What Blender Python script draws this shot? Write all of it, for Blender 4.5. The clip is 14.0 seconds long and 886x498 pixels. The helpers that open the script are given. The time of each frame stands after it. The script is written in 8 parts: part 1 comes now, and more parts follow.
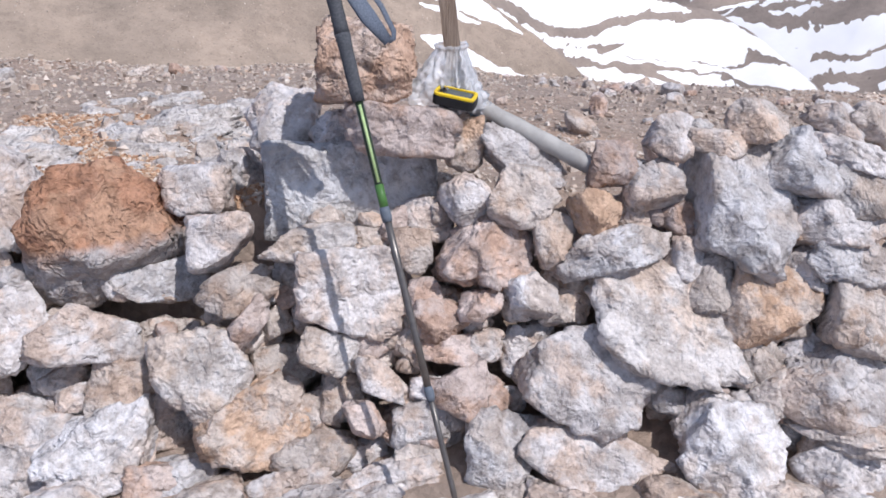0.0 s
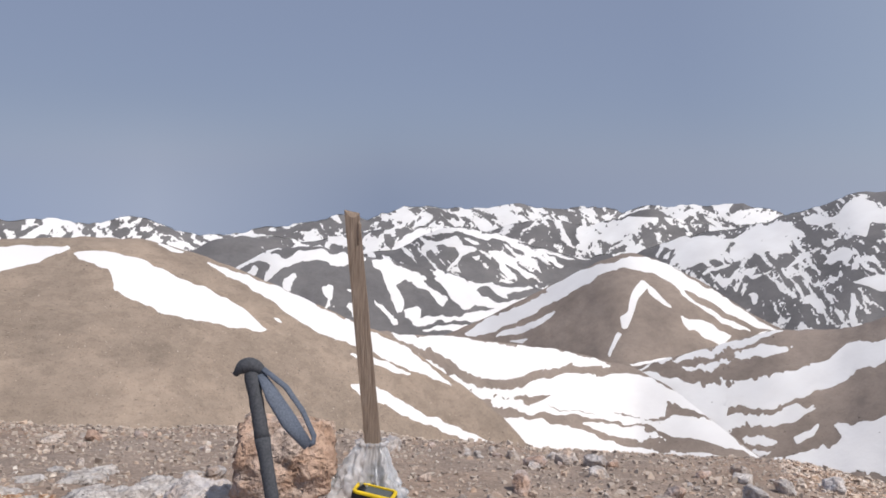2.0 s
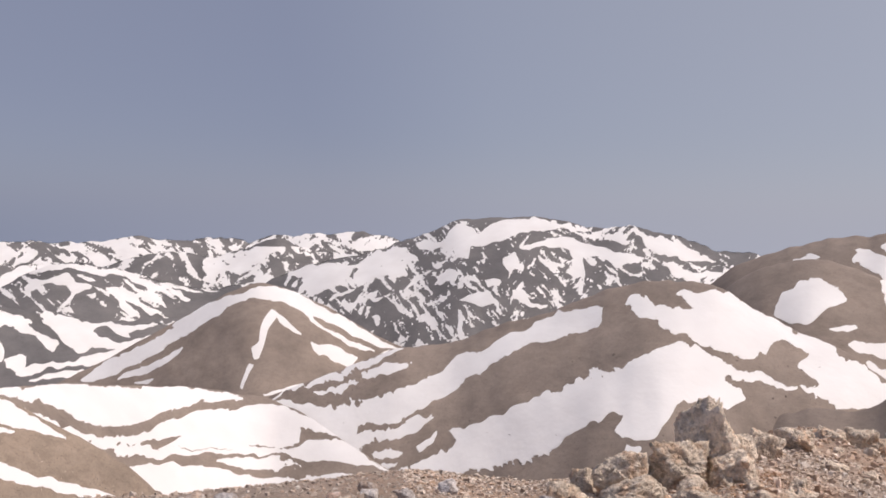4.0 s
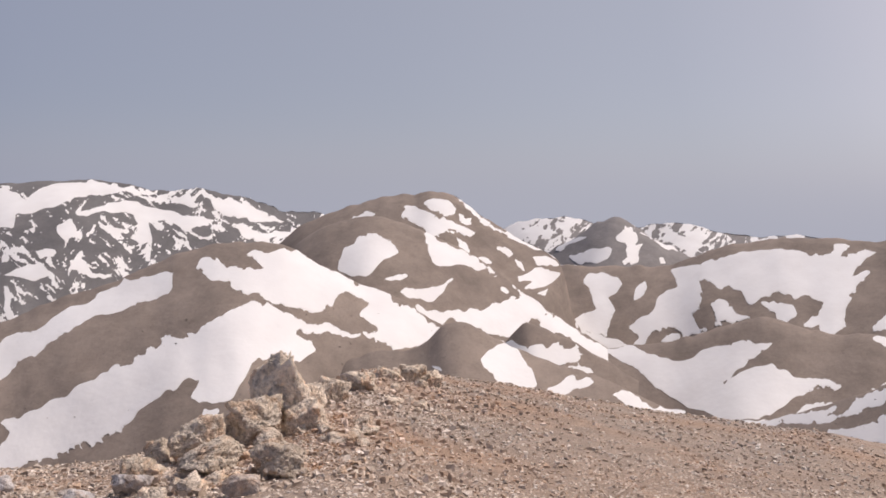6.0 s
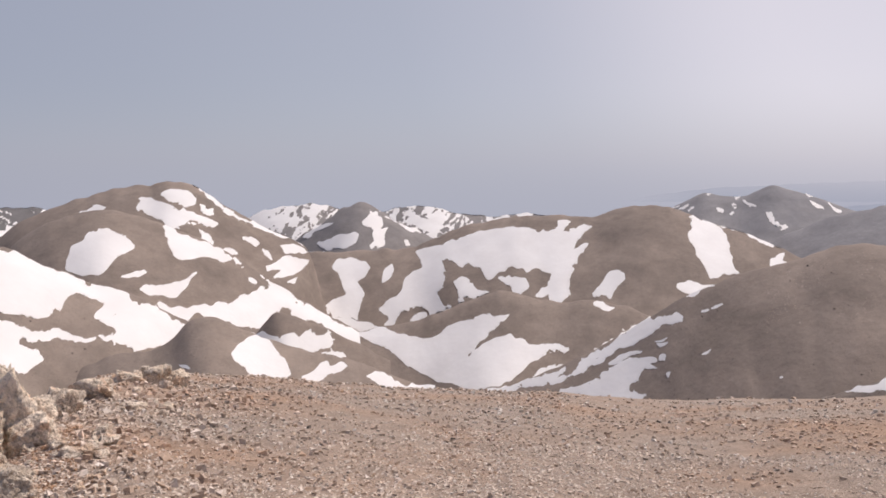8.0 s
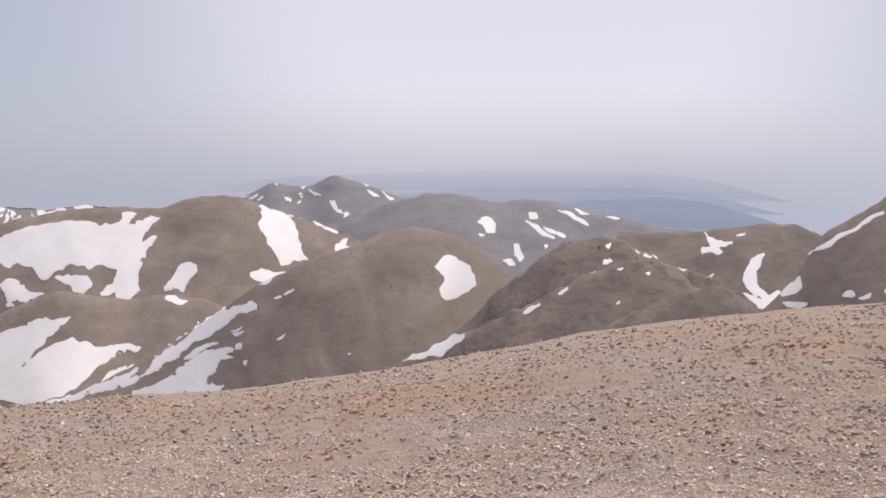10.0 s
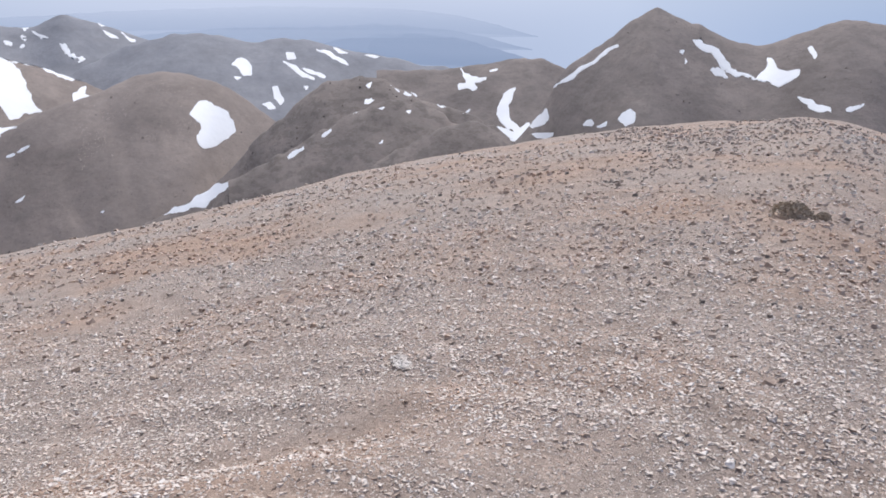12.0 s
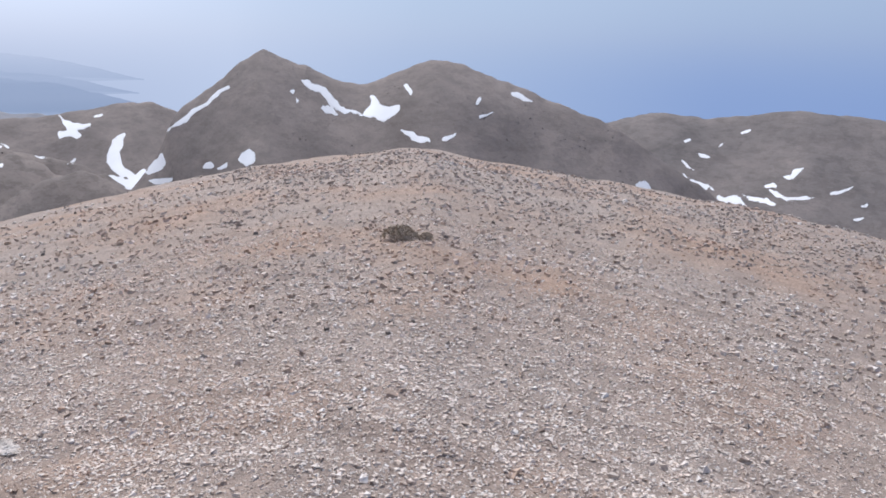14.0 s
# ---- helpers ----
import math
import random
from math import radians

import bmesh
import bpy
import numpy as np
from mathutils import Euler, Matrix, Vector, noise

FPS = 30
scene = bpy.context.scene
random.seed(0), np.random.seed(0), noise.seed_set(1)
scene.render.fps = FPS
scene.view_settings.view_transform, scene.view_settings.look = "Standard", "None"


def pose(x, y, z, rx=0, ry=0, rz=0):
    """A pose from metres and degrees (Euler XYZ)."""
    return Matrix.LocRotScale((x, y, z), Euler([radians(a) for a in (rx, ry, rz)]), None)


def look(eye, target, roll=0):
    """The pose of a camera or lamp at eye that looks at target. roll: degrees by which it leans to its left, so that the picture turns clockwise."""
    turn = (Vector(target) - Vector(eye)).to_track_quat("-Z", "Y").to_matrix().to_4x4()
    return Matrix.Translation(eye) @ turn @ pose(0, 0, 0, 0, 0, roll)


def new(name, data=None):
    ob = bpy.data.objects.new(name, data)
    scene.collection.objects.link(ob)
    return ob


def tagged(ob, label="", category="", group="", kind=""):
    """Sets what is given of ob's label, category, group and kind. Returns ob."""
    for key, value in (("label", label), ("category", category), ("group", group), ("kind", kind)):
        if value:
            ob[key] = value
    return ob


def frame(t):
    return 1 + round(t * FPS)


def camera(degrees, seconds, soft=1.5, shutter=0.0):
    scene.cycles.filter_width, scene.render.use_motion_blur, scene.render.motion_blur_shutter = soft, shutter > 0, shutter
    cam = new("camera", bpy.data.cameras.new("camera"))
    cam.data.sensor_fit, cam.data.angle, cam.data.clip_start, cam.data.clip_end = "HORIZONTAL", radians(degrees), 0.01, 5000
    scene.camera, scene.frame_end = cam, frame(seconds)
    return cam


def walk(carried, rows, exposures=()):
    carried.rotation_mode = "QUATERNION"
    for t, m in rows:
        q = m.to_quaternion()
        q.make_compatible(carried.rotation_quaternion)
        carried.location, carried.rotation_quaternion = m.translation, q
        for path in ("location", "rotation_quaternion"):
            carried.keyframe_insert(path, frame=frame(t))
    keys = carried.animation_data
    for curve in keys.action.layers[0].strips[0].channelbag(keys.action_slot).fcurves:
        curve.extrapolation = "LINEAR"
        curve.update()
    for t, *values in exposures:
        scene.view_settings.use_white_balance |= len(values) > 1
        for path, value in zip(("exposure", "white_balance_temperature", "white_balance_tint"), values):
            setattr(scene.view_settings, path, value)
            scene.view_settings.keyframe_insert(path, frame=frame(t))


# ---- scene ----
import collections

# ---- camera ----
cam = camera(56.76, 14.0, soft=1.7)
WALK = [
    (0, 0.000, 0.000, 1.430, -0.00, -29.69, 1.04),
    (0.5, 0.000, 0.000, 1.475, 0.04, -22.46, 0.23),
    (1, 0.000, 0.000, 1.510, -0.27, -15.02, -0.09),
    (1.5, 0.000, 0.000, 1.533, -1.01, -9.64, -0.61),
    (2, 0.021, 0.000, 1.548, -4.41, -5.66, -1.07),
    (2.2, 0.030, 0.000, 1.552, -6.76, -4.73, -1.45),
    (4.3, 0.050, 0.000, 1.552, -34.54, -3.25, -0.78),
    (4.5, 0.050, -0.001, 1.552, -37.81, -3.39, -0.77),
    (5, 0.050, -0.005, 1.552, -47.10, -4.22, -0.76),
    (5.5, 0.050, -0.008, 1.551, -53.27, -4.91, -0.93),
    (6, 0.050, -0.012, 1.551, -59.53, -5.35, -0.70),
    (6.5, 0.050, -0.015, 1.551, -64.68, -5.88, -0.57),
    (7, 0.050, -0.019, 1.551, -70.22, -6.06, -0.22),
    (7.2, 0.050, -0.020, 1.551, -71.82, -6.26, -0.01),
    (9.3, 0.080, -0.040, 1.551, -90.65, -6.07, -0.38),
    (9.5, 0.082, -0.041, 1.551, -94.25, -6.34, -0.58),
    (10, 0.086, -0.043, 1.551, -106.53, -6.82, -0.66),
    (10.5, 0.091, -0.045, 1.551, -112.92, -9.23, -0.55),
    (11, 0.095, -0.048, 1.551, -117.20, -13.28, -0.12),
    (11.5, 0.100, -0.050, 1.550, -119.44, -16.04, -0.53),
    (12, 0.084, -0.060, 1.550, -123.10, -17.60, -0.64),
    (12.5, 0.068, -0.070, 1.550, -129.17, -16.80, -0.76),
    (13, 0.052, -0.080, 1.550, -136.69, -16.21, -0.60),
    (13.5, 0.036, -0.090, 1.550, -142.67, -15.51, -0.55),
    (14, 0.020, -0.100, 1.550, -149.18, -14.49, -1.01),
]
walk(cam, [(t, pose(x, y, z, 90 + pitch, roll, yaw)) for t, x, y, z, yaw, pitch, roll in WALK],
     exposures=[(0.0, 0.22, 6050, 14), (0.5, 0.19, 5900, 13), (1.0, 0.1, 5700, 12), (1.5, 0.02, 6050, 11), (2.0, -0.07, 6600, 12), (2.2, -0.08, 6650, 13), (4.5, -0.15, 7200, 19),
                (7.2, -0.12, 7200, 19), (9.5, -0.03, 6900, 17), (10.5, 0.03, 7050, 18), (11.3, 0.1, 6550, 16), (12.0, 0.17, 6050, 12), (13.0, 0.18, 5900, 12), (14.0, 0.18, 5950, 12)])

# ---- sky and sun ----
SUN_BEARING, SUN_HEIGHT = 130.0, 57.0
world = bpy.data.worlds.new("sky")
scene.world = world
world.use_nodes = True
wn = world.node_tree.nodes
sky = wn.new("ShaderNodeTexSky")
sky.sky_type = "NISHITA"
sky.sun_disc = False
sky.sun_elevation = radians(SUN_HEIGHT)
sky.sun_rotation = radians(SUN_BEARING)
sky.altitude = 2400
sky.air_density, sky.dust_density, sky.ozone_density = 1.0, 2.0, 1.0
wn["Background"].inputs["Strength"].default_value = 0.1
# thin dust haze that evens out the sky and brightens towards the sun
coord, toward, spread, dust, haze = (wn.new(k) for k in ("ShaderNodeTexCoord", "ShaderNodeVectorMath", "ShaderNodeValToRGB", "ShaderNodeMix", "ShaderNodeMix"))
toward.operation = "DOT_PRODUCT"
toward.inputs[1].default_value = (math.sin(radians(112)), math.cos(radians(112)), 0.25)
stops = [(0.0, (0.235, 0.29, 0.43)), (0.22, (0.31, 0.38, 0.515)), (0.59, (0.375, 0.44, 0.555)), (0.82, (0.435, 0.505, 0.625)), (0.9, (0.5, 0.56, 0.68)), (0.95, (0.6, 0.65, 0.765)), (1.0, (0.78, 0.81, 0.92))]
spread.color_ramp.elements[0].position, spread.color_ramp.elements[1].position = stops[0][0], stops[-1][0]
spread.color_ramp.elements[0].color, spread.color_ramp.elements[1].color = (*stops[0][1], 1), (*stops[-1][1], 1)
spread.color_ramp.interpolation = "B_SPLINE"
for at, c in stops[1:-1]:
    spread.color_ramp.elements.new(at).color = (*c, 1)
dust.data_type = haze.data_type = "RGBA"
dust.blend_type = "MULTIPLY"
dust.inputs[0].default_value, dust.inputs[7].default_value = 1.0, (10, 10, 10, 1)
haze.inputs[0].default_value = 0.87
links = world.node_tree.links
links.new(coord.outputs["Generated"], toward.inputs[0])
links.new(toward.outputs["Value"], spread.inputs[0])
links.new(spread.outputs[0], dust.inputs[6])
links.new(dust.outputs[2], haze.inputs[7])
links.new(sky.outputs[0], haze.inputs[6])
links.new(haze.outputs[2], wn["Background"].inputs["Color"])
sun = new("sun", bpy.data.lights.new("sun", "SUN"))
sun.data.energy, sun.data.angle, sun.data.color = 3.3, radians(0.53), (1.0, 0.96, 0.9)
sb, sh = radians(SUN_BEARING), radians(SUN_HEIGHT)
sun.matrix_world = look((0, 0, 0), (-math.sin(sb) * math.cos(sh), -math.cos(sb) * math.cos(sh), -math.sin(sh)))

EYE = 1.55                       # height of the eye over the summit ground


def lattice(ix, iy, seed):
    """Pseudo-random values 0..1 on an integer grid."""
    n = (ix.astype(np.int64) * 374761393 + iy.astype(np.int64) * 668265263 + seed * 1442695041) & 0x7FFFFFFF
    n = ((n ^ (n >> 13)) * 1274126177) & 0x7FFFFFFF
    n = ((n ^ (n >> 16)) * 60493) & 0x7FFFFFFF
    return (n & 0xFFFF) / 65535.0


def vnoise(x, y, seed=0):
    fx, fy = np.floor(x), np.floor(y)
    u, v = x - fx, y - fy
    u, v = u * u * u * (u * (u * 6 - 15) + 10), v * v * v * (v * (v * 6 - 15) + 10)
    a, b = lattice(fx, fy, seed), lattice(fx + 1, fy, seed)
    c, d = lattice(fx, fy + 1, seed), lattice(fx + 1, fy + 1, seed)
    return (a + (b - a) * u) * (1 - v) + (c + (d - c) * u) * v


def fbm(x, y, seed=0, octaves=4, gain=0.5):
    """Fractal noise, about -0.5 to 0.5."""
    total, amp, size = 0.0, 1.0, 0.0
    for k in range(octaves):
        total = total + amp * (vnoise(x * 2 ** k + 17.3 * k, y * 2 ** k - 9.1 * k, seed + 7 * k) - 0.5)
        size += amp
        amp *= gain
    return total / size


def smooth_line(b, pts, col, sigma):
    """A column of control points along the bearing b, with softened corners."""
    xs, ys = [p[0] for p in pts], [p[col] for p in pts]
    at = np.arange(xs[0] - 8, xs[-1] + 8, 0.04)
    k = np.linspace(-2.4, 2.4, 49)
    w = np.exp(-k * k / 2)
    line = (np.interp(at[:, None] + k * sigma, xs, ys) * w).sum(1) / w.sum()
    return np.interp(b, at, line)


def hillside(m, b, q):
    """Place on a mountain's near side at the bearing b (degrees): q is 0 on the crest and 1 at the foot."""
    rc, zc = smooth_line(b, m["crest"], 1, m["soft"]), smooth_line(b, m["crest"], 2, m["soft"])
    drop = np.maximum(zc - m["foot"], 5.0)
    crag = m["jag"] * rc * 0.010 * fbm(b * 1.3, b * 0 + m["seed"], m["seed"], 2)
    alt = zc - drop * q + crag * np.exp(-q * 32)
    soft = np.exp(-q * 6)                                # away from the crest the slope forgets its corners
    zm = zc * soft + smooth_line(b, m["crest"], 2, m["soft"] + min(2.2, (m["crest"][-1][0] - m["crest"][0][0]) / 28)) * (1 - soft)
    below = np.maximum(zm - (zc - drop * q), 0.6 * drop * q)
    r = rc - m["run"] * (0.22 * np.sqrt(below * np.maximum(zm - m["foot"], 5.0)) + 0.78 * below)
    s = np.radians(b) * m["crest"][0][1]
    big, fine = m["size"] * 0.11, m["size"] * 0.022
    fold = fbm((0.8 * s + 0.6 * alt) / big, (0.8 * alt - 0.6 * s) / big, m["seed"] + 3, 4, 0.42)
    bend = 0.9 * fbm(s / big, alt / big, m["seed"] + 21, 2)
    rib = 0.25 - np.abs(fbm(s / (big * 0.55) + bend, alt / (big * 2.2) + bend, m["seed"] + 22, 3, 0.45))   # ribs and gullies down the slope
    grit = fbm((0.6 * s + 0.8 * alt) / fine, (0.6 * alt - 0.8 * s) / fine, m["seed"] + 5, 2)
    r = r + np.minimum(1, q * 8) * m["size"] * m["folds"] * (0.04 * fold - 0.006 * rib * np.minimum(1, q * 5) + 0.0009 * grit)
    return r, alt, zc


# ---- materials ----
def material(name, rough=0.9):
    mat = bpy.data.materials.new(name)
    mat.use_nodes = True
    nt = mat.node_tree
    nt.nodes["Principled BSDF"].inputs["Roughness"].default_value = rough
    nt.nodes["Principled BSDF"].inputs["Specular IOR Level"].default_value = 0.25
    return mat, nt, nt.nodes["Principled BSDF"]


def tex_noise(nt, scale, detail=5.0, rough=0.55, stretch=None):
    n = nt.nodes.new("ShaderNodeTexNoise")
    n.inputs["Scale"].default_value, n.inputs["Detail"].default_value, n.inputs["Roughness"].default_value = scale, detail, rough
    co = nt.nodes.new("ShaderNodeTexCoord")
    if stretch:
        mp = nt.nodes.new("ShaderNodeMapping")
        mp.inputs["Scale"].default_value = stretch
        nt.links.new(co.outputs["Object"], mp.inputs["Vector"])
        nt.links.new(mp.outputs[0], n.inputs["Vector"])
    else:
        nt.links.new(co.outputs["Object"], n.inputs["Vector"])
    return n.outputs["Fac"]


def ramp(nt, fac, stops):
    r = nt.nodes.new("ShaderNodeValToRGB")
    r.color_ramp.elements[0].position, r.color_ramp.elements[0].color = stops[0][0], (*stops[0][1], 1)
    r.color_ramp.elements[1].position, r.color_ramp.elements[1].color = stops[-1][0], (*stops[-1][1], 1)
    for p, c in stops[1:-1]:
        r.color_ramp.elements.new(p).color = (*c, 1)
    nt.links.new(fac, r.inputs[0])
    return r.outputs[0]


def mix(nt, fac, a, b, mode="MIX"):
    m = nt.nodes.new("ShaderNodeMix")
    m.data_type, m.blend_type = "RGBA", mode
    for sock, v in ((m.inputs[0], fac), (m.inputs[6], a), (m.inputs[7], b)):
        if isinstance(v, (int, float)):
            sock.default_value = v
        elif isinstance(v, tuple):
            sock.default_value = (*v, 1)
        else:
            nt.links.new(v, sock)
    return m.outputs[2]


def bump(nt, bsdf, height, strength, distance):
    b = nt.nodes.new("ShaderNodeBump")
    b.inputs["Strength"].default_value, b.inputs["Distance"].default_value = strength, distance
    nt.links.new(height, b.inputs["Height"])
    nt.links.new(b.outputs[0], bsdf.inputs["Normal"])


def scree(name, dark, light, size, stones=0.34, crags=0.0):
    """Stony mountainside: broad stains, scree streaks and fine grain at the size of the hill."""
    mat, nt, bsdf = material(name, 0.95)
    broad = ramp(nt, tex_noise(nt, 9.0 / size, 4), [(0.33, dark), (0.67, light)])
    grain = ramp(nt, tex_noise(nt, 160.0 / size, 6, 0.7), [(0.3, (0.93, 0.93, 0.93)), (0.7, (1.05, 1.05, 1.05))])
    blocks = ramp(nt, tex_noise(nt, 420.0 / size, 3, 0.75), [(stones - 0.07, (0.66, 0.64, 0.63)), (stones + 0.05, (1, 1, 1)), (0.6, (1, 1, 1)), (0.7, (1.12, 1.12, 1.1))])
    ledges = ramp(nt, tex_noise(nt, 40.0 / size, 7, 0.72, (1, 1, 2.2)), [(0.5, (1, 1, 1)), (0.56, (1 - crags, 1 - crags, 1 - crags))])
    strata = ramp(nt, tex_noise(nt, 14.0 / size, 6, 0.6, (1, 1, 2.5)), [(0.36, (0.91, 0.905, 0.9)), (0.5, (1, 1, 1)), (0.64, (1.08, 1.07, 1.06))])
    runs = ramp(nt, tex_noise(nt, 55.0 / size, 5, 0.6, (1, 1, 0.22)), [(0.38, (0.95, 0.948, 0.945)), (0.5, (1, 1, 1)), (0.66, (1.05, 1.043, 1.035))])
    col = mix(nt, 1.0, mix(nt, 1.0, broad, strata, "MULTIPLY"), grain, "MULTIPLY")
    col = mix(nt, 1.0, col, runs, "MULTIPLY")
    col = mix(nt, 1.0, col, ledges, "MULTIPLY")
    nt.links.new(mix(nt, 1.0, col, blocks, "MULTIPLY"), bsdf.inputs["Base Color"])
    bump(nt, bsdf, tex_noise(nt, 120.0 / size, 6, 0.65), 0.32, size * 0.003)
    return mat


# haze of distance is painted into these two base colours, greyer and bluer
scree_far_haze = scree("scree_far_haze", (0.235, 0.221, 0.221), (0.29, 0.27, 0.263), 2000)
scree_haze_tint = scree("scree_haze_tint", (0.262, 0.258, 0.27), (0.315, 0.306, 0.312), 2000)
scree_mid = scree("scree_mid", (0.24, 0.197, 0.17), (0.325, 0.266, 0.227), 1200, 0.35, 0.05)
scree_dark = scree("scree_dark", (0.2, 0.167, 0.146), (0.285, 0.236, 0.203), 700, 0.37, 0.22)
scree_peak = scree("scree_peak", (0.2, 0.168, 0.149), (0.275, 0.229, 0.2), 1300, 0.36, 0.12)
scree_dusk = scree("scree_dusk", (0.175, 0.152, 0.14), (0.245, 0.208, 0.187), 1400, 0.37, 0.15)
scree_near = scree("scree_near", (0.275, 0.22, 0.176), (0.375, 0.297, 0.235), 200, 0.39, 0.12)
rock_slate = scree("rock_slate", (0.145, 0.14, 0.144), (0.2, 0.192, 0.192), 2400)


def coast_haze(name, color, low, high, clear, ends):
    """Far land showing only its outline: haze painted as blue glow, thinning upwards."""
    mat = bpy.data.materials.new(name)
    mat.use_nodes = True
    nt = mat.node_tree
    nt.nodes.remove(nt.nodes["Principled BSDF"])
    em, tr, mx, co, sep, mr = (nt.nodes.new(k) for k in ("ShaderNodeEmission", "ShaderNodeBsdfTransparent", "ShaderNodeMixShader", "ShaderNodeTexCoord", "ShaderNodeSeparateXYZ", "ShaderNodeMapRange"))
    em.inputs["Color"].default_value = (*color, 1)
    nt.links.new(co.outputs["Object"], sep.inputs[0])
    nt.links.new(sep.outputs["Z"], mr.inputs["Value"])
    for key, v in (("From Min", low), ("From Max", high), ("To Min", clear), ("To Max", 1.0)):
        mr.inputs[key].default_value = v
    # the painted haze fades to clear away from the bay at bearing 128
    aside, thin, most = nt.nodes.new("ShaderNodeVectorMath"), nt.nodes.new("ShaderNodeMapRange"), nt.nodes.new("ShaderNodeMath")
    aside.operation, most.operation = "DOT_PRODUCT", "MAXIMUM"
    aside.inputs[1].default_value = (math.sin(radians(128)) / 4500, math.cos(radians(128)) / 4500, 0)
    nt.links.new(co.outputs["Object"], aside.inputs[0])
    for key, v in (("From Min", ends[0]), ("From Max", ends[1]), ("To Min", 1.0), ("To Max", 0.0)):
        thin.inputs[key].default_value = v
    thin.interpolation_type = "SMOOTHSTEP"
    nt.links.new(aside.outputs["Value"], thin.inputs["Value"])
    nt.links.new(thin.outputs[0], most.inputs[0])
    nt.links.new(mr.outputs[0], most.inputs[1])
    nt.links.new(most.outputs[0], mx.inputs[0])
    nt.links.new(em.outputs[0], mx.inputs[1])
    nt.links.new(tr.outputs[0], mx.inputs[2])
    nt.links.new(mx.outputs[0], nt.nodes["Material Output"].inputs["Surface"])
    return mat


haze_far = coast_haze("coast_haze_glow_far", (0.33, 0.39, 0.51), -330, -75, 0.4, (0.8, 0.97))
haze_mid = coast_haze("coast_haze_glow_mid", (0.29, 0.35, 0.47), -370, -140, 0.3, (0.8, 0.97))
haze_near = coast_haze("coast_haze_glow", (0.25, 0.31, 0.43), -400, -170, 0.22, (0.85, 0.97))

snow_white, nt, bsdf = material("snow_white", 0.6)
stain = ramp(nt, tex_noise(nt, 0.012, 5), [(0.3, (0.79, 0.77, 0.76)), (0.7, (0.87, 0.858, 0.85))])
nt.links.new(stain, bsdf.inputs["Base Color"])
bump(nt, bsdf, tex_noise(nt, 0.08, 4), 0.3, 2.0)

gravel_soil, nt, bsdf = material("gravel_soil", 0.95)
soil = ramp(nt, tex_noise(nt, 0.5, 5, 0.6), [(0.34, (0.385, 0.313, 0.264)), (0.5, (0.392, 0.305, 0.248)), (0.66, (0.405, 0.283, 0.208))])
speck = nt.nodes.new("ShaderNodeTexVoronoi")
speck.inputs["Scale"].default_value = 55.0
co = nt.nodes.new("ShaderNodeTexCoord")
nt.links.new(co.outputs["Object"], speck.inputs["Vector"])
chip = nt.nodes.new("ShaderNodeSeparateColor")
nt.links.new(speck.outputs["Color"], chip.inputs[0])
tone = ramp(nt, chip.outputs[0], [(0.0, (0.82, 0.82, 0.82)), (0.55, (1.0, 1.0, 1.0)), (1.0, (1.18, 1.17, 1.16))])
worn = ramp(nt, tex_noise(nt, 4.0, 7, 0.68), [(0.4, (0.86, 0.85, 0.84)), (0.6, (1.08, 1.08, 1.08))])
nt.links.new(mix(nt, 1.0, mix(nt, 1.0, soil, worn, "MULTIPLY"), tone, "MULTIPLY"), bsdf.inputs["Base Color"])
bump(nt, bsdf, tex_noise(nt, 60.0, 6, 0.7), 0.8, 0.02)


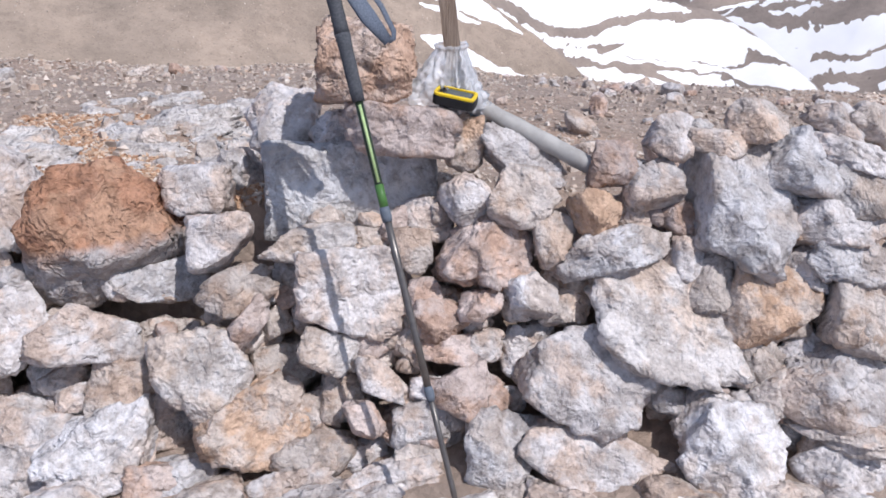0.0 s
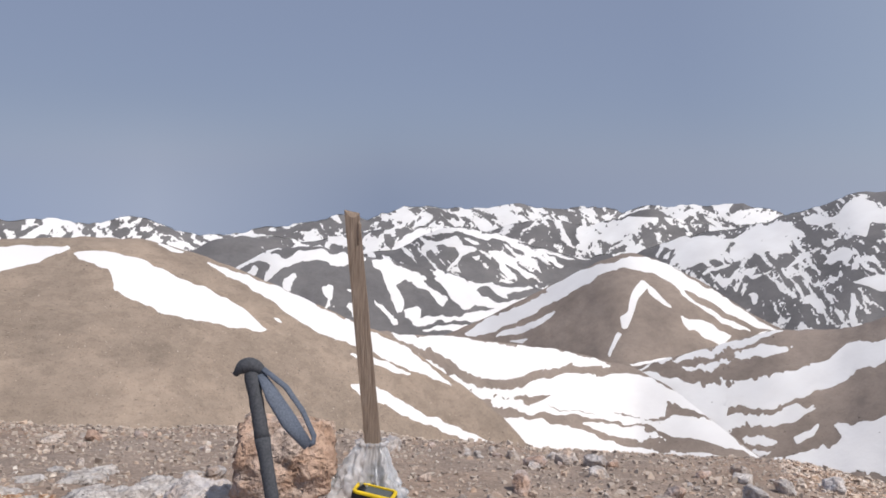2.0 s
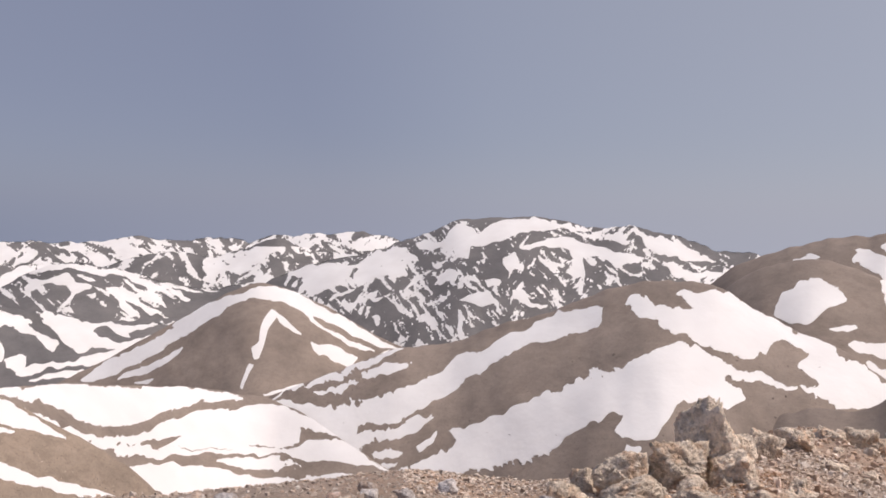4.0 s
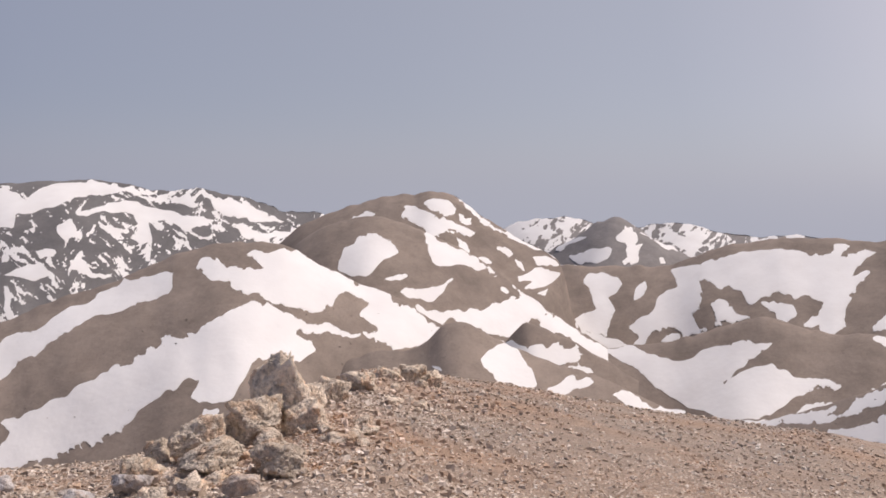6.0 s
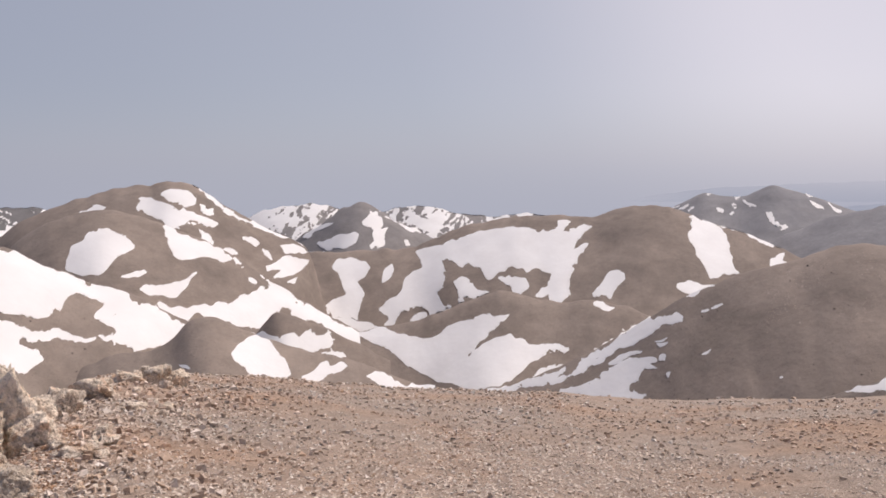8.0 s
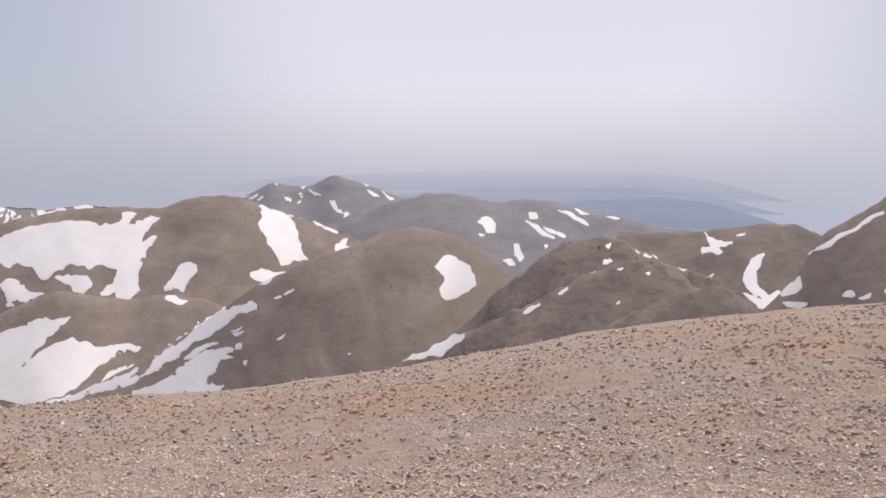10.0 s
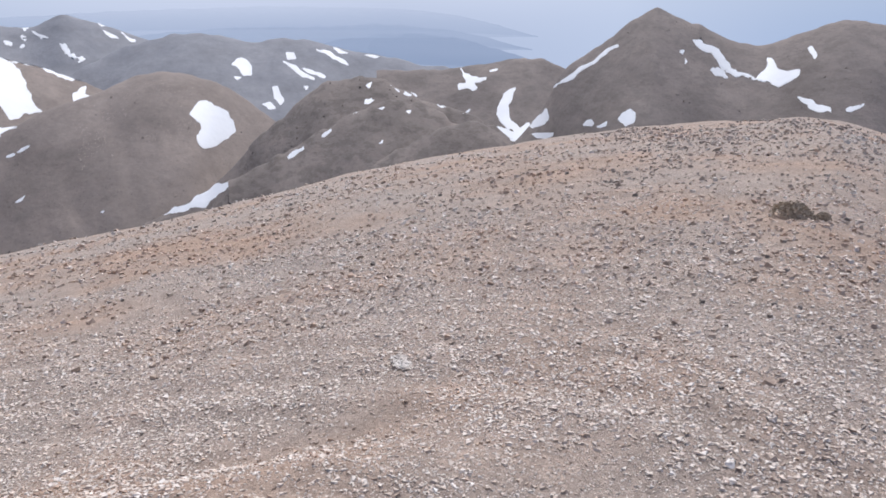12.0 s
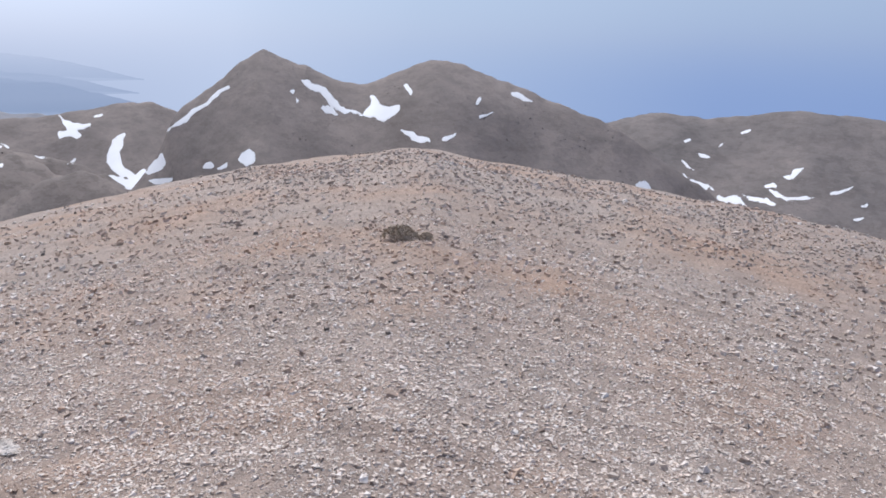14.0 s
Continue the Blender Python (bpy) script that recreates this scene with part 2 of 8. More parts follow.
def limestone(name, base, stain, dark, pits=0.0, stain_at=0.51, foot=None):
    """Weathered limestone: pale crust, coloured stains, grey lichen and a rough, pitted skin."""
    mat, nt, bsdf = material(name, 0.92)
    info = nt.nodes.new("ShaderNodeObjectInfo")
    co = nt.nodes.new("ShaderNodeTexCoord")
    shift = nt.nodes.new("ShaderNodeVectorMath")
    shift.operation = "MULTIPLY_ADD"
    shift.inputs[1].default_value = (1, 1, 1)
    nt.links.new(co.outputs["Object"], shift.inputs[0])
    spread = nt.nodes.new("ShaderNodeMath")
    spread.operation = "MULTIPLY"
    spread.inputs[1].default_value = 40.0
    nt.links.new(info.outputs["Random"], spread.inputs[0])
    nt.links.new(spread.outputs[0], shift.inputs[2])

    def grain(scale, detail, rough=0.6):
        n = nt.nodes.new("ShaderNodeTexNoise")
        n.inputs["Scale"].default_value, n.inputs["Detail"].default_value, n.inputs["Roughness"].default_value = scale, detail, rough
        nt.links.new(shift.outputs[0], n.inputs["Vector"])
        return n.outputs["Fac"]

    tone = ramp(nt, grain(7.0, 6), [(stain_at - 0.03, (0, 0, 0)), (stain_at + 0.06, (1, 1, 1))])
    col = mix(nt, tone, base, stain)
    lichen = ramp(nt, grain(9.0, 8, 0.66), [(0.36, (0.75, 0.75, 0.75)), (0.48, (0, 0, 0))])
    col = mix(nt, lichen, col, dark)
    if foot:                                             # the paler rind round the lower part of the boulder
        sep = nt.nodes.new("ShaderNodeSeparateXYZ")
        nt.links.new(co.outputs["Object"], sep.inputs[0])
        line = nt.nodes.new("ShaderNodeMath")
        line.operation = "MULTIPLY_ADD"
        line.inputs[1].default_value = 0.16
        nt.links.new(grain(9.0, 5), line.inputs[0])
        nt.links.new(sep.outputs["Z"], line.inputs[2])
        col = mix(nt, ramp(nt, line.outputs[0], [(0.03, (1, 1, 1)), (0.07, (0, 0, 0))]), col, foot)
    crust = ramp(nt, grain(16.0, 7, 0.72), [(0.44, (0.83, 0.8, 0.775)), (0.53, (1.1, 1.1, 1.1))])
    col = mix(nt, 1.0, col, crust, "MULTIPLY")
    speck = ramp(nt, grain(40.0, 7, 0.74), [(0.34, (0.66, 0.64, 0.63)), (0.45, (1, 1, 1)), (0.64, (1.2, 1.2, 1.19))])
    col = mix(nt, 1.0, col, speck, "MULTIPLY")
    hue = nt.nodes.new("ShaderNodeHueSaturation")
    vary = nt.nodes.new("ShaderNodeMapRange")
    vary.inputs["To Min"].default_value, vary.inputs["To Max"].default_value = 0.78, 1.06
    nt.links.new(info.outputs["Random"], vary.inputs["Value"])
    nt.links.new(vary.outputs[0], hue.inputs["Value"])
    nt.links.new(col, hue.inputs["Color"])
    nt.links.new(hue.outputs[0], bsdf.inputs["Base Color"])
    # chipped faces over a gritty skin
    warp = nt.nodes.new("ShaderNodeVectorMath")
    warp.operation = "MULTIPLY_ADD"
    wobble = nt.nodes.new("ShaderNodeTexNoise")
    wobble.inputs["Scale"].default_value, wobble.inputs["Detail"].default_value = 14.0, 4.0
    nt.links.new(shift.outputs[0], wobble.inputs["Vector"])
    nt.links.new(wobble.outputs["Color"], warp.inputs[0])
    warp.inputs[1].default_value = (0.11, 0.11, 0.11)
    nt.links.new(shift.outputs[0], warp.inputs[2])
    total = grain(26.0, 8, 0.6)
    for scale, share in ((15.0, 0.5), (52.0, 0.3)):
        cell = nt.nodes.new("ShaderNodeTexVoronoi")
        cell.inputs["Scale"].default_value = scale
        nt.links.new(warp.outputs[0], cell.inputs["Vector"])
        add = nt.nodes.new("ShaderNodeMath")
        add.operation = "MULTIPLY_ADD"
        add.inputs[1].default_value = share
        nt.links.new(cell.outputs["Distance"], add.inputs[0])
        nt.links.new(total, add.inputs[2])
        total = add.outputs[0]
    if pits:                                             # small solution holes
        cell = nt.nodes.new("ShaderNodeTexVoronoi")
        cell.inputs["Scale"].default_value = 55.0
        nt.links.new(warp.outputs[0], cell.inputs["Vector"])
        hole, deep = nt.nodes.new("ShaderNodeMapRange"), nt.nodes.new("ShaderNodeMath")
        hole.interpolation_type = "SMOOTHSTEP"
        hole.inputs["From Min"].default_value, hole.inputs["From Max"].default_value = 0.15, 0.5
        nt.links.new(cell.outputs["Distance"], hole.inputs["Value"])
        deep.operation = "MULTIPLY_ADD"
        deep.inputs[1].default_value = 1.0 * pits
        nt.links.new(hole.outputs[0], deep.inputs[0])
        nt.links.new(total, deep.inputs[2])
        total = deep.outputs[0]
    bump(nt, bsdf, total, 0.9, 0.028)
    return mat


grey = limestone("limestone_grey", (0.61, 0.57, 0.56), (0.58, 0.47, 0.405), (0.37, 0.34, 0.33))
pale = limestone("limestone_pale", (0.59, 0.55, 0.53), (0.55, 0.455, 0.39), (0.4, 0.37, 0.355))
blue = limestone("limestone_blue", (0.65, 0.625, 0.63), (0.6, 0.53, 0.49), (0.38, 0.365, 0.37))
pink = limestone("limestone_pink", (0.59, 0.49, 0.45), (0.54, 0.38, 0.3), (0.43, 0.37, 0.35), 0.0, 0.5)
tan = limestone("limestone_tan", (0.57, 0.5, 0.455), (0.55, 0.425, 0.345), (0.38, 0.345, 0.325), 0.0, 0.52)
orange = limestone("limestone_orange", (0.59, 0.5, 0.44), (0.56, 0.39, 0.28), (0.46, 0.41, 0.38), 0.0, 0.48)
pitted = limestone("limestone_pitted", (0.53, 0.42, 0.355), (0.52, 0.355, 0.265), (0.48, 0.4, 0.36), 0.3, 0.48)
block = limestone("limestone_block", (0.52, 0.505, 0.505), (0.5, 0.475, 0.46), (0.42, 0.41, 0.41))
rust = limestone("limestone_rust", (0.5, 0.27, 0.17), (0.54, 0.33, 0.22), (0.36, 0.21, 0.15), 0.25, 0.5, (0.52, 0.47, 0.45))
outcrop_stone = limestone("limestone_outcrop", (0.8, 0.68, 0.56), (0.74, 0.55, 0.41), (0.52, 0.45, 0.39), 0.25, 0.54)
slab_stone = limestone("limestone_slab", (0.6, 0.53, 0.475), (0.58, 0.46, 0.37), (0.45, 0.4, 0.365), 0.1, 0.55)
bed = limestone("limestone_bed", (0.62, 0.575, 0.55), (0.58, 0.46, 0.38), (0.46, 0.43, 0.415), 0.15, 0.57)


def plain(name, color, rough=0.5, metal=0.0, grain=0.15, scale=60.0):
    mat, nt, bsdf = material(name, rough)
    dark, light = (tuple(c * k for c in color) for k in (1 - grain, 1 + grain))
    nt.links.new(ramp(nt, tex_noise(nt, scale, 5), [(0.3, dark), (0.7, light)]), bsdf.inputs["Base Color"])
    bsdf.inputs["Metallic"].default_value = metal
    return mat


# ---- mesh helpers ----
def sheet(name, verts, rows, cols, keep=None, smooth=True, normals=None):
    """A mesh from a grid of places (rows * cols, 3); keep: which of its quads stay; normals: the shading normal at each place."""
    i = np.arange((rows - 1) * cols).reshape(rows - 1, cols)[:, :-1]
    quads = np.stack([i, i + 1, i + cols + 1, i + cols], -1)
    quads = quads.reshape(-1, 4) if keep is None else quads[keep]
    if normals is not None:
        quads = quads[:, ::-1]
    used = np.unique(quads)
    back = np.zeros(rows * cols, int)
    back[used] = np.arange(len(used))
    me = bpy.data.meshes.new(name)
    me.from_pydata(verts[used].tolist(), [], back[quads].tolist())
    if smooth:
        me.shade_smooth()
    if normals is not None:
        me.normals_split_custom_set_from_vertices(normals[used].tolist())
    return me


def polar(b, r, z):
    return np.stack([r * np.sin(np.radians(b)), r * np.cos(np.radians(b)), z], -1)


# ---- ground ----
# bearing, drop from the eye to the ground, distance of the brow, dip of the brow below level
SUMMIT = [
    (-90, 1.2, 12, 15), (-31.2, 0.85, 7, 14.81), (-25, 0.85, 6.9, 16.04), (-14.2, 0.85, 6.6, 17.41), (1.2, 0.85, 6.2, 18.55),
    (14.1, 0.85, 6.4, 19.19), (21.7, 0.87, 7.2, 18.95), (28.6, 0.96, 7.9, 17.85), (34.7, 1.03, 8, 18.74), (40.7, 1.12, 8, 18.45),
    (44.7, 1.21, 8, 17.49), (52, 1.38, 10.3, 14.26), (56.1, 1.45, 11.7, 13.53), (61.4, 1.46, 13.2, 14.34), (75.5, 1.48, 14.9, 15.82),
    (91.8, 1.5, 17, 16.34), (103.1, 1.5, 18.2, 15.15), (135.1, 1.5, 19.8, 8.83), (140.5, 1.5, 19.9, 8.3), (143.8, 1.5, 20, 7.8), (146.2, 1.5, 20, 7.4), (148.2, 1.5, 20, 7.3),
    (150.2, 1.5, 20, 7.65), (152.4, 1.5, 20, 8.45), (172.9, 1.5, 20, 10.88), (178.5, 1.5, 20, 11.84), (200, 1.5, 18, 14), (270, 1.2, 12, 15),
]


def ground_height(b, r):
    h, brow, dip = (smooth_line(b, SUMMIT, k, 2.0) for k in (1, 2, 3))
    fall = np.tan(np.radians(dip))
    k = h / brow ** 2
    s = fall - 2 * h / brow
    z = EYE - (h + s * r + k * r * r)
    steep = brow * 1.7                                   # past the brow the slope runs on straight
    slope = np.maximum(s + 2 * k * steep, 0.25)
    z = np.where(r > steep, EYE - (h + s * steep + k * steep ** 2) - np.minimum(slope, 0.6) * (r - steep), z)
    # the trampled hollow in which one stands behind the wall
    ahead = r * np.maximum(np.cos(np.radians(np.clip(b, -50, 50))), 0.6)
    pit = np.clip((2.0 - ahead) / 0.42, 0, 1)
    pit = pit * pit * (3 - 2 * pit)
    z = z * (1 - pit)
    rough = 0.045 * fbm(b * 0.04 * np.minimum(r, 12), r * 0.7, 71, 2) + 0.25 * np.minimum(1, r / 20) * fbm(b * 0.2, r * 0.12, 72, 3)
    z = z + rough * np.clip((r - 0.5) / 2, 0, 1)
    floor = -560.0 + 60 * fbm(b * 0.1, r / 500, 73, 3)
    return np.maximum(z, floor)


def ground():
    radii = np.concatenate([[0.0005, 0.1], np.geomspace(0.4, 1.8, 14), np.geomspace(1.9, 24, 190), np.geomspace(25, 70, 24), np.geomspace(75, 4950, 24)])
    bear = np.linspace(-180, 180, 601)
    rr, bb = np.meshgrid(radii, bear, indexing="ij")
    z = ground_height(np.where(bb < -90, bb + 360, bb), rr)
    v = polar(bb, rr, z).reshape(-1, 3)
    ob = new("ground", sheet("ground", v, len(radii), len(bear)))
    ob.data.materials.append(gravel_soil)
    return tagged(ob, "stony summit ground of pale gravel and reddish soil", "ground", kind="structure")


ground()


# ---- mountains ----
def mountain(label, mat, foot, run, size, soft, jag, folds, seed, crest):
    m = dict(crest=crest, foot=foot, run=run, size=size, soft=soft, jag=jag, folds=folds, seed=seed, snow=0, melt=0.0, fray=min(1.0, max(0.12, (jag - 0.22) * 6)))
    b = np.arange(crest[0][0], crest[-1][0] + 0.01, 0.19)
    q = np.linspace(0, 1, 84) ** 1.6
    qq, bb = np.meshgrid(q, b, indexing="ij")
    r, z, zc = hillside(m, bb, qq)
    t = np.array([0.9, 0.6, 0.35, 0.18, 0.08, 0.03])
    tt, b2 = np.meshgrid(t, b, indexing="ij")
    r0, z0, _ = hillside(m, b2, tt * 0)
    drop = np.maximum(z0 - foot, 5.0)
    rb, zb = r0 + drop * run * 0.7 * (0.3 * np.sqrt(tt) + 0.7 * tt), z0 - drop * tt
    rr, zz, ball = np.concatenate([rb, r]), np.concatenate([zb, z]), np.concatenate([b2, bb])
    v = polar(ball, rr, zz).reshape(-1, 3)
    ob = new("mountain", sheet("mountain", v, len(q) + 6, len(b)))
    ob.data.materials.append(mat)
    tagged(ob, label, "mountain", kind="structure")
    return m


def outline_distance(px, py, poly):
    """Signed distance to a closed outline, positive inside."""
    best, inside = np.full(px.shape, 1e9), np.zeros(px.shape, bool)
    for (x0, y0), (x1, y1) in zip(poly, poly[1:] + poly[:1]):
        dx, dy = x1 - x0, y1 - y0
        t = np.clip(((px - x0) * dx + (py - y0) * dy) / (dx * dx + dy * dy + 1e-9), 0, 1)
        best = np.minimum(best, np.hypot(px - x0 - t * dx, py - y0 - t * dy))
        cross = ((y0 > py) != (y1 > py)) & (px < (x1 - x0) * (py - y0) / (y1 - y0 + 1e-12) + x0)
        inside ^= cross
    return np.where(inside, best, -best)


def lay_snow(m, b, alt, depth, label, kind=""):
    """A thin snow body on a hillside, diving under the stones where depth is negative; it shades as the slope that it covers."""
    dist = m["crest"][0][1]
    r, z, zc = hillside(m, b, b * 0)
    drop = np.maximum(zc - m["foot"], 5.0)
    q = np.maximum((zc - alt) / drop, 0.0)
    r, z, zc = hillside(m, b, q)
    slope = polar(b, r, z)
    across, down = np.gradient(slope, axis=1), np.gradient(slope, axis=0)
    n = np.cross(across, down)
    n = n / np.maximum(np.linalg.norm(n, axis=2), 1e-9)[..., None]
    for axis in (0, 1):                                  # drifts even out the small relief
        wide = min(9, n.shape[axis] // 2)
        if wide > 1:
            pads = [(wide, wide) if a == axis else (0, 0) for a in (0, 1, 2)]
            total = np.cumsum(np.pad(n, pads, mode="edge"), axis=axis)
            n = np.take(total, range(2 * wide, total.shape[axis]), axis) - np.take(total, range(total.shape[axis] - 2 * wide), axis)
    n = n / np.maximum(np.linalg.norm(n, axis=2), 1e-9)[..., None]
    n = np.where(((n * slope).sum(2) > 0)[..., None], -n, n)
    cap = dist * 0.0009
    thick = np.clip(depth * 1.3, -cap * 1.6, cap)
    v = polar(b, r - thick * 1.5, z + thick * 0.6).reshape(-1, 3)
    deep = depth > -cap * 1.7
    keep = deep[:-1, :-1] | deep[1:, :-1] | deep[:-1, 1:] | deep[1:, 1:]
    if not keep.any():
        return
    ob = new("snow_patch", sheet("snow_patch", v, *b.shape, keep, normals=n.reshape(-1, 3)))
    ob.data.materials.append(snow_white)
    tagged(ob, label, "snow", "snow patches on the mountains", kind)


def snow_patch(m, outline):
    """A patch with a melting, ragged rim: bays and lobes, small islands of rock and crumbs of snow beside it."""
    dist, seed = m["crest"][0][1], m["seed"]
    k = math.radians(1) * dist
    poly = [(b * k, z) for b, z in outline]
    around = sum(math.dist(a, c) for a, c in zip(poly, poly[1:] + poly[:1]))
    area = abs(sum(a[0] * c[1] - c[0] * a[1] for a, c in zip(poly, poly[1:] + poly[:1]))) / 2
    width = min(1.0, 0.3 + 2 * area / around / (dist * 0.006))
    poly = [p for a, c in zip(poly, poly[1:] + poly[:1]) for p in                # slightly rounded corners
            ((0.88 * a[0] + 0.12 * c[0], 0.88 * a[1] + 0.12 * c[1]), (0.12 * a[0] + 0.88 * c[0], 0.12 * a[1] + 0.88 * c[1]))]
    xs, ys = [p[0] for p in poly], [p[1] for p in poly]
    pad, step = dist * 0.006, dist * 0.00095
    nx, ny = (int((max(a) - min(a) + 2 * pad) / step) + 2 for a in (xs, ys))
    gx, gy = np.meshgrid(np.linspace(min(xs) - pad, max(xs) + pad, nx), np.linspace(max(ys) + pad, min(ys) - pad, ny))
    u, w = gx / dist, gy / dist
    ragged = m["fray"]
    calm = ragged * np.clip(0.5 + 3.6 * fbm(u * 14, w * 18, seed + 12, 2), 0.12, 1.5)    # some stretches of the rim are cleaner
    wx = gx + dist * width * 0.011 * min(1.0, 0.3 + ragged) * fbm(u * 42 + w * 17, w * 42, seed + 13, 3, 0.6)
    wy = gy + dist * width * 0.011 * min(1.0, 0.3 + ragged) * fbm(u * 38, w * 46 - u * 15, seed + 14, 3, 0.6)
    d = outline_distance(wx, wy, poly) - dist * m["melt"]
    d = d + dist * width * 0.0055 * calm * fbm(u * 85 - w * 50, w * 105, seed + 10, 4, 0.66) + dist * 0.0003
    isles = fbm(u * 95 + w * 50, w * 140, seed + 11, 3, 0.6)
    rim = np.exp(-(d / (dist * 0.007)) ** 2) * width * dist * 0.022 * calm
    d = np.where(d > 0, d - rim * np.clip(isles - 0.1, 0, 1), d + 0.8 * rim * np.clip(-isles - 0.13, 0, 1))
    m["snow"] += 1
    lay_snow(m, gx / k, gy, d, "white snow patch lying on a stony mountainside")


def snow_streaks(m, b0, b1, top, low, cover, lean, seed, wide=1.0, down=0.5, label="broken snow streaks on a rocky mountainside"):
    """Snow left in gullies: streaks down the fall line that lean to one side; cover 0..1."""
    dist = m["crest"][0][1]
    k = math.radians(1) * dist
    step = dist * 0.0014
    gx, gy = np.meshgrid(np.arange(b0 * k, b1 * k, step), np.arange(top, low, -step))
    u, w = gx / dist * 38 / wide, (gy - top) / dist * 38 / wide
    warp = 1.1 * fbm(u * 0.5, w * 0.5, seed + 2, 4)
    sides = []
    for turn, extra in ((lean, 0), (-0.6 * lean, 40)):                       # the two flanks of each fold
        sides.append(fbm((u + turn * w + warp) * 1.25, (w + warp) * down, seed + extra, 5, 0.68))
    flank = np.clip(0.5 + 5 * fbm(u * 0.22, w * 0.1, seed + 4, 2), 0, 1)
    n = sides[0] * flank + sides[1] * (1 - flank)
    n = n + 0.35 * fbm(u * 0.3, w * 0.6, seed + 6, 2)
    edge = np.minimum(np.minimum(gx / k - b0, b1 - gx / k) / 1.0, 1.0)
    d = (n - 0.27 * (0.5 - cover) * 2 - 0.4 * (1 - edge)) * dist * 0.03 * wide
    lay_snow(m, gx / k, gy, d, label, "stuff")


far_range = mountain("far snow-streaked mountain range of grey rock", rock_slate, foot=-520, run=2.2, size=2600, soft=0.2, jag=0.6, folds=1.0, seed=5, crest=[
    (-29.14, 4300, -286.6), (-27.31, 4300, -258.9), (-25.44, 4300, -259), (-23.21, 4300, -291.5), (-20.85, 4300, -272.6), (-18.81, 4300, -302.4),
    (-16.3, 4300, -268.1), (-14.87, 4300, -294.5), (-13.41, 4300, -335.4), (-11.93, 4300, -359.5), (-9.27, 4300, -343.2), (-6.17, 4300, -311.2),
    (-2.65, 4300, -260.1), (-0.68, 4300, -276.7), (1.67, 4300, -201.3), (5.21, 4300, -206.8), (7.93, 4300, -203.6), (9.66, 4300, -175.3),
    (11.39, 4300, -198.9), (14.03, 4300, -189.2), (15.89, 4300, -191.8), (16.63, 4300, -210.3), (18.41, 4300, -170.4), (19.49, 4300, -185.2),
    (20.52, 4300, -155.5), (22.26, 4300, -163.2), (24.61, 4300, -153), (26.91, 4300, -179.9), (28.57, 4300, -248.9)])
mountain("faint headland across the sea, its blue haze painted as glow", haze_far, foot=-240, run=2.0, size=2600, soft=0.7, jag=0.15, folds=1.0, seed=16, crest=[
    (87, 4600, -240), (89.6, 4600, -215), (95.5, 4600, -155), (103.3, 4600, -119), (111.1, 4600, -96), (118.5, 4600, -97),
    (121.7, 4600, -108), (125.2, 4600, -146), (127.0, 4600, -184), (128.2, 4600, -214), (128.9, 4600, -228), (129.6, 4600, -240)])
mountain("coastal hills behind the bay, blue haze painted as glow", haze_mid, foot=-300, run=2.0, size=2600, soft=0.4, jag=0.3, folds=1.0, seed=28, crest=[
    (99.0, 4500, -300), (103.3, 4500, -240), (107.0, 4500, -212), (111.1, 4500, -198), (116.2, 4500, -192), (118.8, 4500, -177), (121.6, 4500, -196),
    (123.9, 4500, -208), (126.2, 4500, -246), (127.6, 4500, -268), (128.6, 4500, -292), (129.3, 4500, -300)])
mountain("hills that run down into the bay, blue haze painted as glow", haze_near, foot=-420, run=2.0, size=2600, soft=0.4, jag=0.4, folds=1.0, seed=27, crest=[
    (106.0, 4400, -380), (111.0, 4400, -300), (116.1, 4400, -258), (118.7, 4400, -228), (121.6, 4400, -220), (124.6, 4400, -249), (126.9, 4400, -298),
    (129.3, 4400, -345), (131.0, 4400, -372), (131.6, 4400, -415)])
far_ridge = mountain("distant low ridge white with snow", scree_far_haze, foot=-420, run=2.2, size=2600, soft=0.2, jag=0.35, folds=1.0, seed=38, crest=[
    (61.4, 4200, -371.2), (63.77, 4200, -282.5), (64.72, 4200, -247), (66.54, 4200, -228.1), (68.11, 4200, -212.2), (69.5, 4200, -233.9),
    (71.27, 4200, -281), (73.22, 4200, -258.2), (75.13, 4200, -235.3), (76.66, 4200, -238.6), (78.19, 4200, -278.5), (80.79, 4200, -292.8),
    (82.95, 4200, -268.4), (84.03, 4200, -285.1), (85.8, 4200, -315.9)])
snow_patch(far_ridge, [(74.78, -303.8), (77.09, -292.3), (77.37, -336.9), (76.62, -360.2), (75.83, -337.5)])
far_spur = mountain("middle snow-streaked ridge of grey rock", rock_slate, foot=-560, run=2.0, size=2200, soft=0.2, jag=0.5, folds=1.0, seed=49, crest=[
    (-12.71, 3800, -386.1), (-11.18, 3800, -335.8), (-9.27, 3800, -318.6), (-6.96, 3800, -329.4), (-4.62, 3800, -350.3), (-2.26, 3800, -318.3),
    (0.11, 3800, -290.9), (1.69, 3800, -268.8), (3.66, 3800, -280.2), (5.64, 3800, -304.3), (7.98, 3800, -283.2), (10.28, 3800, -233.5),
    (12.57, 3800, -235.2), (14.47, 3800, -252.4), (16.3, 3800, -223.9), (17.54, 3800, -176.7), (18.6, 3800, -157.5), (19.69, 3800, -187.7),
    (21.31, 3800, -226.2), (23.04, 3800, -234.3), (24.71, 3800, -220.6), (26.35, 3800, -225.9), (28.66, 3800, -289.2)])
snow_patch(far_spur, [(1.7, -303.8), (2.56, -290.4), (3.67, -292.5), (3.28, -312.2), (2.1, -340.3), (1.7, -340.4)])
snow_patch(far_spur, [(-3.64, -336.1), (-2.65, -322.7), (-2.26, -332.1), (-0.87, -339.4), (-2.26, -360.1), (-3.05, -355.5)])
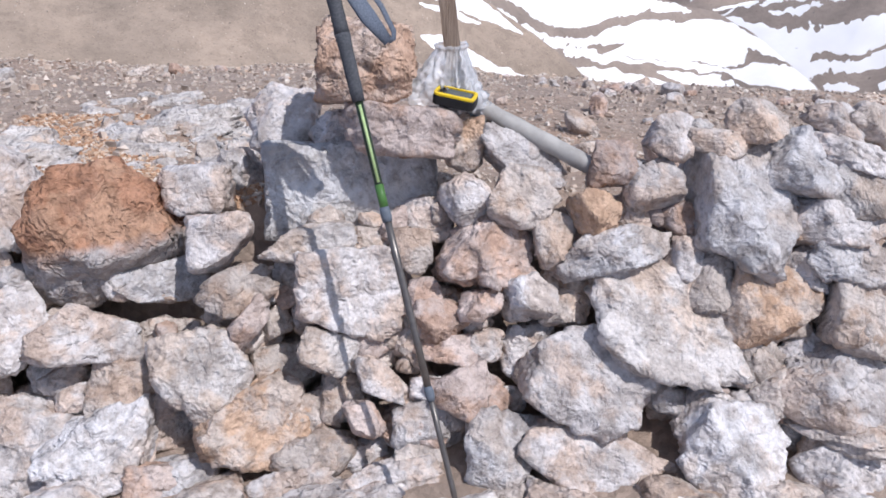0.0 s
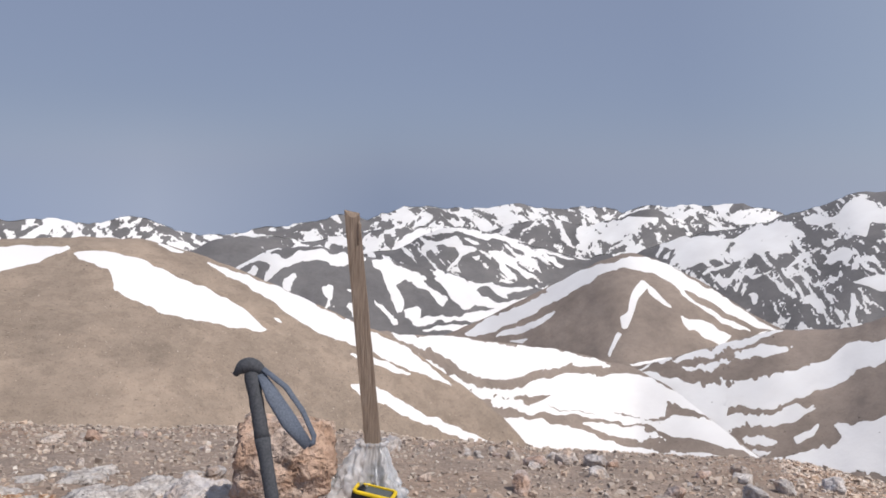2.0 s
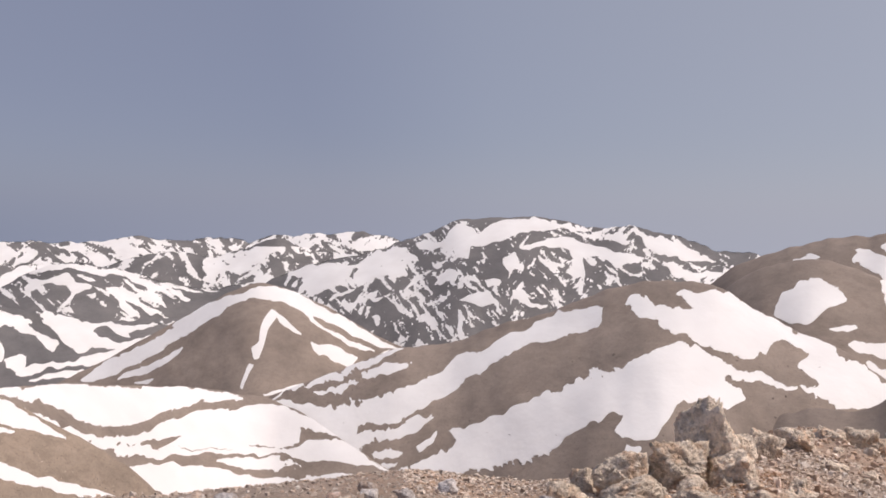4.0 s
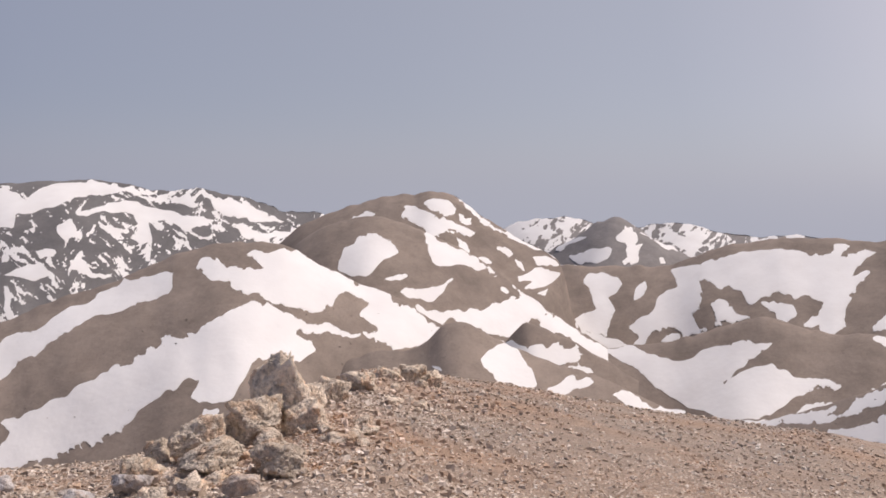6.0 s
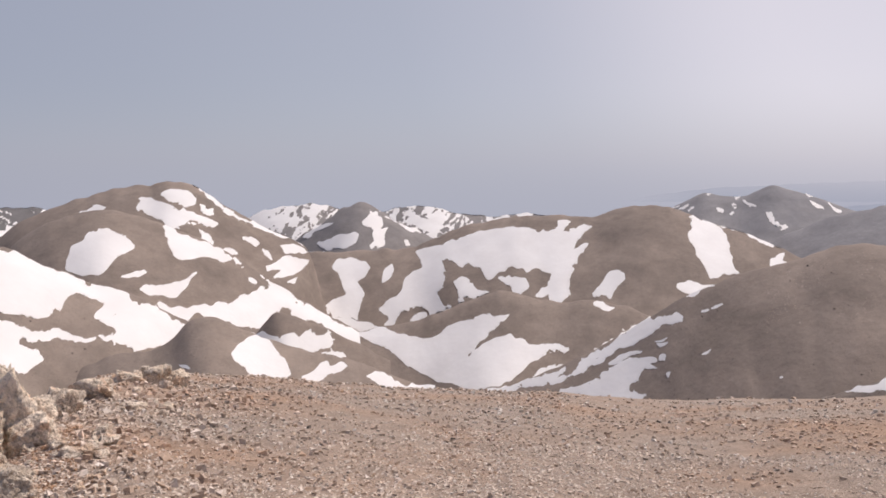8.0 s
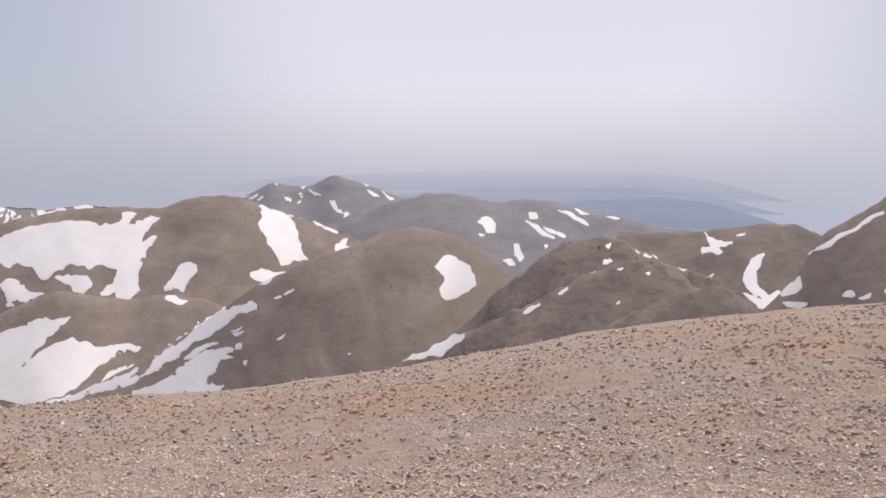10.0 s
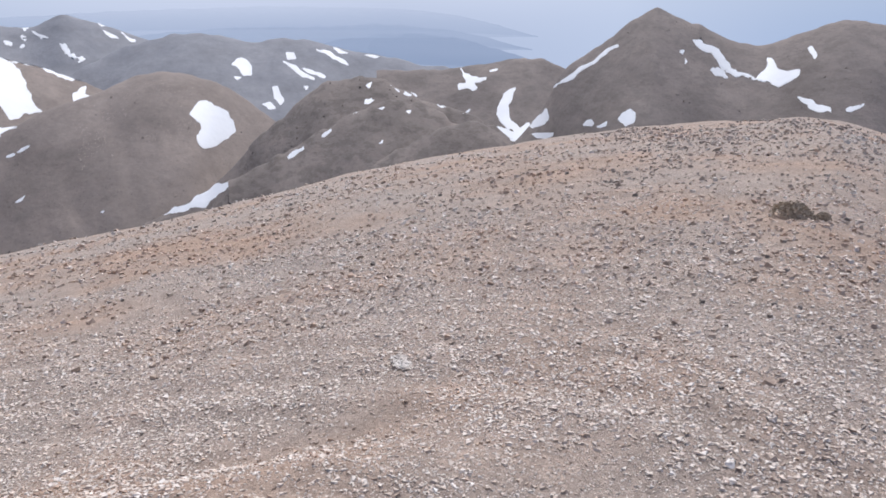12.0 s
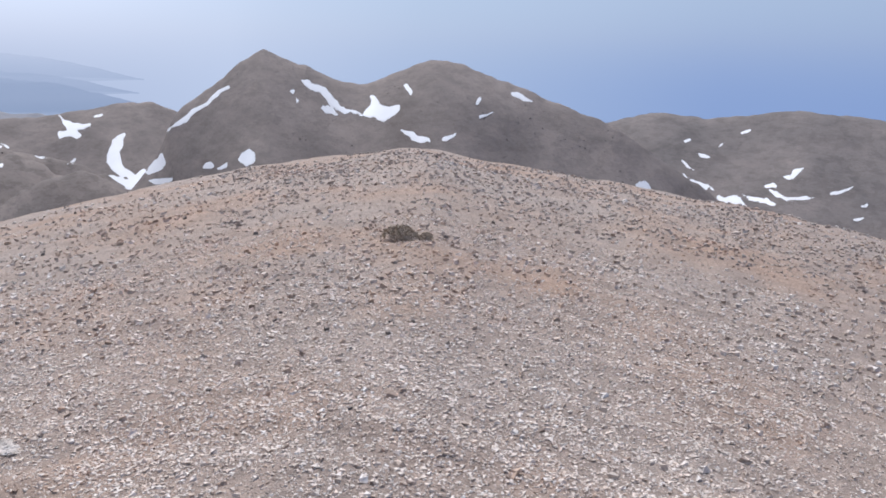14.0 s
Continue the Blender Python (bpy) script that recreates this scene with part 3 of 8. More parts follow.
snow_patch(far_spur, [(-5.99, -342.6), (-5.01, -350.6), (-4.62, -359.1), (-5.6, -358.1)])
mid_back = mountain("dark rounded mountain with snow ribs", rock_slate, foot=-620, run=2.0, size=2000, soft=0.25, jag=0.5, folds=1.0, seed=60, crest=[
    (-6.21, 3400, -454.4), (-3.05, 3400, -395.5), (-0.67, 3400, -359.3), (1.31, 3400, -334.6), (2.88, 3400, -286.3), (4.06, 3400, -257.2),
    (5.24, 3400, -242.1), (7.6, 3400, -260.6), (9.56, 3400, -288.4), (11.12, 3400, -318.5), (12.67, 3400, -343.6), (14.2, 3400, -356.8),
    (16.41, 3400, -326.7), (18.25, 3400, -331.5), (20.81, 3400, -380.6)])
snow_patch(mid_back, [(3.28, -279.8), (4.45, -251.5), (5.63, -247.2), (7.6, -262.1), (9.56, -289.9), (11.51, -331.1), (13.09, -378.5), (12.71, -383.7), (11.53, -343.8), (10.36, -328.1), (8.78, -293.3), (7.22, -280.1), (5.64, -260.8), (4.46, -268.9), (3.6, -285.9)])
snow_patch(mid_back, [(2.99, -351.5), (3.29, -312.5), (4.47, -294.4), (5.45, -276.5), (5.85, -295.4), (6.84, -308.1), (6.65, -323), (5.87, -329.2), (5.49, -360.6), (4.91, -388.4), (5.21, -355.8), (5.67, -325.7), (5.27, -307.5), (4.08, -314.8), (3.5, -330.5), (3.3, -344.4)])
snow_patch(mid_back, [(7.44, -317.2), (8.22, -323.3), (9.02, -355.7), (9.82, -380.8), (11.01, -413.6), (10.43, -417.2), (9.44, -388.6), (8.64, -369.3), (9.26, -405.6), (9.66, -427.1), (9.07, -422.4), (8.46, -386.7), (7.85, -346.6)])
snow_patch(mid_back, [(8.6, -300.3), (9.98, -339.8), (11.17, -378.8), (11.58, -402.8), (10.79, -383.2), (9.6, -344.4)])
snow_patch(mid_back, [(5.84, -276.2), (7.23, -295), (6.64, -298.8)])
snow_patch(mid_back, [(6.39, -343.3), (7.05, -335.6), (6.99, -351.9)])
snow_patch(mid_back, [(10.72, -314.6), (12.66, -343.2), (13.83, -364.2), (13.26, -360.6), (11.51, -331.1)])
snow_patch(mid_back, [(12.06, -334.9), (13.4, -349.1), (14.94, -351.1), (14.19, -358.2)])
mid_range = mountain("dark mountain flank with branching snow gullies", rock_slate, foot=-600, run=2.0, size=1900, soft=0.25, jag=0.5, folds=1.0, seed=71, crest=[
    (-13.18, 2900, -461.7), (-10.86, 2900, -380.7), (-8.92, 2900, -330.1), (-6.97, 2900, -284.9), (-4.62, 2900, -277), (-2.26, 2900, -302.7),
    (0.13, 2900, -322.1), (2.92, 2900, -352.8), (5.71, 2900, -378.7), (7.7, 2900, -400.6), (11.99, 2900, -397.6), (15.46, 2900, -435.9),
    (18.53, 2900, -516.1)])
snow_patch(mid_range, [(-10.09, -363.7), (-8.53, -321.8), (-7.16, -291.1), (-6.5, -289.2), (-7.36, -310.8), (-6.2, -313.4), (-5.41, -288), (-4.62, -283.2), (-3.64, -293.8), (-2.26, -302.7), (-0.87, -315.7), (-0.87, -325.8), (-2.25, -327.3), (-2.65, -330.6), (-3.84, -316.4), (-5.22, -323.6), (-6.59, -335.8), (-6.99, -351.9), (-7.58, -373.3), (-7.86, -381.8), (-7.77, -358.9), (-7.45, -342.4), (-7.95, -328.7), (-8.93, -344.3), (-9.7, -361)])
snow_patch(mid_range, [(-9.13, -364.9), (-8.54, -346.8), (-8.15, -346.5), (-8.55, -366.6)])
snow_patch(mid_range, [(-6.41, -370.1), (-6.01, -354.6), (-5.74, -358.7), (-6.1, -384.2), (-6.3, -403.1), (-6.57, -399.4)])
snow_patch(mid_range, [(-3.76, -383.2), (-3.37, -376.3), (-3.05, -384.3), (-3.13, -434.7), (-2.85, -435.6), (-3.65, -437.9), (-3.37, -420), (-3.65, -397.9)])
snow_patch(mid_range, [(-2.25, -435), (-1.65, -432.9), (-1.25, -462), (-1.13, -471.7), (-1.77, -460.3)])
snow_patch(mid_range, [(-2.25, -397.2), (-2, -405.3), (-1.69, -408.2), (-1.94, -400.1)])
snow_patch(mid_range, [(-0.35, -320.1), (0.72, -326), (1.72, -349.2), (2.93, -377.4), (1.74, -382.7), (1.34, -392.5), (1.87, -428.5), (1.76, -458.1), (1.2, -453.7), (1.03, -418.8), (0.46, -387.7), (0.34, -368.6), (-0.27, -347)])
snow_patch(mid_range, [(1.73, -355.4), (2.93, -369.3), (4.15, -424.8), (4.96, -442.9), (4.57, -462.7), (3.84, -439.2), (3.54, -412.3), (2.74, -408.2), (1.94, -383.3)])
snow_patch(mid_range, [(3.52, -359.3), (4.59, -364.9), (5.92, -396.2), (7.15, -456.7), (6.37, -473.3), (5.15, -440.2), (4.33, -394.9)])
snow_patch(mid_range, [(4.71, -366.5), (6.12, -393.5), (7.71, -410.5), (10.07, -411), (11.99, -397.5), (11.62, -409.5), (10.08, -422.9), (9.1, -427.1), (9.31, -441.7), (8.52, -435), (7.91, -416.2), (6.93, -419.6), (7.54, -442.3), (8.14, -457), (9.71, -450.3), (11.25, -425.6), (10.11, -453.1), (8.55, -471.4), (7.16, -466.9), (5.94, -418.8)])
snow_patch(mid_range, [(1.76, -453.9), (2.97, -464.1), (2.9, -487.3), (2.38, -492.9), (1.97, -478.2)])
snow_patch(mid_range, [(-0.17, -433.5), (0.76, -467.9), (1.37, -490.2), (0.97, -495.7), (0.16, -459.3)])
snow_patch(mid_range, [(1.78, -498), (3.38, -484), (5.78, -486.6), (8.16, -471.4), (9.73, -468), (6.99, -499.5), (4.99, -493.8), (2.98, -500.8)])
snow_patch(mid_range, [(2.99, -513.9), (4.99, -503.5), (6.99, -506.5), (5.4, -517.9)])
snow_patch(mid_range, [(12.37, -398.5), (13.48, -414.7), (14.97, -435.7), (16.08, -454.3), (14.63, -430.4), (13.14, -413.2), (12.21, -416.4), (11.26, -433.3), (12, -406)])
snowy_mountain = mountain("broad mountain with a white crest and mottled snow", rock_slate, foot=-700, run=2.0, size=2000, soft=0.3, jag=0.5, folds=1.0, seed=82, crest=[
    (15.37, 3000, -359.1), (18.06, 3000, -286.7), (21.7, 3000, -210.4), (24.06, 3000, -188.4), (26.63, 3000, -149.6), (28.27, 3000, -121.1),
    (29.04, 3000, -106.5), (30.98, 3000, -54.2), (32.15, 3000, -49.3), (34.5, 3000, -41.7), (38.06, 3000, -41.3), (40.84, 3000, -78.6),
    (42.41, 3000, -62.9), (43.59, 3000, -72.2), (46.33, 3000, -100.6), (48.66, 3000, -147.2), (50.56, 3000, -146.8), (52.07, 3000, -171),
    (54.68, 3000, -234.7)])
snowy_mountain["melt"] = 0.0016
snow_patch(snowy_mountain, [(20.41, -236.4), (22.23, -207.6), (22.97, -206), (24.09, -215.3), (24.65, -194.7), (25.22, -176.8), (26.36, -157.6), (27.31, -149.1), (27.89, -170.3), (28.66, -180.6), (28.47, -199.5), (27.5, -191.5), (27.7, -228.6), (26.74, -253.5), (25.98, -239.6), (25.6, -256.1), (24.46, -281.7), (23.71, -275.6), (23.9, -244.1), (24.16, -235.8), (23.53, -260.4), (22.97, -276.9), (21.86, -302.4), (21.31, -319.1), (20.4, -306.5), (19.86, -292.9), (20.4, -268.1), (19.33, -271.7), (19.33, -255.5)])
snow_patch(snowy_mountain, [(22.04, -324.2), (22.6, -300.6), (23.71, -283.3), (24.46, -274.1), (23.71, -298.4), (22.97, -314.6), (22.41, -334.9)])
snow_patch(snowy_mountain, [(22.97, -343.5), (24.09, -305), (25.6, -279), (25.98, -285.4), (24.84, -317.9), (23.71, -334.7)])
snow_patch(snowy_mountain, [(24.46, -304.2), (25.98, -292.8), (26.74, -268.6), (26.36, -299.1), (25.22, -316.9)])
snow_patch(snowy_mountain, [(26.93, -275.7), (28.28, -235.3), (29.05, -217.4), (30.02, -181.8), (30.6, -180.1), (29.05, -233.2), (28.28, -258.3), (27.13, -282.6)])
snow_patch(snowy_mountain, [(26.74, -305.3), (27.9, -281.1), (28.86, -264.4), (28.28, -287.6), (27.13, -304.3)])
snow_patch(snowy_mountain, [(28, -131.7), (29.43, -128), (30.59, -83.1), (31.37, -59.3), (32.15, -81.3), (32.55, -90.1), (32.94, -71.2), (34.11, -51.4), (36.08, -42.3), (38.46, -50.9), (40.44, -77.9), (40.84, -90.8), (39.65, -87.2), (38.46, -72), (36.88, -87.6), (35.31, -97.2), (34.13, -124.1), (32.95, -142.6), (32.16, -135), (31.78, -177.4), (30.99, -175.7), (30.6, -137.5), (29.43, -152.8), (28.27, -155.6)])
snow_patch(snowy_mountain, [(29.36, -247.6), (29.83, -222.8), (30.6, -196.5), (31.19, -210.6), (31, -241.7), (29.83, -261)])
snow_patch(snowy_mountain, [(30.61, -212.4), (31.58, -201.8), (30.81, -257.2)])
snow_patch(snowy_mountain, [(28.87, -300.5), (29.84, -290.1), (30.62, -265.3), (30.81, -278.9), (29.84, -304.1), (29.06, -313.8)])
snow_patch(snowy_mountain, [(31.08, -241.4), (31.78, -224.5), (31.87, -254), (31.2, -263.1)])
snow_patch(snowy_mountain, [(28.29, -329.3), (29.06, -327.2), (29.65, -344.8), (29.85, -362.9), (29.46, -382.8), (29.07, -365.9), (28.48, -355.2)])
snow_patch(snowy_mountain, [(27.71, -402.5), (28.49, -386.7), (29.46, -394.7), (29.85, -398.9), (28.49, -411)])
snow_patch(snowy_mountain, [(26.36, -341.7), (27.13, -339.2), (27.52, -358.3), (26.75, -354.1)])
snow_patch(snowy_mountain, [(26.74, -312.4), (27.71, -310), (27.32, -331.8), (26.74, -333.5)])
snow_patch(snowy_mountain, [(25.03, -359.4), (25.6, -351), (25.98, -377), (25.41, -378.6)])
snow_patch(snowy_mountain, [(31.21, -311.8), (31.6, -310.6), (31.81, -336.5), (32.01, -373.4), (31.42, -374.4), (31.34, -350.2)])
snow_patch(snowy_mountain, [(31.01, -288), (32.19, -267.7), (32.58, -252.7), (33.37, -251.5), (34.16, -278.5), (33.77, -293.1), (32.59, -302.1), (31.8, -296.5)])
snow_patch(snowy_mountain, [(32.77, -222.8), (34.15, -221), (34.16, -243), (33.17, -251.8)])
snow_patch(snowy_mountain, [(33.38, -305), (33.77, -300), (34.58, -332.5), (34.38, -335.3)])
snow_patch(snowy_mountain, [(32.56, -176.2), (33.15, -159.1), (32.96, -191.7)])
snow_patch(snowy_mountain, [(34.13, -158), (35.32, -140.5), (35.72, -173.5), (34.94, -205.1), (34.55, -235.4), (34.36, -250), (34.66, -205.3), (34.14, -182.4)])
snow_patch(snowy_mountain, [(34.95, -249.7), (35.95, -264.1), (36.15, -292.5), (35.16, -277.9)])
snow_patch(snowy_mountain, [(35.16, -298.7), (35.36, -298.8), (35.61, -322.2)])
snow_patch(snowy_mountain, [(35.31, -132.1), (36.89, -114.9), (38.47, -87), (40.46, -123.7), (41.65, -140.1), (43.62, -147.7), (44.41, -164.8), (43.24, -181.4), (42.07, -206), (41.27, -174.3), (40.47, -166.7), (39.88, -175.2), (39.9, -222.7), (40.04, -266.7), (39.52, -259.7), (39.62, -222.8), (38.51, -214.7), (39.1, -191.4), (38.88, -141.2), (37.29, -132.3), (35.91, -149)])
snow_patch(snowy_mountain, [(40.84, -90.8), (42.42, -85.4), (43.22, -121.4), (42.43, -121.7), (41.24, -105.2)])
snow_patch(snowy_mountain, [(42.61, -75.9), (44.38, -88.8), (45.94, -103.6), (47.12, -137), (48.67, -177.3), (48.29, -180.4), (46.36, -169.1), (45.19, -156.4), (44, -130.2), (43.6, -103.3)])
snow_patch(snowy_mountain, [(44.81, -173.3), (45.78, -170.3), (46.76, -191.7), (48.31, -202.3), (50.21, -201.8), (51.33, -185.1), (52.45, -186.7), (50.97, -210.4), (50.23, -234.8), (48.7, -230), (47.55, -225.5), (45.81, -225.9), (45.41, -206.4)])
snow_patch(snowy_mountain, [(46.75, -178.2), (48.68, -185.8), (50.96, -184.8), (48.69, -197.6)])
snow_patch(snowy_mountain, [(42.66, -205.8), (43.84, -197.7), (43.85, -221.5), (42.87, -224.6)])
snow_patch(snowy_mountain, [(35.35, -249.6), (35.94, -256.9), (36.35, -285.7), (37.54, -280.1), (37.35, -300.7), (36.16, -299.5), (35.56, -285)])
distant_pyramid = mountain("small pointed grey peak with snow couloirs", scree_far_haze, foot=-420, run=2.0, size=1600, soft=0.35, jag=1.0, folds=1.0, seed=93, crest=[
    (63.79, 3000, -347.6), (66.17, 3000, -304.4), (68.14, 3000, -244.5), (69.51, 3000, -193.6), (71.25, 3000, -138.5), (72.82, 3000, -178.2),
    (75.18, 3000, -253.6), (77.49, 3000, -295.1), (80.15, 3000, -346.9)])
snow_patch(distant_pyramid, [(72.27, -164.7), (72.67, -179.1), (73, -205.2), (73.1, -232.1), (73.54, -235.4), (73.19, -257.4), (73.13, -290.7), (72.16, -293.6), (72.07, -277.4), (72.46, -261.5), (72.31, -232.8), (71.59, -214.9), (72.03, -191.4)])
snow_patch(distant_pyramid, [(68.22, -293.6), (69.81, -260.6), (71, -242.1), (71.53, -246), (71.15, -277.2), (70.49, -290.1), (69.56, -293.3)])
snow_patch(distant_pyramid, [(67.42, -281.9), (68.47, -238), (69.13, -215.7), (69.53, -221.4), (68.47, -257.3), (67.95, -278.3)])
snow_patch(distant_pyramid, [(72.41, -169), (73.47, -205.1), (75.06, -247.9), (75.71, -267.2), (74.8, -252.2), (73.48, -209.5)])
snow_patch(distant_pyramid, [(74.43, -272.4), (74.76, -273.6), (74.96, -294.3), (74.56, -289.6)])
twin_hills = mountain("pair of far brown hills with a few snow spots", scree_haze_tint, foot=-420, run=2.2, size=2200, soft=0.35, jag=0.35, folds=1.0, seed=104, crest=[
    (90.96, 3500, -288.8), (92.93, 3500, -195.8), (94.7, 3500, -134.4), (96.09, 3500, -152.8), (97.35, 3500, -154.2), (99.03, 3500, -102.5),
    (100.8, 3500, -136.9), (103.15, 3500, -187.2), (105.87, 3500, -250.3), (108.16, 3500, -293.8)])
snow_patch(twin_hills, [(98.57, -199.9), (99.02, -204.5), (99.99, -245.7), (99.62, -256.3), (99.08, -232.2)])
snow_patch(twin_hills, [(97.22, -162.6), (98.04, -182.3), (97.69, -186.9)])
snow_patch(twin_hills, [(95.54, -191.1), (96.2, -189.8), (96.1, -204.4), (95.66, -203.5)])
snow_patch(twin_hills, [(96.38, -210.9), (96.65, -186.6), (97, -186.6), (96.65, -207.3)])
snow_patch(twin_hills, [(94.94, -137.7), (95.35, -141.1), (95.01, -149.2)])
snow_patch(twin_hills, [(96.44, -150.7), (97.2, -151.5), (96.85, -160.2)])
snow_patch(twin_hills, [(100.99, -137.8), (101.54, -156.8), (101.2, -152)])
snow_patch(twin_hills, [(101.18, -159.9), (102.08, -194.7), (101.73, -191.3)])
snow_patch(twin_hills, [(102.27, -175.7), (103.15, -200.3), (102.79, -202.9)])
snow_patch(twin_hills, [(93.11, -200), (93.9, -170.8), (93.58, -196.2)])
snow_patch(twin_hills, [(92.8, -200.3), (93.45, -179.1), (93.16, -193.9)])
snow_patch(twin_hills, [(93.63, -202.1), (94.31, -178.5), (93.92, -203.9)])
rolling_hills = mountain("rolling brown hills with thin snow lines", scree_haze_tint, foot=-480, run=2.4, size=2200, soft=0.35, jag=0.35, folds=1.0, seed=115, crest=[
    (98.12, 2900, -295.6), (100.07, 2900, -243.5), (102.78, 2900, -180.9), (105.83, 2900, -144.2), (108.47, 2900, -154.9), (110.33, 2900, -177.6),
    (112.49, 2900, -159.1), (114.62, 2900, -174.7), (117.4, 2900, -206.8), (120.06, 2900, -228.2), (121.76, 2900, -254.2), (125.65, 2900, -259.7),
    (129.48, 2900, -283.2)])
snow_patch(rolling_hills, [(109.21, -221.2), (109.65, -222.2), (110.32, -241.4), (110.2, -262.7), (109.73, -267.5), (109.09, -240.7)])
snow_patch(rolling_hills, [(109.09, -265.6), (109.6, -265.2), (109.34, -273)])
snow_patch(rolling_hills, [(111.46, -292), (111.91, -289.9), (112.41, -319.4), (112.13, -335.4), (111.49, -319.4)])
snow_patch(rolling_hills, [(110.83, -330.3), (111.35, -330.7), (111.73, -344), (111.33, -348.1)])
snow_patch(rolling_hills, [(112.34, -220.7), (113.11, -234.3), (114.53, -278.2), (114.26, -279.7), (113.1, -248.3)])
snow_patch(rolling_hills, [(113.5, -237.6), (115.19, -269.5), (114.79, -272.7), (113.88, -254)])
snow_patch(rolling_hills, [(112.62, -200), (113.13, -200.2), (113.17, -214.9), (112.73, -218.8)])
snow_patch(rolling_hills, [(114.48, -188.4), (115.21, -200.1), (116.77, -236.5), (116.24, -237.5), (115.2, -215.1)])
snow_patch(rolling_hills, [(115.68, -190.9), (116.82, -209.5), (116.25, -211.5)])
snow_patch(rolling_hills, [(117.68, -210.3), (118.81, -220.7), (118.34, -223.1)])
snow_patch(rolling_hills, [(113.48, -285.3), (114, -288.9), (113.73, -299.7)])
snow_patch(rolling_hills, [(119.49, -304.2), (120.29, -301.8), (121.36, -334.6), (120.56, -326.7)])
far_right_hills = mountain("low brown hills with snow flecks above the sea", scree_dusk, foot=-420, run=2.6, size=1700, soft=0.35, jag=0.35, folds=1.0, seed=126, crest=[
    (157.74, 2100, -225.6), (161.12, 2100, -192.9), (162.58, 2100, -174.2), (164.05, 2100, -168), (166.97, 2100, -179.8), (169.75, 2100, -165.5),
    (172.09, 2100, -152.1), (173.74, 2100, -151.6), (177.51, 2100, -162.8), (181.45, 2100, -171.6)])
snow_patch(far_right_hills, [(142.38, -225.6), (142.60, -225.6), (143.44, -225.6), (142.71, -225.6)])
snow_patch(far_right_hills, [(165.50, -251.1), (166.15, -259.4), (166.80, -267.2), (165.98, -262.5)])
snow_patch(far_right_hills, [(165.69, -274.2), (166.58, -275.7), (167.34, -282.5), (167.91, -289.9), (166.99, -287.1), (166.05, -279.9)])
snow_patch(far_right_hills, [(168.01, -302.8), (168.87, -301.9), (169.59, -303.2), (170.20, -311.7), (169.46, -312.8), (168.54, -309.3)])
snow_patch(far_right_hills, [(169.51, -294.8), (170.44, -296.6), (171.92, -296.7), (171.88, -301.9), (170.83, -303.2), (170.11, -300.7)])
snow_patch(far_right_hills, [(171.26, -284.2), (172.15, -288.5), (173.01, -289.4), (174.18, -287.3), (173.70, -292.1), (172.69, -293.4), (171.82, -290.4)])
snow_patch(far_right_hills, [(172.09, -262.6), (172.56, -254.3), (172.73, -247.1), (173.29, -243.7), (172.99, -252.9), (172.63, -261.4)])
snow_patch(far_right_hills, [(170.95, -278.1), (171.57, -275.5), (171.75, -278.3), (171.07, -281.5)])
snow_patch(far_right_hills, [(174.91, -282.0), (175.59, -276.0), (176.23, -268.8), (175.67, -279.3), (174.99, -284.7)])
snow_patch(far_right_hills, [(176.38, -316.5), (176.77, -311.9), (177.17, -309.9), (176.86, -316.5)])
snow_patch(far_right_hills, [(176.79, -294.3), (177.19, -291.7), (177.15, -296.1)])
snow_patch(far_right_hills, [(166.63, -234.0), (167.07, -234.2), (167.44, -238.6), (166.80, -240.1)])
snow_patch(far_right_hills, [(167.70, -222.3), (168.18, -217.3), (167.92, -223.8)])
snow_patch(far_right_hills, [(165.62, -213.2), (166.04, -209.3), (166.16, -212.0), (165.78, -216.1)])
snow_patch(far_right_hills, [(169.14, -200.4), (169.84, -189.7), (169.59, -198.4)])
saddle_hill = mountain("brown saddle hill with curved snow drifts", scree_peak, foot=-420, run=2.2, size=1700, soft=0.35, jag=0.35, folds=1.0, seed=137, crest=[
    (118.61, 2300, -213.8), (121, 2300, -212.8), (124.16, 2300, -206.4), (126.84, 2300, -187), (128.55, 2300, -176.3), (129.94, 2300, -173.9),
    (131.31, 2300, -196.5), (132.68, 2300, -237.4), (134.44, 2300, -296.2)])
snow_patch(saddle_hill, [(128.20, -232.0), (127.83, -241.9), (127.27, -261.1), (126.95, -279.0), (126.86, -287.3), (127.06, -300.2), (127.51, -307.9), (127.98, -312.4), (128.41, -320.2), (129.10, -324.1), (129.30, -306.1), (128.84, -303.5), (128.62, -308.0), (128.16, -300.2), (127.79, -283.9), (127.79, -268.8), (128.11, -252.9), (128.27, -241.7)])
snow_patch(saddle_hill, [(126.65, -311.2), (127.22, -314.5), (128.07, -316.8), (128.76, -320.8), (129.16, -328.8), (128.55, -334.1), (127.68, -332.9), (127.18, -328.9), (126.82, -321.4)])
snow_patch(saddle_hill, [(124.16, -206.7), (124.85, -210.4), (125.10, -215.7), (125.64, -219.1), (126.27, -219.0), (126.14, -229.7), (125.77, -230.9), (125.31, -232.6), (125.60, -245.5), (125.48, -252.2), (124.91, -246.8), (124.39, -245.9), (124.35, -238.2), (124.75, -233.9), (124.62, -223.6)])
snow_patch(saddle_hill, [(126.34, -206.8), (127.00, -196.9), (126.88, -204.4)])
snow_patch(saddle_hill, [(120.91, -257.5), (121.21, -259.8), (121.53, -265.9), (121.04, -265.0)])
snow_patch(saddle_hill, [(122.89, -281.3), (123.53, -282.5), (123.25, -289.6), (123.01, -286.3)])
snow_patch(saddle_hill, [(124.66, -296.2), (125.12, -286.8), (125.03, -293.1)])
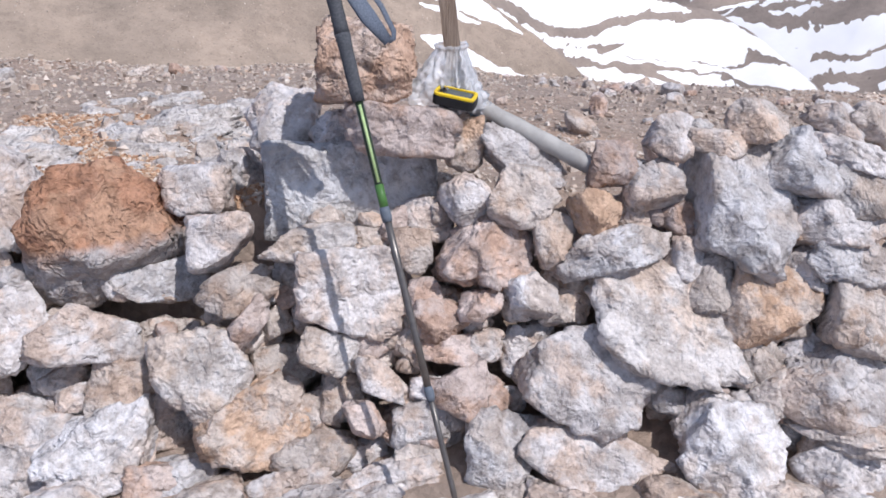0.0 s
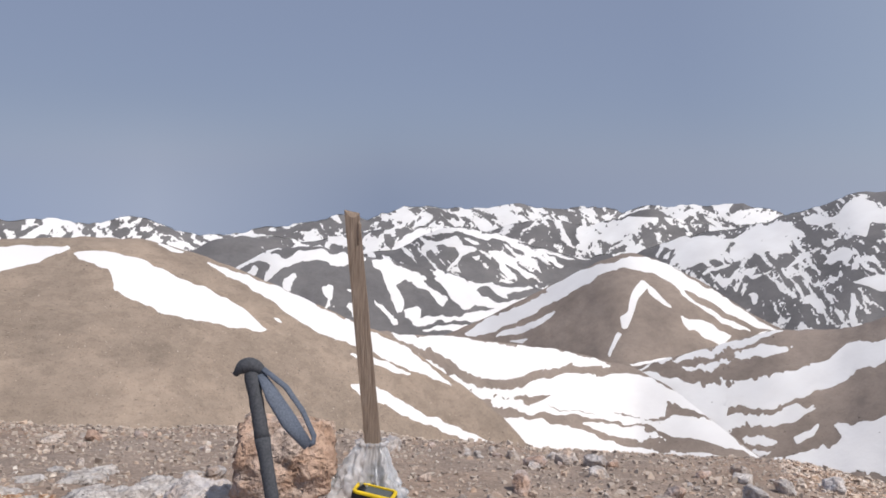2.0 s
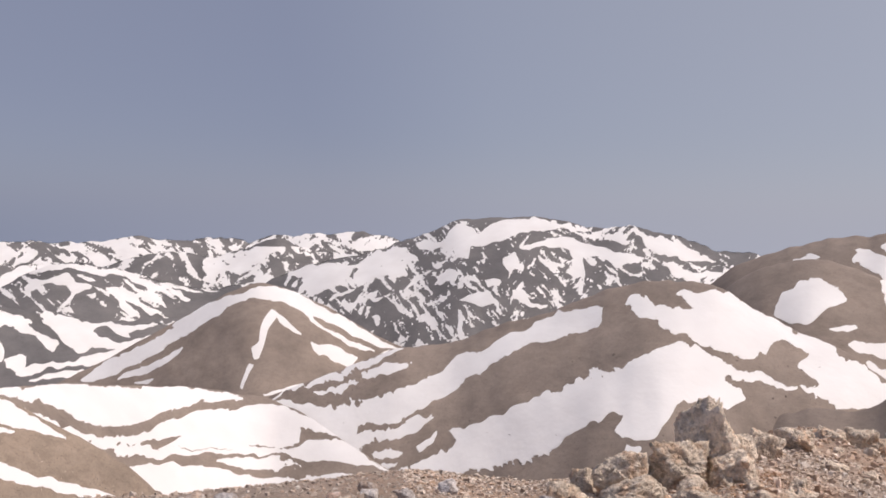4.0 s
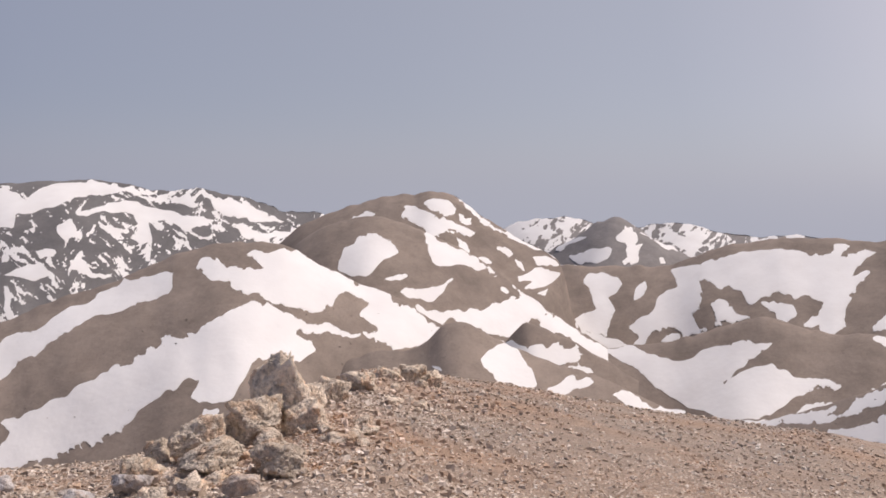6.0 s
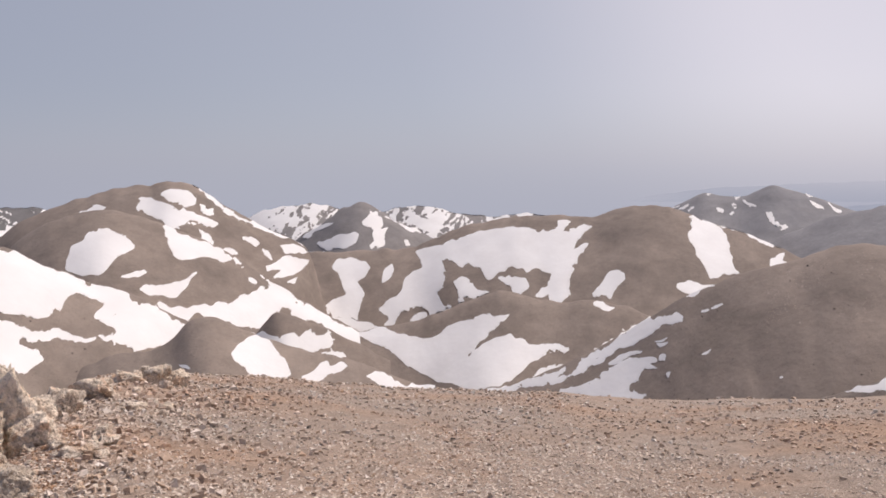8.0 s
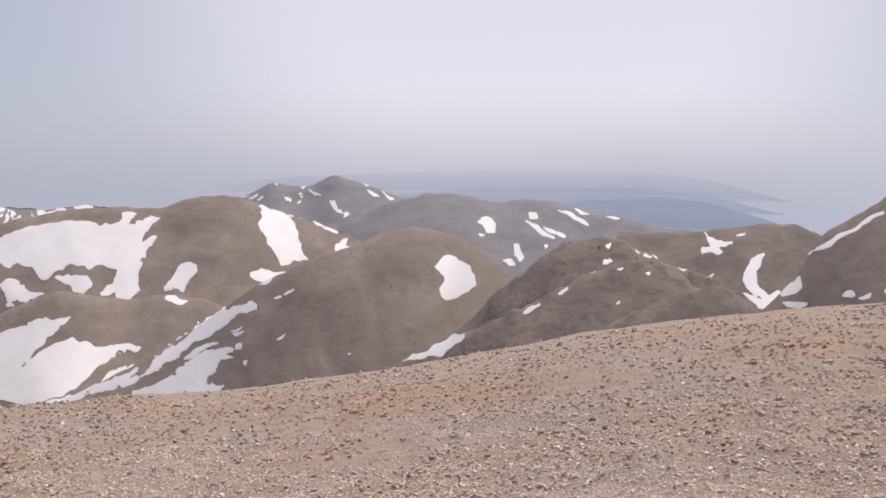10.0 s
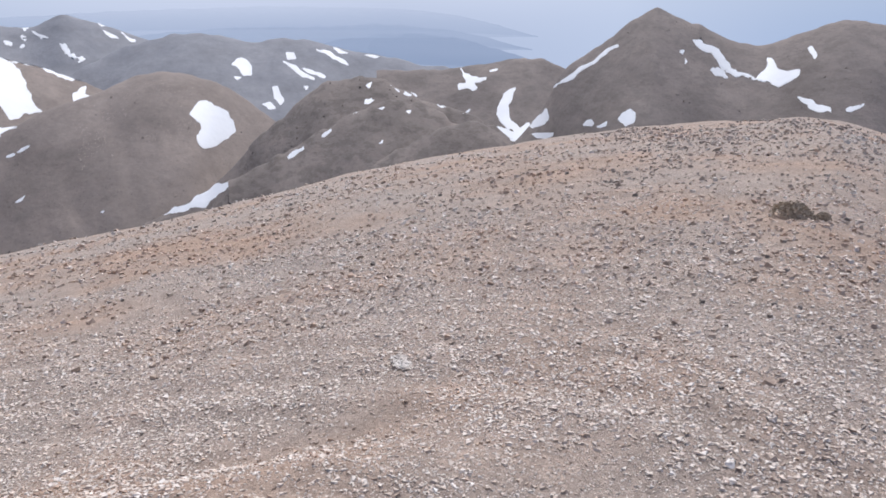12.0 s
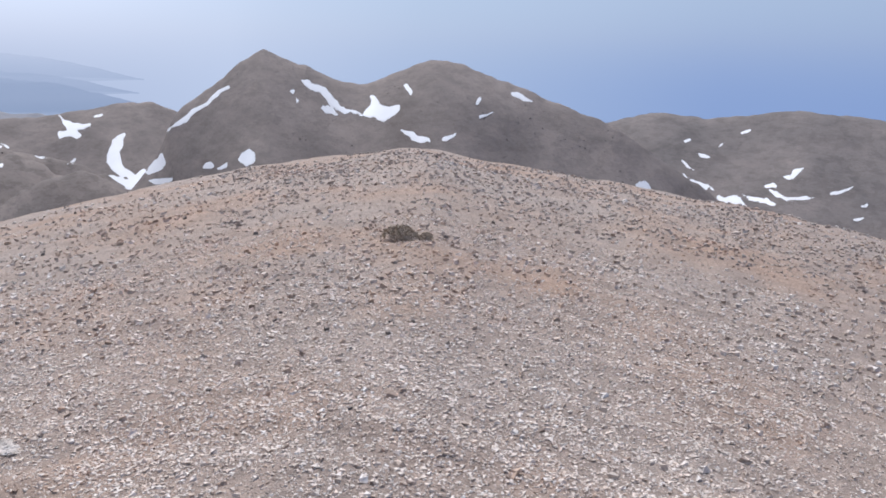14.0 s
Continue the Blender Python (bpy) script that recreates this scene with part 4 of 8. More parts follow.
cone_mountain = mountain("cone-shaped brown mountain with snow on its shoulders", scree_mid, foot=-560, run=1.8, size=1500, soft=0.4, jag=0.26, folds=0.8, seed=148, crest=[
    (3.41, 2000, -428.6), (5.01, 2000, -405.7), (7.77, 2000, -363), (11.62, 2000, -289.4), (14.61, 2000, -230.4), (16.43, 2000, -199.6),
    (17.7, 2000, -191.1), (19.72, 2000, -211.9), (21.92, 2000, -247.4), (24.44, 2000, -300.4), (26.88, 2000, -344.9), (28.87, 2000, -363.5)])
snow_patch(cone_mountain, [(6.01, -399.3), (8.17, -357.4), (11.26, -302.6), (13.51, -258.4), (15.35, -222), (16.81, -203.8), (18.26, -199.6), (19.73, -214.6), (20.83, -232.6), (22.29, -257.4), (23.72, -283), (25.14, -315.1), (26.21, -337.1), (27.07, -350.5), (25.91, -344.1), (24.5, -319.4), (23.08, -293.3), (21.62, -264.9), (20.91, -260.2), (22.03, -289.8), (23.83, -319.6), (25.59, -347.8), (24.21, -335.3), (22.78, -309.3), (21.68, -286.1), (20.93, -267.9), (20.17, -246.9), (19.05, -227.4), (17.76, -220.7), (16.48, -222.4), (15.38, -237.3), (14.29, -263.7), (12.81, -298.3), (10.91, -335.4), (8.99, -372.3), (7.02, -398.7)])
snow_patch(cone_mountain, [(12.65, -317.6), (11.32, -342.9), (9.39, -374.8), (8.21, -393.7), (9.8, -382.2), (11.72, -345.2)])
snow_patch(cone_mountain, [(9.22, -396.5), (10.67, -381.4), (10.21, -392.3)])
snow_patch(cone_mountain, [(18.28, -240.1), (18.74, -250.5), (18.24, -270.2), (17.93, -294.8), (17.44, -323.7), (17.08, -326.3), (17.03, -305.5), (17.56, -295), (17.67, -260.3)])
snow_patch(cone_mountain, [(18.36, -243.1), (19.11, -255.7), (20.46, -291.4), (19.91, -285.7), (18.96, -267.5)])
snow_patch(cone_mountain, [(16.79, -334.6), (17.1, -335.5), (16.59, -357.7), (16.36, -371.7), (16.2, -369)])
snow_patch(cone_mountain, [(20.92, -304.9), (22.46, -320), (23.54, -337.5), (24.33, -351.7), (23.62, -363.9), (22.72, -348.9), (21.43, -325.3)])
snow_patch(cone_mountain, [(12.37, -274), (13.48, -252.9), (14.97, -224.7), (16.08, -213.2), (14.63, -241.8), (13.14, -263.9), (12.21, -286.7), (11.26, -302.6), (12, -280.9)])
snow_patch(cone_mountain, [(17.5, -381.4), (20.37, -381.5), (22.95, -382), (25.22, -367.5), (27.52, -354.8), (26.37, -349.7), (24.08, -365.2), (22.21, -371.2), (19.28, -375.9)])
bowl_hill = mountain("rounded brown mountain holding a large snow bowl", scree_mid, foot=-720, run=2.0, size=2100, soft=0.35, jag=0.4, folds=1.0, seed=159, crest=[
    (66.97, 2600, -284.9), (69.36, 2600, -288.5), (75.22, 2600, -276.6), (77.1, 2600, -234.9), (78.96, 2600, -200.6), (81.89, 2600, -180.8),
    (85.43, 2600, -170.3), (87.33, 2600, -180.4), (88.81, 2600, -156.3), (90.42, 2600, -140.4), (92.54, 2600, -145.2), (94.92, 2600, -185.5),
    (98.11, 2600, -228.7), (100.9, 2600, -293.1), (102.88, 2600, -332.3)])
snow_patch(bowl_hill, [(69.71, -309.5), (70.51, -301), (71.3, -302.4), (72.03, -315.2), (71.86, -333.4), (71.2, -346.5), (71.61, -365.1), (71.7, -382.3), (71.23, -400.3), (71.03, -421.3), (70.86, -437.7), (69.92, -434.7), (69.24, -422.9), (68.83, -410.8), (69.49, -394.1), (70.55, -380.1), (70.27, -363.1), (70, -341.5), (69.54, -333)])
snow_patch(bowl_hill, [(73.04, -331), (73.56, -321.2), (73.71, -338.3), (73.32, -352.3), (72.85, -357.8)])
snow_patch(bowl_hill, [(75.24, -291), (76.13, -272.7), (77.4, -252.1), (78.91, -233.6), (80.4, -218.1), (81.87, -209.7), (83.69, -209.3), (83.94, -215.3), (84.29, -208.2), (85, -208.7), (85.2, -180.5), (85.55, -175.7), (86.09, -184.6), (85.81, -198.3), (85.71, -212.1), (86.28, -207), (87.08, -195.1), (87.43, -200.7), (86.99, -219.6), (86.55, -237.9), (86.23, -255.7), (86.92, -248.7), (87.38, -249.5), (86.71, -267.6), (86.28, -293), (85.98, -325.3), (85.92, -362.5), (85.47, -374.4), (84.76, -376), (84.48, -354.7), (83.65, -364.1), (83.52, -353.3), (84.58, -339.7), (84.66, -308.5), (83.93, -299.5), (83.32, -299), (82.97, -307.8), (82.71, -296.1), (81.73, -302.7), (81.5, -315.7), (80.39, -327.3), (80, -312.1), (78.98, -302.5), (77.95, -293.7), (77.06, -302.3), (75.91, -313.2)])
snow_patch(bowl_hill, [(75.36, -289.5), (76.39, -275.5), (77.43, -278.8), (77.19, -301.6), (77.22, -326.9), (76.99, -353.4), (76.88, -379.1), (77.29, -396.6), (77.81, -395.5), (77.3, -407), (76.27, -417.1), (75.73, -402.3), (74.69, -415.1), (74.16, -412.8), (73.67, -446.7), (72.88, -454.5), (73.26, -431.9), (72.63, -415.1), (73.1, -399.6), (74.13, -375.6), (74.38, -357.9), (75.01, -334.6), (75.79, -328.4), (75.64, -301.8)])
snow_patch(bowl_hill, [(78.5, -324.9), (78.89, -331.6), (78.9, -343.8), (79.54, -349.9), (80.43, -359), (79.57, -369.6), (78.44, -387.3), (78.29, -366.4), (78.14, -347), (78, -335.3)])
snow_patch(bowl_hill, [(81.03, -330.9), (82, -319.9), (82.87, -324.1), (83.13, -339.1), (82.55, -363.6), (81.93, -357.9), (81.78, -339)])
snow_patch(bowl_hill, [(74.71, -435), (75.22, -420.9), (75.88, -421.5), (76.02, -426.2), (75.24, -435.1)])
snow_patch(bowl_hill, [(88.3, -325.1), (88.72, -308.5), (89.38, -298.3), (89.95, -307.4), (89.97, -318.4), (89.33, -335.4), (88.92, -354.6), (88.45, -349.6), (87.77, -352.8), (88.09, -336.9)])
snow_patch(bowl_hill, [(87.53, -374.9), (88.49, -368.2), (89.18, -373.9), (88.74, -380.6), (87.83, -383.8)])
snow_patch(bowl_hill, [(65.02, -310.8), (66.36, -308.1), (67.92, -307.7), (67.71, -324.6), (66.91, -333.7), (65.84, -337.3), (66.38, -350.7), (65.31, -358.8), (65.71, -341.7), (64.9, -328.5)])
snow_patch(bowl_hill, [(65.82, -287.3), (66.35, -287.4), (67.42, -285.1), (69.16, -285), (67.43, -286), (66.76, -296.8), (66.09, -299)])
snow_patch(bowl_hill, [(69.51, -431), (71.27, -444.9), (72.61, -453.5), (73.68, -462.3), (74.74, -469.6), (75.54, -471.3), (76.58, -459.2), (77.59, -433.8), (78.61, -420.4), (79.87, -411), (81.99, -403.3), (81.64, -417.2), (80.42, -440.5), (79.69, -464.8), (79.33, -480.1), (78.82, -486.2), (78.95, -491.8), (79.7, -474.9), (80.19, -462.2), (80.94, -451.6), (81.92, -440), (82.43, -447.9), (83.18, -451.9), (84.16, -450.7), (85.36, -451.5), (85.96, -452.4), (84.9, -463.7), (84.2, -478), (83.25, -489.8), (82.53, -504.6), (81.55, -521.2), (80.56, -533.3), (79.29, -539.4), (78.25, -542.5), (76.94, -543.5), (75.88, -535.1), (74.8, -525.8), (73.72, -510.2), (72.37, -491.6), (71.02, -472.2), (70.33, -454.1)])
snow_patch(bowl_hill, [(93.88, -176.6), (94.64, -183), (95.38, -192.8), (95.98, -208), (96.35, -236.7), (96.49, -264.9), (96.79, -294.5), (97.29, -320.7), (96.21, -317.2), (95.42, -315.7), (94.94, -290.7), (94.49, -261.5), (94.02, -234.8), (93.94, -204.7)])
snow_patch(bowl_hill, [(94.74, -183.9), (96.14, -203.8), (97.7, -224.5), (98.56, -242.1), (99.38, -258.9), (98.52, -241.8), (97.43, -220.6), (96.33, -207.2), (95.47, -194.5)])
snow_patch(bowl_hill, [(99.11, -280.6), (99.69, -284.1), (100.27, -294.4), (99.53, -303.7), (99.16, -307.1), (99, -294.7)])
snow_patch(bowl_hill, [(93.43, -328.9), (93.93, -323.8), (94.82, -327.8), (95.76, -330.4), (94.9, -335.7), (94.5, -351.7), (93.83, -351.7), (93.43, -340.8)])
snow_patch(bowl_hill, [(95.47, -175.7), (96.33, -186.4), (97.6, -197.4), (99.83, -250.8), (98.86, -246.7), (97.4, -221.4), (96.13, -203.4)])
domed_peak = mountain("domed brown peak with patchy snow", scree_mid, foot=-669, run=1.9, size=1500, soft=0.2, jag=0.4, folds=1.0, seed=170, crest=[(44.50, 2150, -292.9), (46.50, 2150, -245.2), (49.55, 2150, -144.5), (51.37, 2150, -110.0), (53.22, 2150, -86.2), (55.08, 2150, -67.7), (56.71, 2150, -54.8), (57.54, 2150, -59.1), (58.69, 2150, -45.9), (60.02, 2150, -54.0), (61.37, 2150, -85.9), (62.97, 2150, -126.5), (64.96, 2150, -171.2), (66.54, 2150, -198.1), (67.53, 2150, -214.9), (68.01, 2150, -244.1), (68.32, 2150, -295.8), (68.68, 2150, -355.1), (69.11, 2150, -414.4), (70.07, 2150, -502.9), (71.89, 2150, -604.3)])
snow_patch(domed_peak, [(51.87, -143.4), (53.12, -122.9), (54.09, -99.1), (54.80, -96.7), (54.49, -109.8), (53.51, -123.2), (52.34, -146.1)])
snow_patch(domed_peak, [(60.02, -55.3), (60.78, -72.0), (62.17, -106.2), (63.56, -139.8), (65.35, -177.8), (67.13, -208.1), (67.53, -218.3), (66.55, -202.8), (64.96, -178.0), (63.77, -153.4), (62.89, -131.0), (61.58, -101.1), (60.38, -68.4)])
snow_patch(domed_peak, [(58.25, -72.0), (59.00, -63.0), (59.79, -72.3), (60.35, -89.9), (60.20, -101.6), (59.61, -101.0), (58.81, -88.0)])
snow_patch(domed_peak, [(56.53, -98.2), (56.96, -77.1), (57.63, -78.2), (57.90, -89.3), (58.82, -97.1), (59.61, -110.1), (60.21, -119.6), (61.00, -133.3), (61.76, -146.0), (61.41, -154.9), (60.61, -146.8), (60.02, -137.4), (59.42, -142.1), (58.95, -145.8), (58.43, -133.4), (57.44, -115.9)])
snow_patch(domed_peak, [(60.42, -156.2), (61.21, -163.5), (61.54, -183.1), (61.35, -191.9), (60.83, -181.8)])
snow_patch(domed_peak, [(60.47, -101.4), (60.99, -105.7), (61.51, -123.3), (61.20, -130.4), (60.68, -119.1)])
snow_patch(domed_peak, [(63.55, -183.3), (63.91, -181.8), (64.31, -197.7), (64.12, -206.3), (63.72, -197.0)])
snow_patch(domed_peak, [(64.48, -208.6), (65.19, -223.1), (65.44, -235.3), (64.80, -227.2)])
snow_patch(domed_peak, [(59.78, -139.6), (60.45, -145.0), (60.22, -152.4)])
snow_patch(domed_peak, [(62.02, -196.1), (62.62, -199.4), (62.98, -213.6), (62.43, -212.9)])
snow_patch(domed_peak, [(65.73, -210.2), (66.56, -215.6), (67.53, -222.7), (67.81, -233.7), (67.35, -234.8), (66.18, -234.9), (65.94, -220.6)])
snow_patch(domed_peak, [(64.90, -247.3), (66.18, -238.4), (67.75, -253.1), (67.57, -266.9), (66.60, -274.5), (65.43, -269.7), (66.20, -260.7)])
snow_patch(domed_peak, [(66.18, -284.7), (67.04, -278.5), (66.85, -289.4)])
twin_peak = mountain("bare brown pyramid peak with a lower twin", scree_peak, foot=-420, run=1.8, size=1300, soft=0.2, jag=0.5, folds=1.0, seed=181, crest=[(127.88, 1400, -254.0), (128.76, 1400, -230.1), (129.80, 1400, -199.7), (130.52, 1400, -169.0), (131.07, 1400, -134.8), (131.72, 1400, -116.0), (133.02, 1400, -93.7), (134.70, 1400, -64.0), (135.83, 1400, -39.6), (136.81, 1400, -25.1), (137.25, 1400, -21.3), (137.76, 1400, -27.4), (139.15, 1400, -41.4), (140.64, 1400, -55.4), (142.15, 1400, -69.7), (143.56, 1400, -78.5), (144.52, 1400, -74.5), (145.98, 1400, -58.3), (147.33, 1400, -43.0), (148.36, 1400, -36.2), (149.25, 1400, -34.9), (150.68, 1400, -43.4), (152.35, 1400, -58.3), (153.72, 1400, -71.5), (155.68, 1400, -89.9), (157.63, 1400, -105.3), (159.58, 1400, -125.3), (160.93, 1400, -134.4), (163.10, 1400, -170.4), (165.45, 1400, -206.8), (167.84, 1400, -241.3), (170.82, 1400, -286.8)])
snow_patch(twin_peak, [(139.60, -68.4), (140.06, -67.9), (141.07, -77.9), (141.86, -91.0), (142.16, -98.5), (142.97, -109.2), (143.66, -112.6), (144.01, -109.2), (144.28, -103.1), (144.17, -90.2), (144.48, -90.2), (144.79, -102.0), (145.60, -105.1), (146.22, -104.3), (146.22, -113.2), (145.60, -123.4), (145.29, -129.6), (144.63, -126.2), (143.66, -117.6), (142.69, -113.6), (141.66, -102.2), (140.72, -88.9), (139.86, -77.0)])
snow_patch(twin_peak, [(130.73, -155.8), (131.31, -133.1), (132.60, -114.9), (133.60, -101.4), (134.73, -81.3), (134.83, -84.6), (133.89, -100.7), (132.76, -120.8), (131.58, -136.4), (130.94, -143.8)])
snow_patch(twin_peak, [(140.78, -104.4), (141.35, -104.8), (142.08, -114.1), (140.96, -111.2)])
snow_patch(twin_peak, [(146.49, -74.0), (146.76, -71.1), (147.11, -82.9), (147.00, -89.4), (146.68, -82.7)])
snow_patch(twin_peak, [(146.43, -135.2), (147.37, -133.7), (148.44, -139.8), (148.56, -143.3), (147.57, -141.8), (146.70, -140.1)])
snow_patch(twin_peak, [(153.90, -85.8), (154.44, -86.6), (155.50, -98.7), (154.73, -96.6), (154.03, -91.2)])
snow_patch(twin_peak, [(151.48, -97.2), (151.66, -87.9), (151.93, -85.6), (151.90, -93.4), (151.57, -101.5)])
snow_patch(twin_peak, [(151.86, -112.7), (152.63, -108.1), (152.67, -109.3), (151.94, -115.0)])
snow_patch(twin_peak, [(149.30, -136.5), (150.24, -131.1), (150.28, -134.1), (149.38, -139.5)])
snow_patch(twin_peak, [(135.36, -167.7), (135.58, -157.2), (135.97, -150.2), (136.37, -155.3), (136.23, -164.2), (135.77, -171.1)])
snow_patch(twin_peak, [(132.92, -189.3), (133.39, -178.6), (133.74, -182.3), (133.43, -187.8)])
snow_patch(twin_peak, [(133.81, -184.8), (134.57, -174.6), (134.52, -180.4)])
snow_patch(twin_peak, [(138.83, -82.7), (139.10, -82.3), (139.05, -88.4)])
snow_patch(twin_peak, [(139.13, -90.0), (139.34, -95.4), (139.19, -99.7)])
snow_patch(twin_peak, [(162.73, -215.2), (163.27, -211.4), (163.63, -216.8), (163.95, -223.2), (162.93, -218.5)])
snow_patch(twin_peak, [(129.34, -213.1), (129.90, -197.1), (130.53, -184.2), (130.64, -191.8), (130.22, -203.1), (129.60, -213.2)])
snow_patch(twin_peak, [(129.46, -222.4), (130.18, -214.5), (130.87, -207.9), (130.82, -211.5), (129.80, -224.0)])
valley_hump = mountain("low brown hump above a snow-filled valley", scree_mid, foot=-600, run=2.0, size=1500, soft=0.35, jag=0.4, folds=1.0, seed=192, crest=[
    (62.71, 1750, -558.5), (64.69, 1750, -457.6), (67.3, 1750, -400.2), (69.63, 1750, -375.4), (72.03, 1750, -360.5), (75.59, 1750, -341.7),
    (78.55, 1750, -307.9), (81.2, 1750, -276.9), (83.11, 1750, -290.5), (85.44, 1750, -305.3), (87.8, 1750, -296.4), (90.18, 1750, -309.2),
    (92.59, 1750, -340.2)])
snow_patch(valley_hump, [(87.53, -302.6), (88.49, -301.5), (89.18, -307.7), (88.74, -310.9), (87.83, -309.8)])
snow_patch(valley_hump, [(69.51, -378.8), (71.27, -366.9), (72.61, -357.2), (73.68, -360.8), (74.74, -365.7), (75.54, -367.8), (76.58, -359.5), (77.59, -341), (78.61, -330.7), (79.87, -322.4), (81.99, -317.9), (81.64, -328.1), (80.42, -344.3), (79.69, -362.2), (79.33, -373.6), (78.82, -378.7), (78.95, -382.7), (79.7, -369.5), (80.19, -360.1), (80.94, -352.7), (81.92, -345.9), (82.43, -353.2), (83.18, -358.2), (84.16, -359.2), (85.36, -361.1), (85.96, -361.8), (84.9, -370.1), (84.2, -380.4), (83.25, -387.6), (82.53, -396.8), (81.55, -405.7), (80.56, -412.6), (79.29, -418), (78.25, -421.1), (76.94, -422.6), (75.88, -416.6), (74.8, -408.4), (73.72, -396.1), (72.37, -383.4), (71.02, -370.8), (70.33, -371.6)])
snow_patch(valley_hump, [(79.81, -419), (81.31, -410.2), (83.29, -408.9), (83.76, -399.7), (84.71, -392.1), (85.9, -387.5), (85.68, -395), (84.98, -403.4), (86.39, -393.3), (87.07, -379.9), (87.97, -368.1), (88.63, -360.2), (89.51, -350.3), (90.59, -340.8), (89.94, -342.9), (89.29, -350.2), (90.36, -335.5), (91.43, -327.8), (93.62, -339.9), (93.65, -339.6), (92.1, -338.4), (91.29, -356.8), (90.44, -365.7), (89.34, -370.1), (88.46, -379.8), (87.11, -396.2), (85.72, -408.7), (83.8, -415.9), (81.84, -418.8)])
near_dome = mountain("broad brown dome with wide snowfields", scree_mid, foot=-520, run=1.9, size=1200, soft=0.35, jag=0.4, folds=1.0, seed=203, crest=[
    (13.89, 1300, -356.5), (16.88, 1300, -316.1), (18.71, 1300, -299.1), (21.21, 1300, -278.9), (24.62, 1300, -249.8), (26.75, 1300, -229.7),
    (30.64, 1300, -220.2), (34.58, 1300, -184), (37.75, 1300, -165.1), (41.3, 1300, -127.5), (43.66, 1300, -112.9), (46.39, 1300, -108.7),
    (48.71, 1300, -112.5), (51.03, 1300, -146.1), (54.05, 1300, -179.8), (56.26, 1300, -194.2), (58.79, 1300, -233), (61.94, 1300, -277)])
snow_patch(near_dome, [(9.94, -356.4), (11.49, -356.6), (13.04, -357.5), (15.75, -332.6), (17.25, -312.3), (19.49, -304.5), (21.32, -302), (24.16, -294.2), (26.49, -277.4), (30.17, -247), (32.27, -223.9), (32.43, -249.2), (30.31, -269), (28.86, -283.8), (27.62, -297.5), (24.99, -316.9), (22.88, -322.4), (20.52, -326.1), (20.33, -340), (19.32, -348.8), (15.89, -361.4), (13.16, -369.9), (10.77, -366.3), (12.41, -360), (11.94, -358.8)])
snow_patch(near_dome, [(6.31, -355.1), (8.35, -360.3), (10.37, -364.9), (13.16, -371.7), (15.9, -361.9), (19.33, -350.9), (21.13, -336.8), (22.92, -329.9), (25.7, -318.5), (28, -304.9), (29.75, -296.3), (28.37, -310.1), (25.76, -328.9), (22.68, -350.9), (20.49, -355.8), (19.72, -353.2), (17.08, -363), (13.96, -373.1), (10.8, -375.9), (7.96, -366.7)])
snow_patch(near_dome, [(8, -383.7), (10.01, -380), (12.41, -383.8), (14.8, -385.5), (17.16, -383.2), (19.82, -374.4), (23.46, -359.9), (27.22, -341.4), (26.6, -351), (23.51, -368.7), (19.91, -390.4), (17.23, -398.5), (15.64, -399.1), (14.08, -408.1), (11.7, -412.6), (10.07, -405.1), (8.83, -392.4)])
snow_patch(near_dome, [(14.37, -378.1), (17.08, -364.6), (19.74, -356.8), (20.32, -360.7), (17.9, -373.2), (15.96, -379.4)])
snow_patch(near_dome, [(25.14, -341.5), (26.8, -329.6), (27.69, -334.8), (26.18, -340.9)])
snow_patch(near_dome, [(28.61, -322.3), (29.86, -311.5), (29.76, -320.4), (28.97, -325.6)])
snow_patch(near_dome, [(41.4, -147.5), (37.91, -167.1), (34.58, -195.5), (32.61, -219.3), (31.04, -241.6), (28.3, -263), (25.99, -280.5), (23.7, -295), (20.73, -305.4), (19.26, -327.5), (21.09, -325.6), (23.7, -317.9), (25.99, -311), (27.92, -301.8), (29.09, -287.8), (30.66, -271.8), (32.23, -250), (34.2, -220.8), (36.19, -203.1), (37.93, -189.8), (39.76, -178.2), (41.26, -164.9)])
snow_patch(near_dome, [(20.35, -345.9), (22.2, -334.3), (24.46, -324.3), (26.76, -312.5), (29.88, -297.6), (28.32, -313.1), (25.6, -330), (22.94, -344.6), (20.71, -352.7)])
snow_patch(near_dome, [(17.5, -310.4), (20.37, -289.1), (22.95, -273.7), (25.22, -249.4), (27.52, -228.5), (26.37, -233.2), (24.08, -255.4), (22.21, -271.6), (19.28, -294.8)])
snow_patch(near_dome, [(20.91, -291.7), (23.7, -271.9), (25.6, -251.4), (28.1, -237.7), (27.52, -245.3), (25.22, -266.2), (22.95, -285.4)])
snow_patch(near_dome, [(42.71, -145.1), (43.09, -130.7), (44.07, -127.9), (44.86, -136.9), (47.21, -144.9), (46.42, -131.2), (45.82, -121), (47.57, -122.6), (48.71, -116.1), (49.29, -121.2), (50.65, -141.8), (52.55, -162.2), (54.42, -181.6), (56.26, -197), (58.08, -223.6), (59.52, -247.9), (59.39, -267.2), (57.81, -259.4), (55.27, -241.5), (53.79, -230.7), (54.89, -232.3), (55.06, -226.9), (53.75, -210.6), (54.46, -200), (54.08, -190.6), (52.96, -182.2), (52.22, -187.1), (51.87, -197.7), (50.35, -195), (48.81, -184.4), (47.25, -174), (45.69, -168.6), (44.89, -158.5), (44.88, -152.1), (44.09, -149.6)])
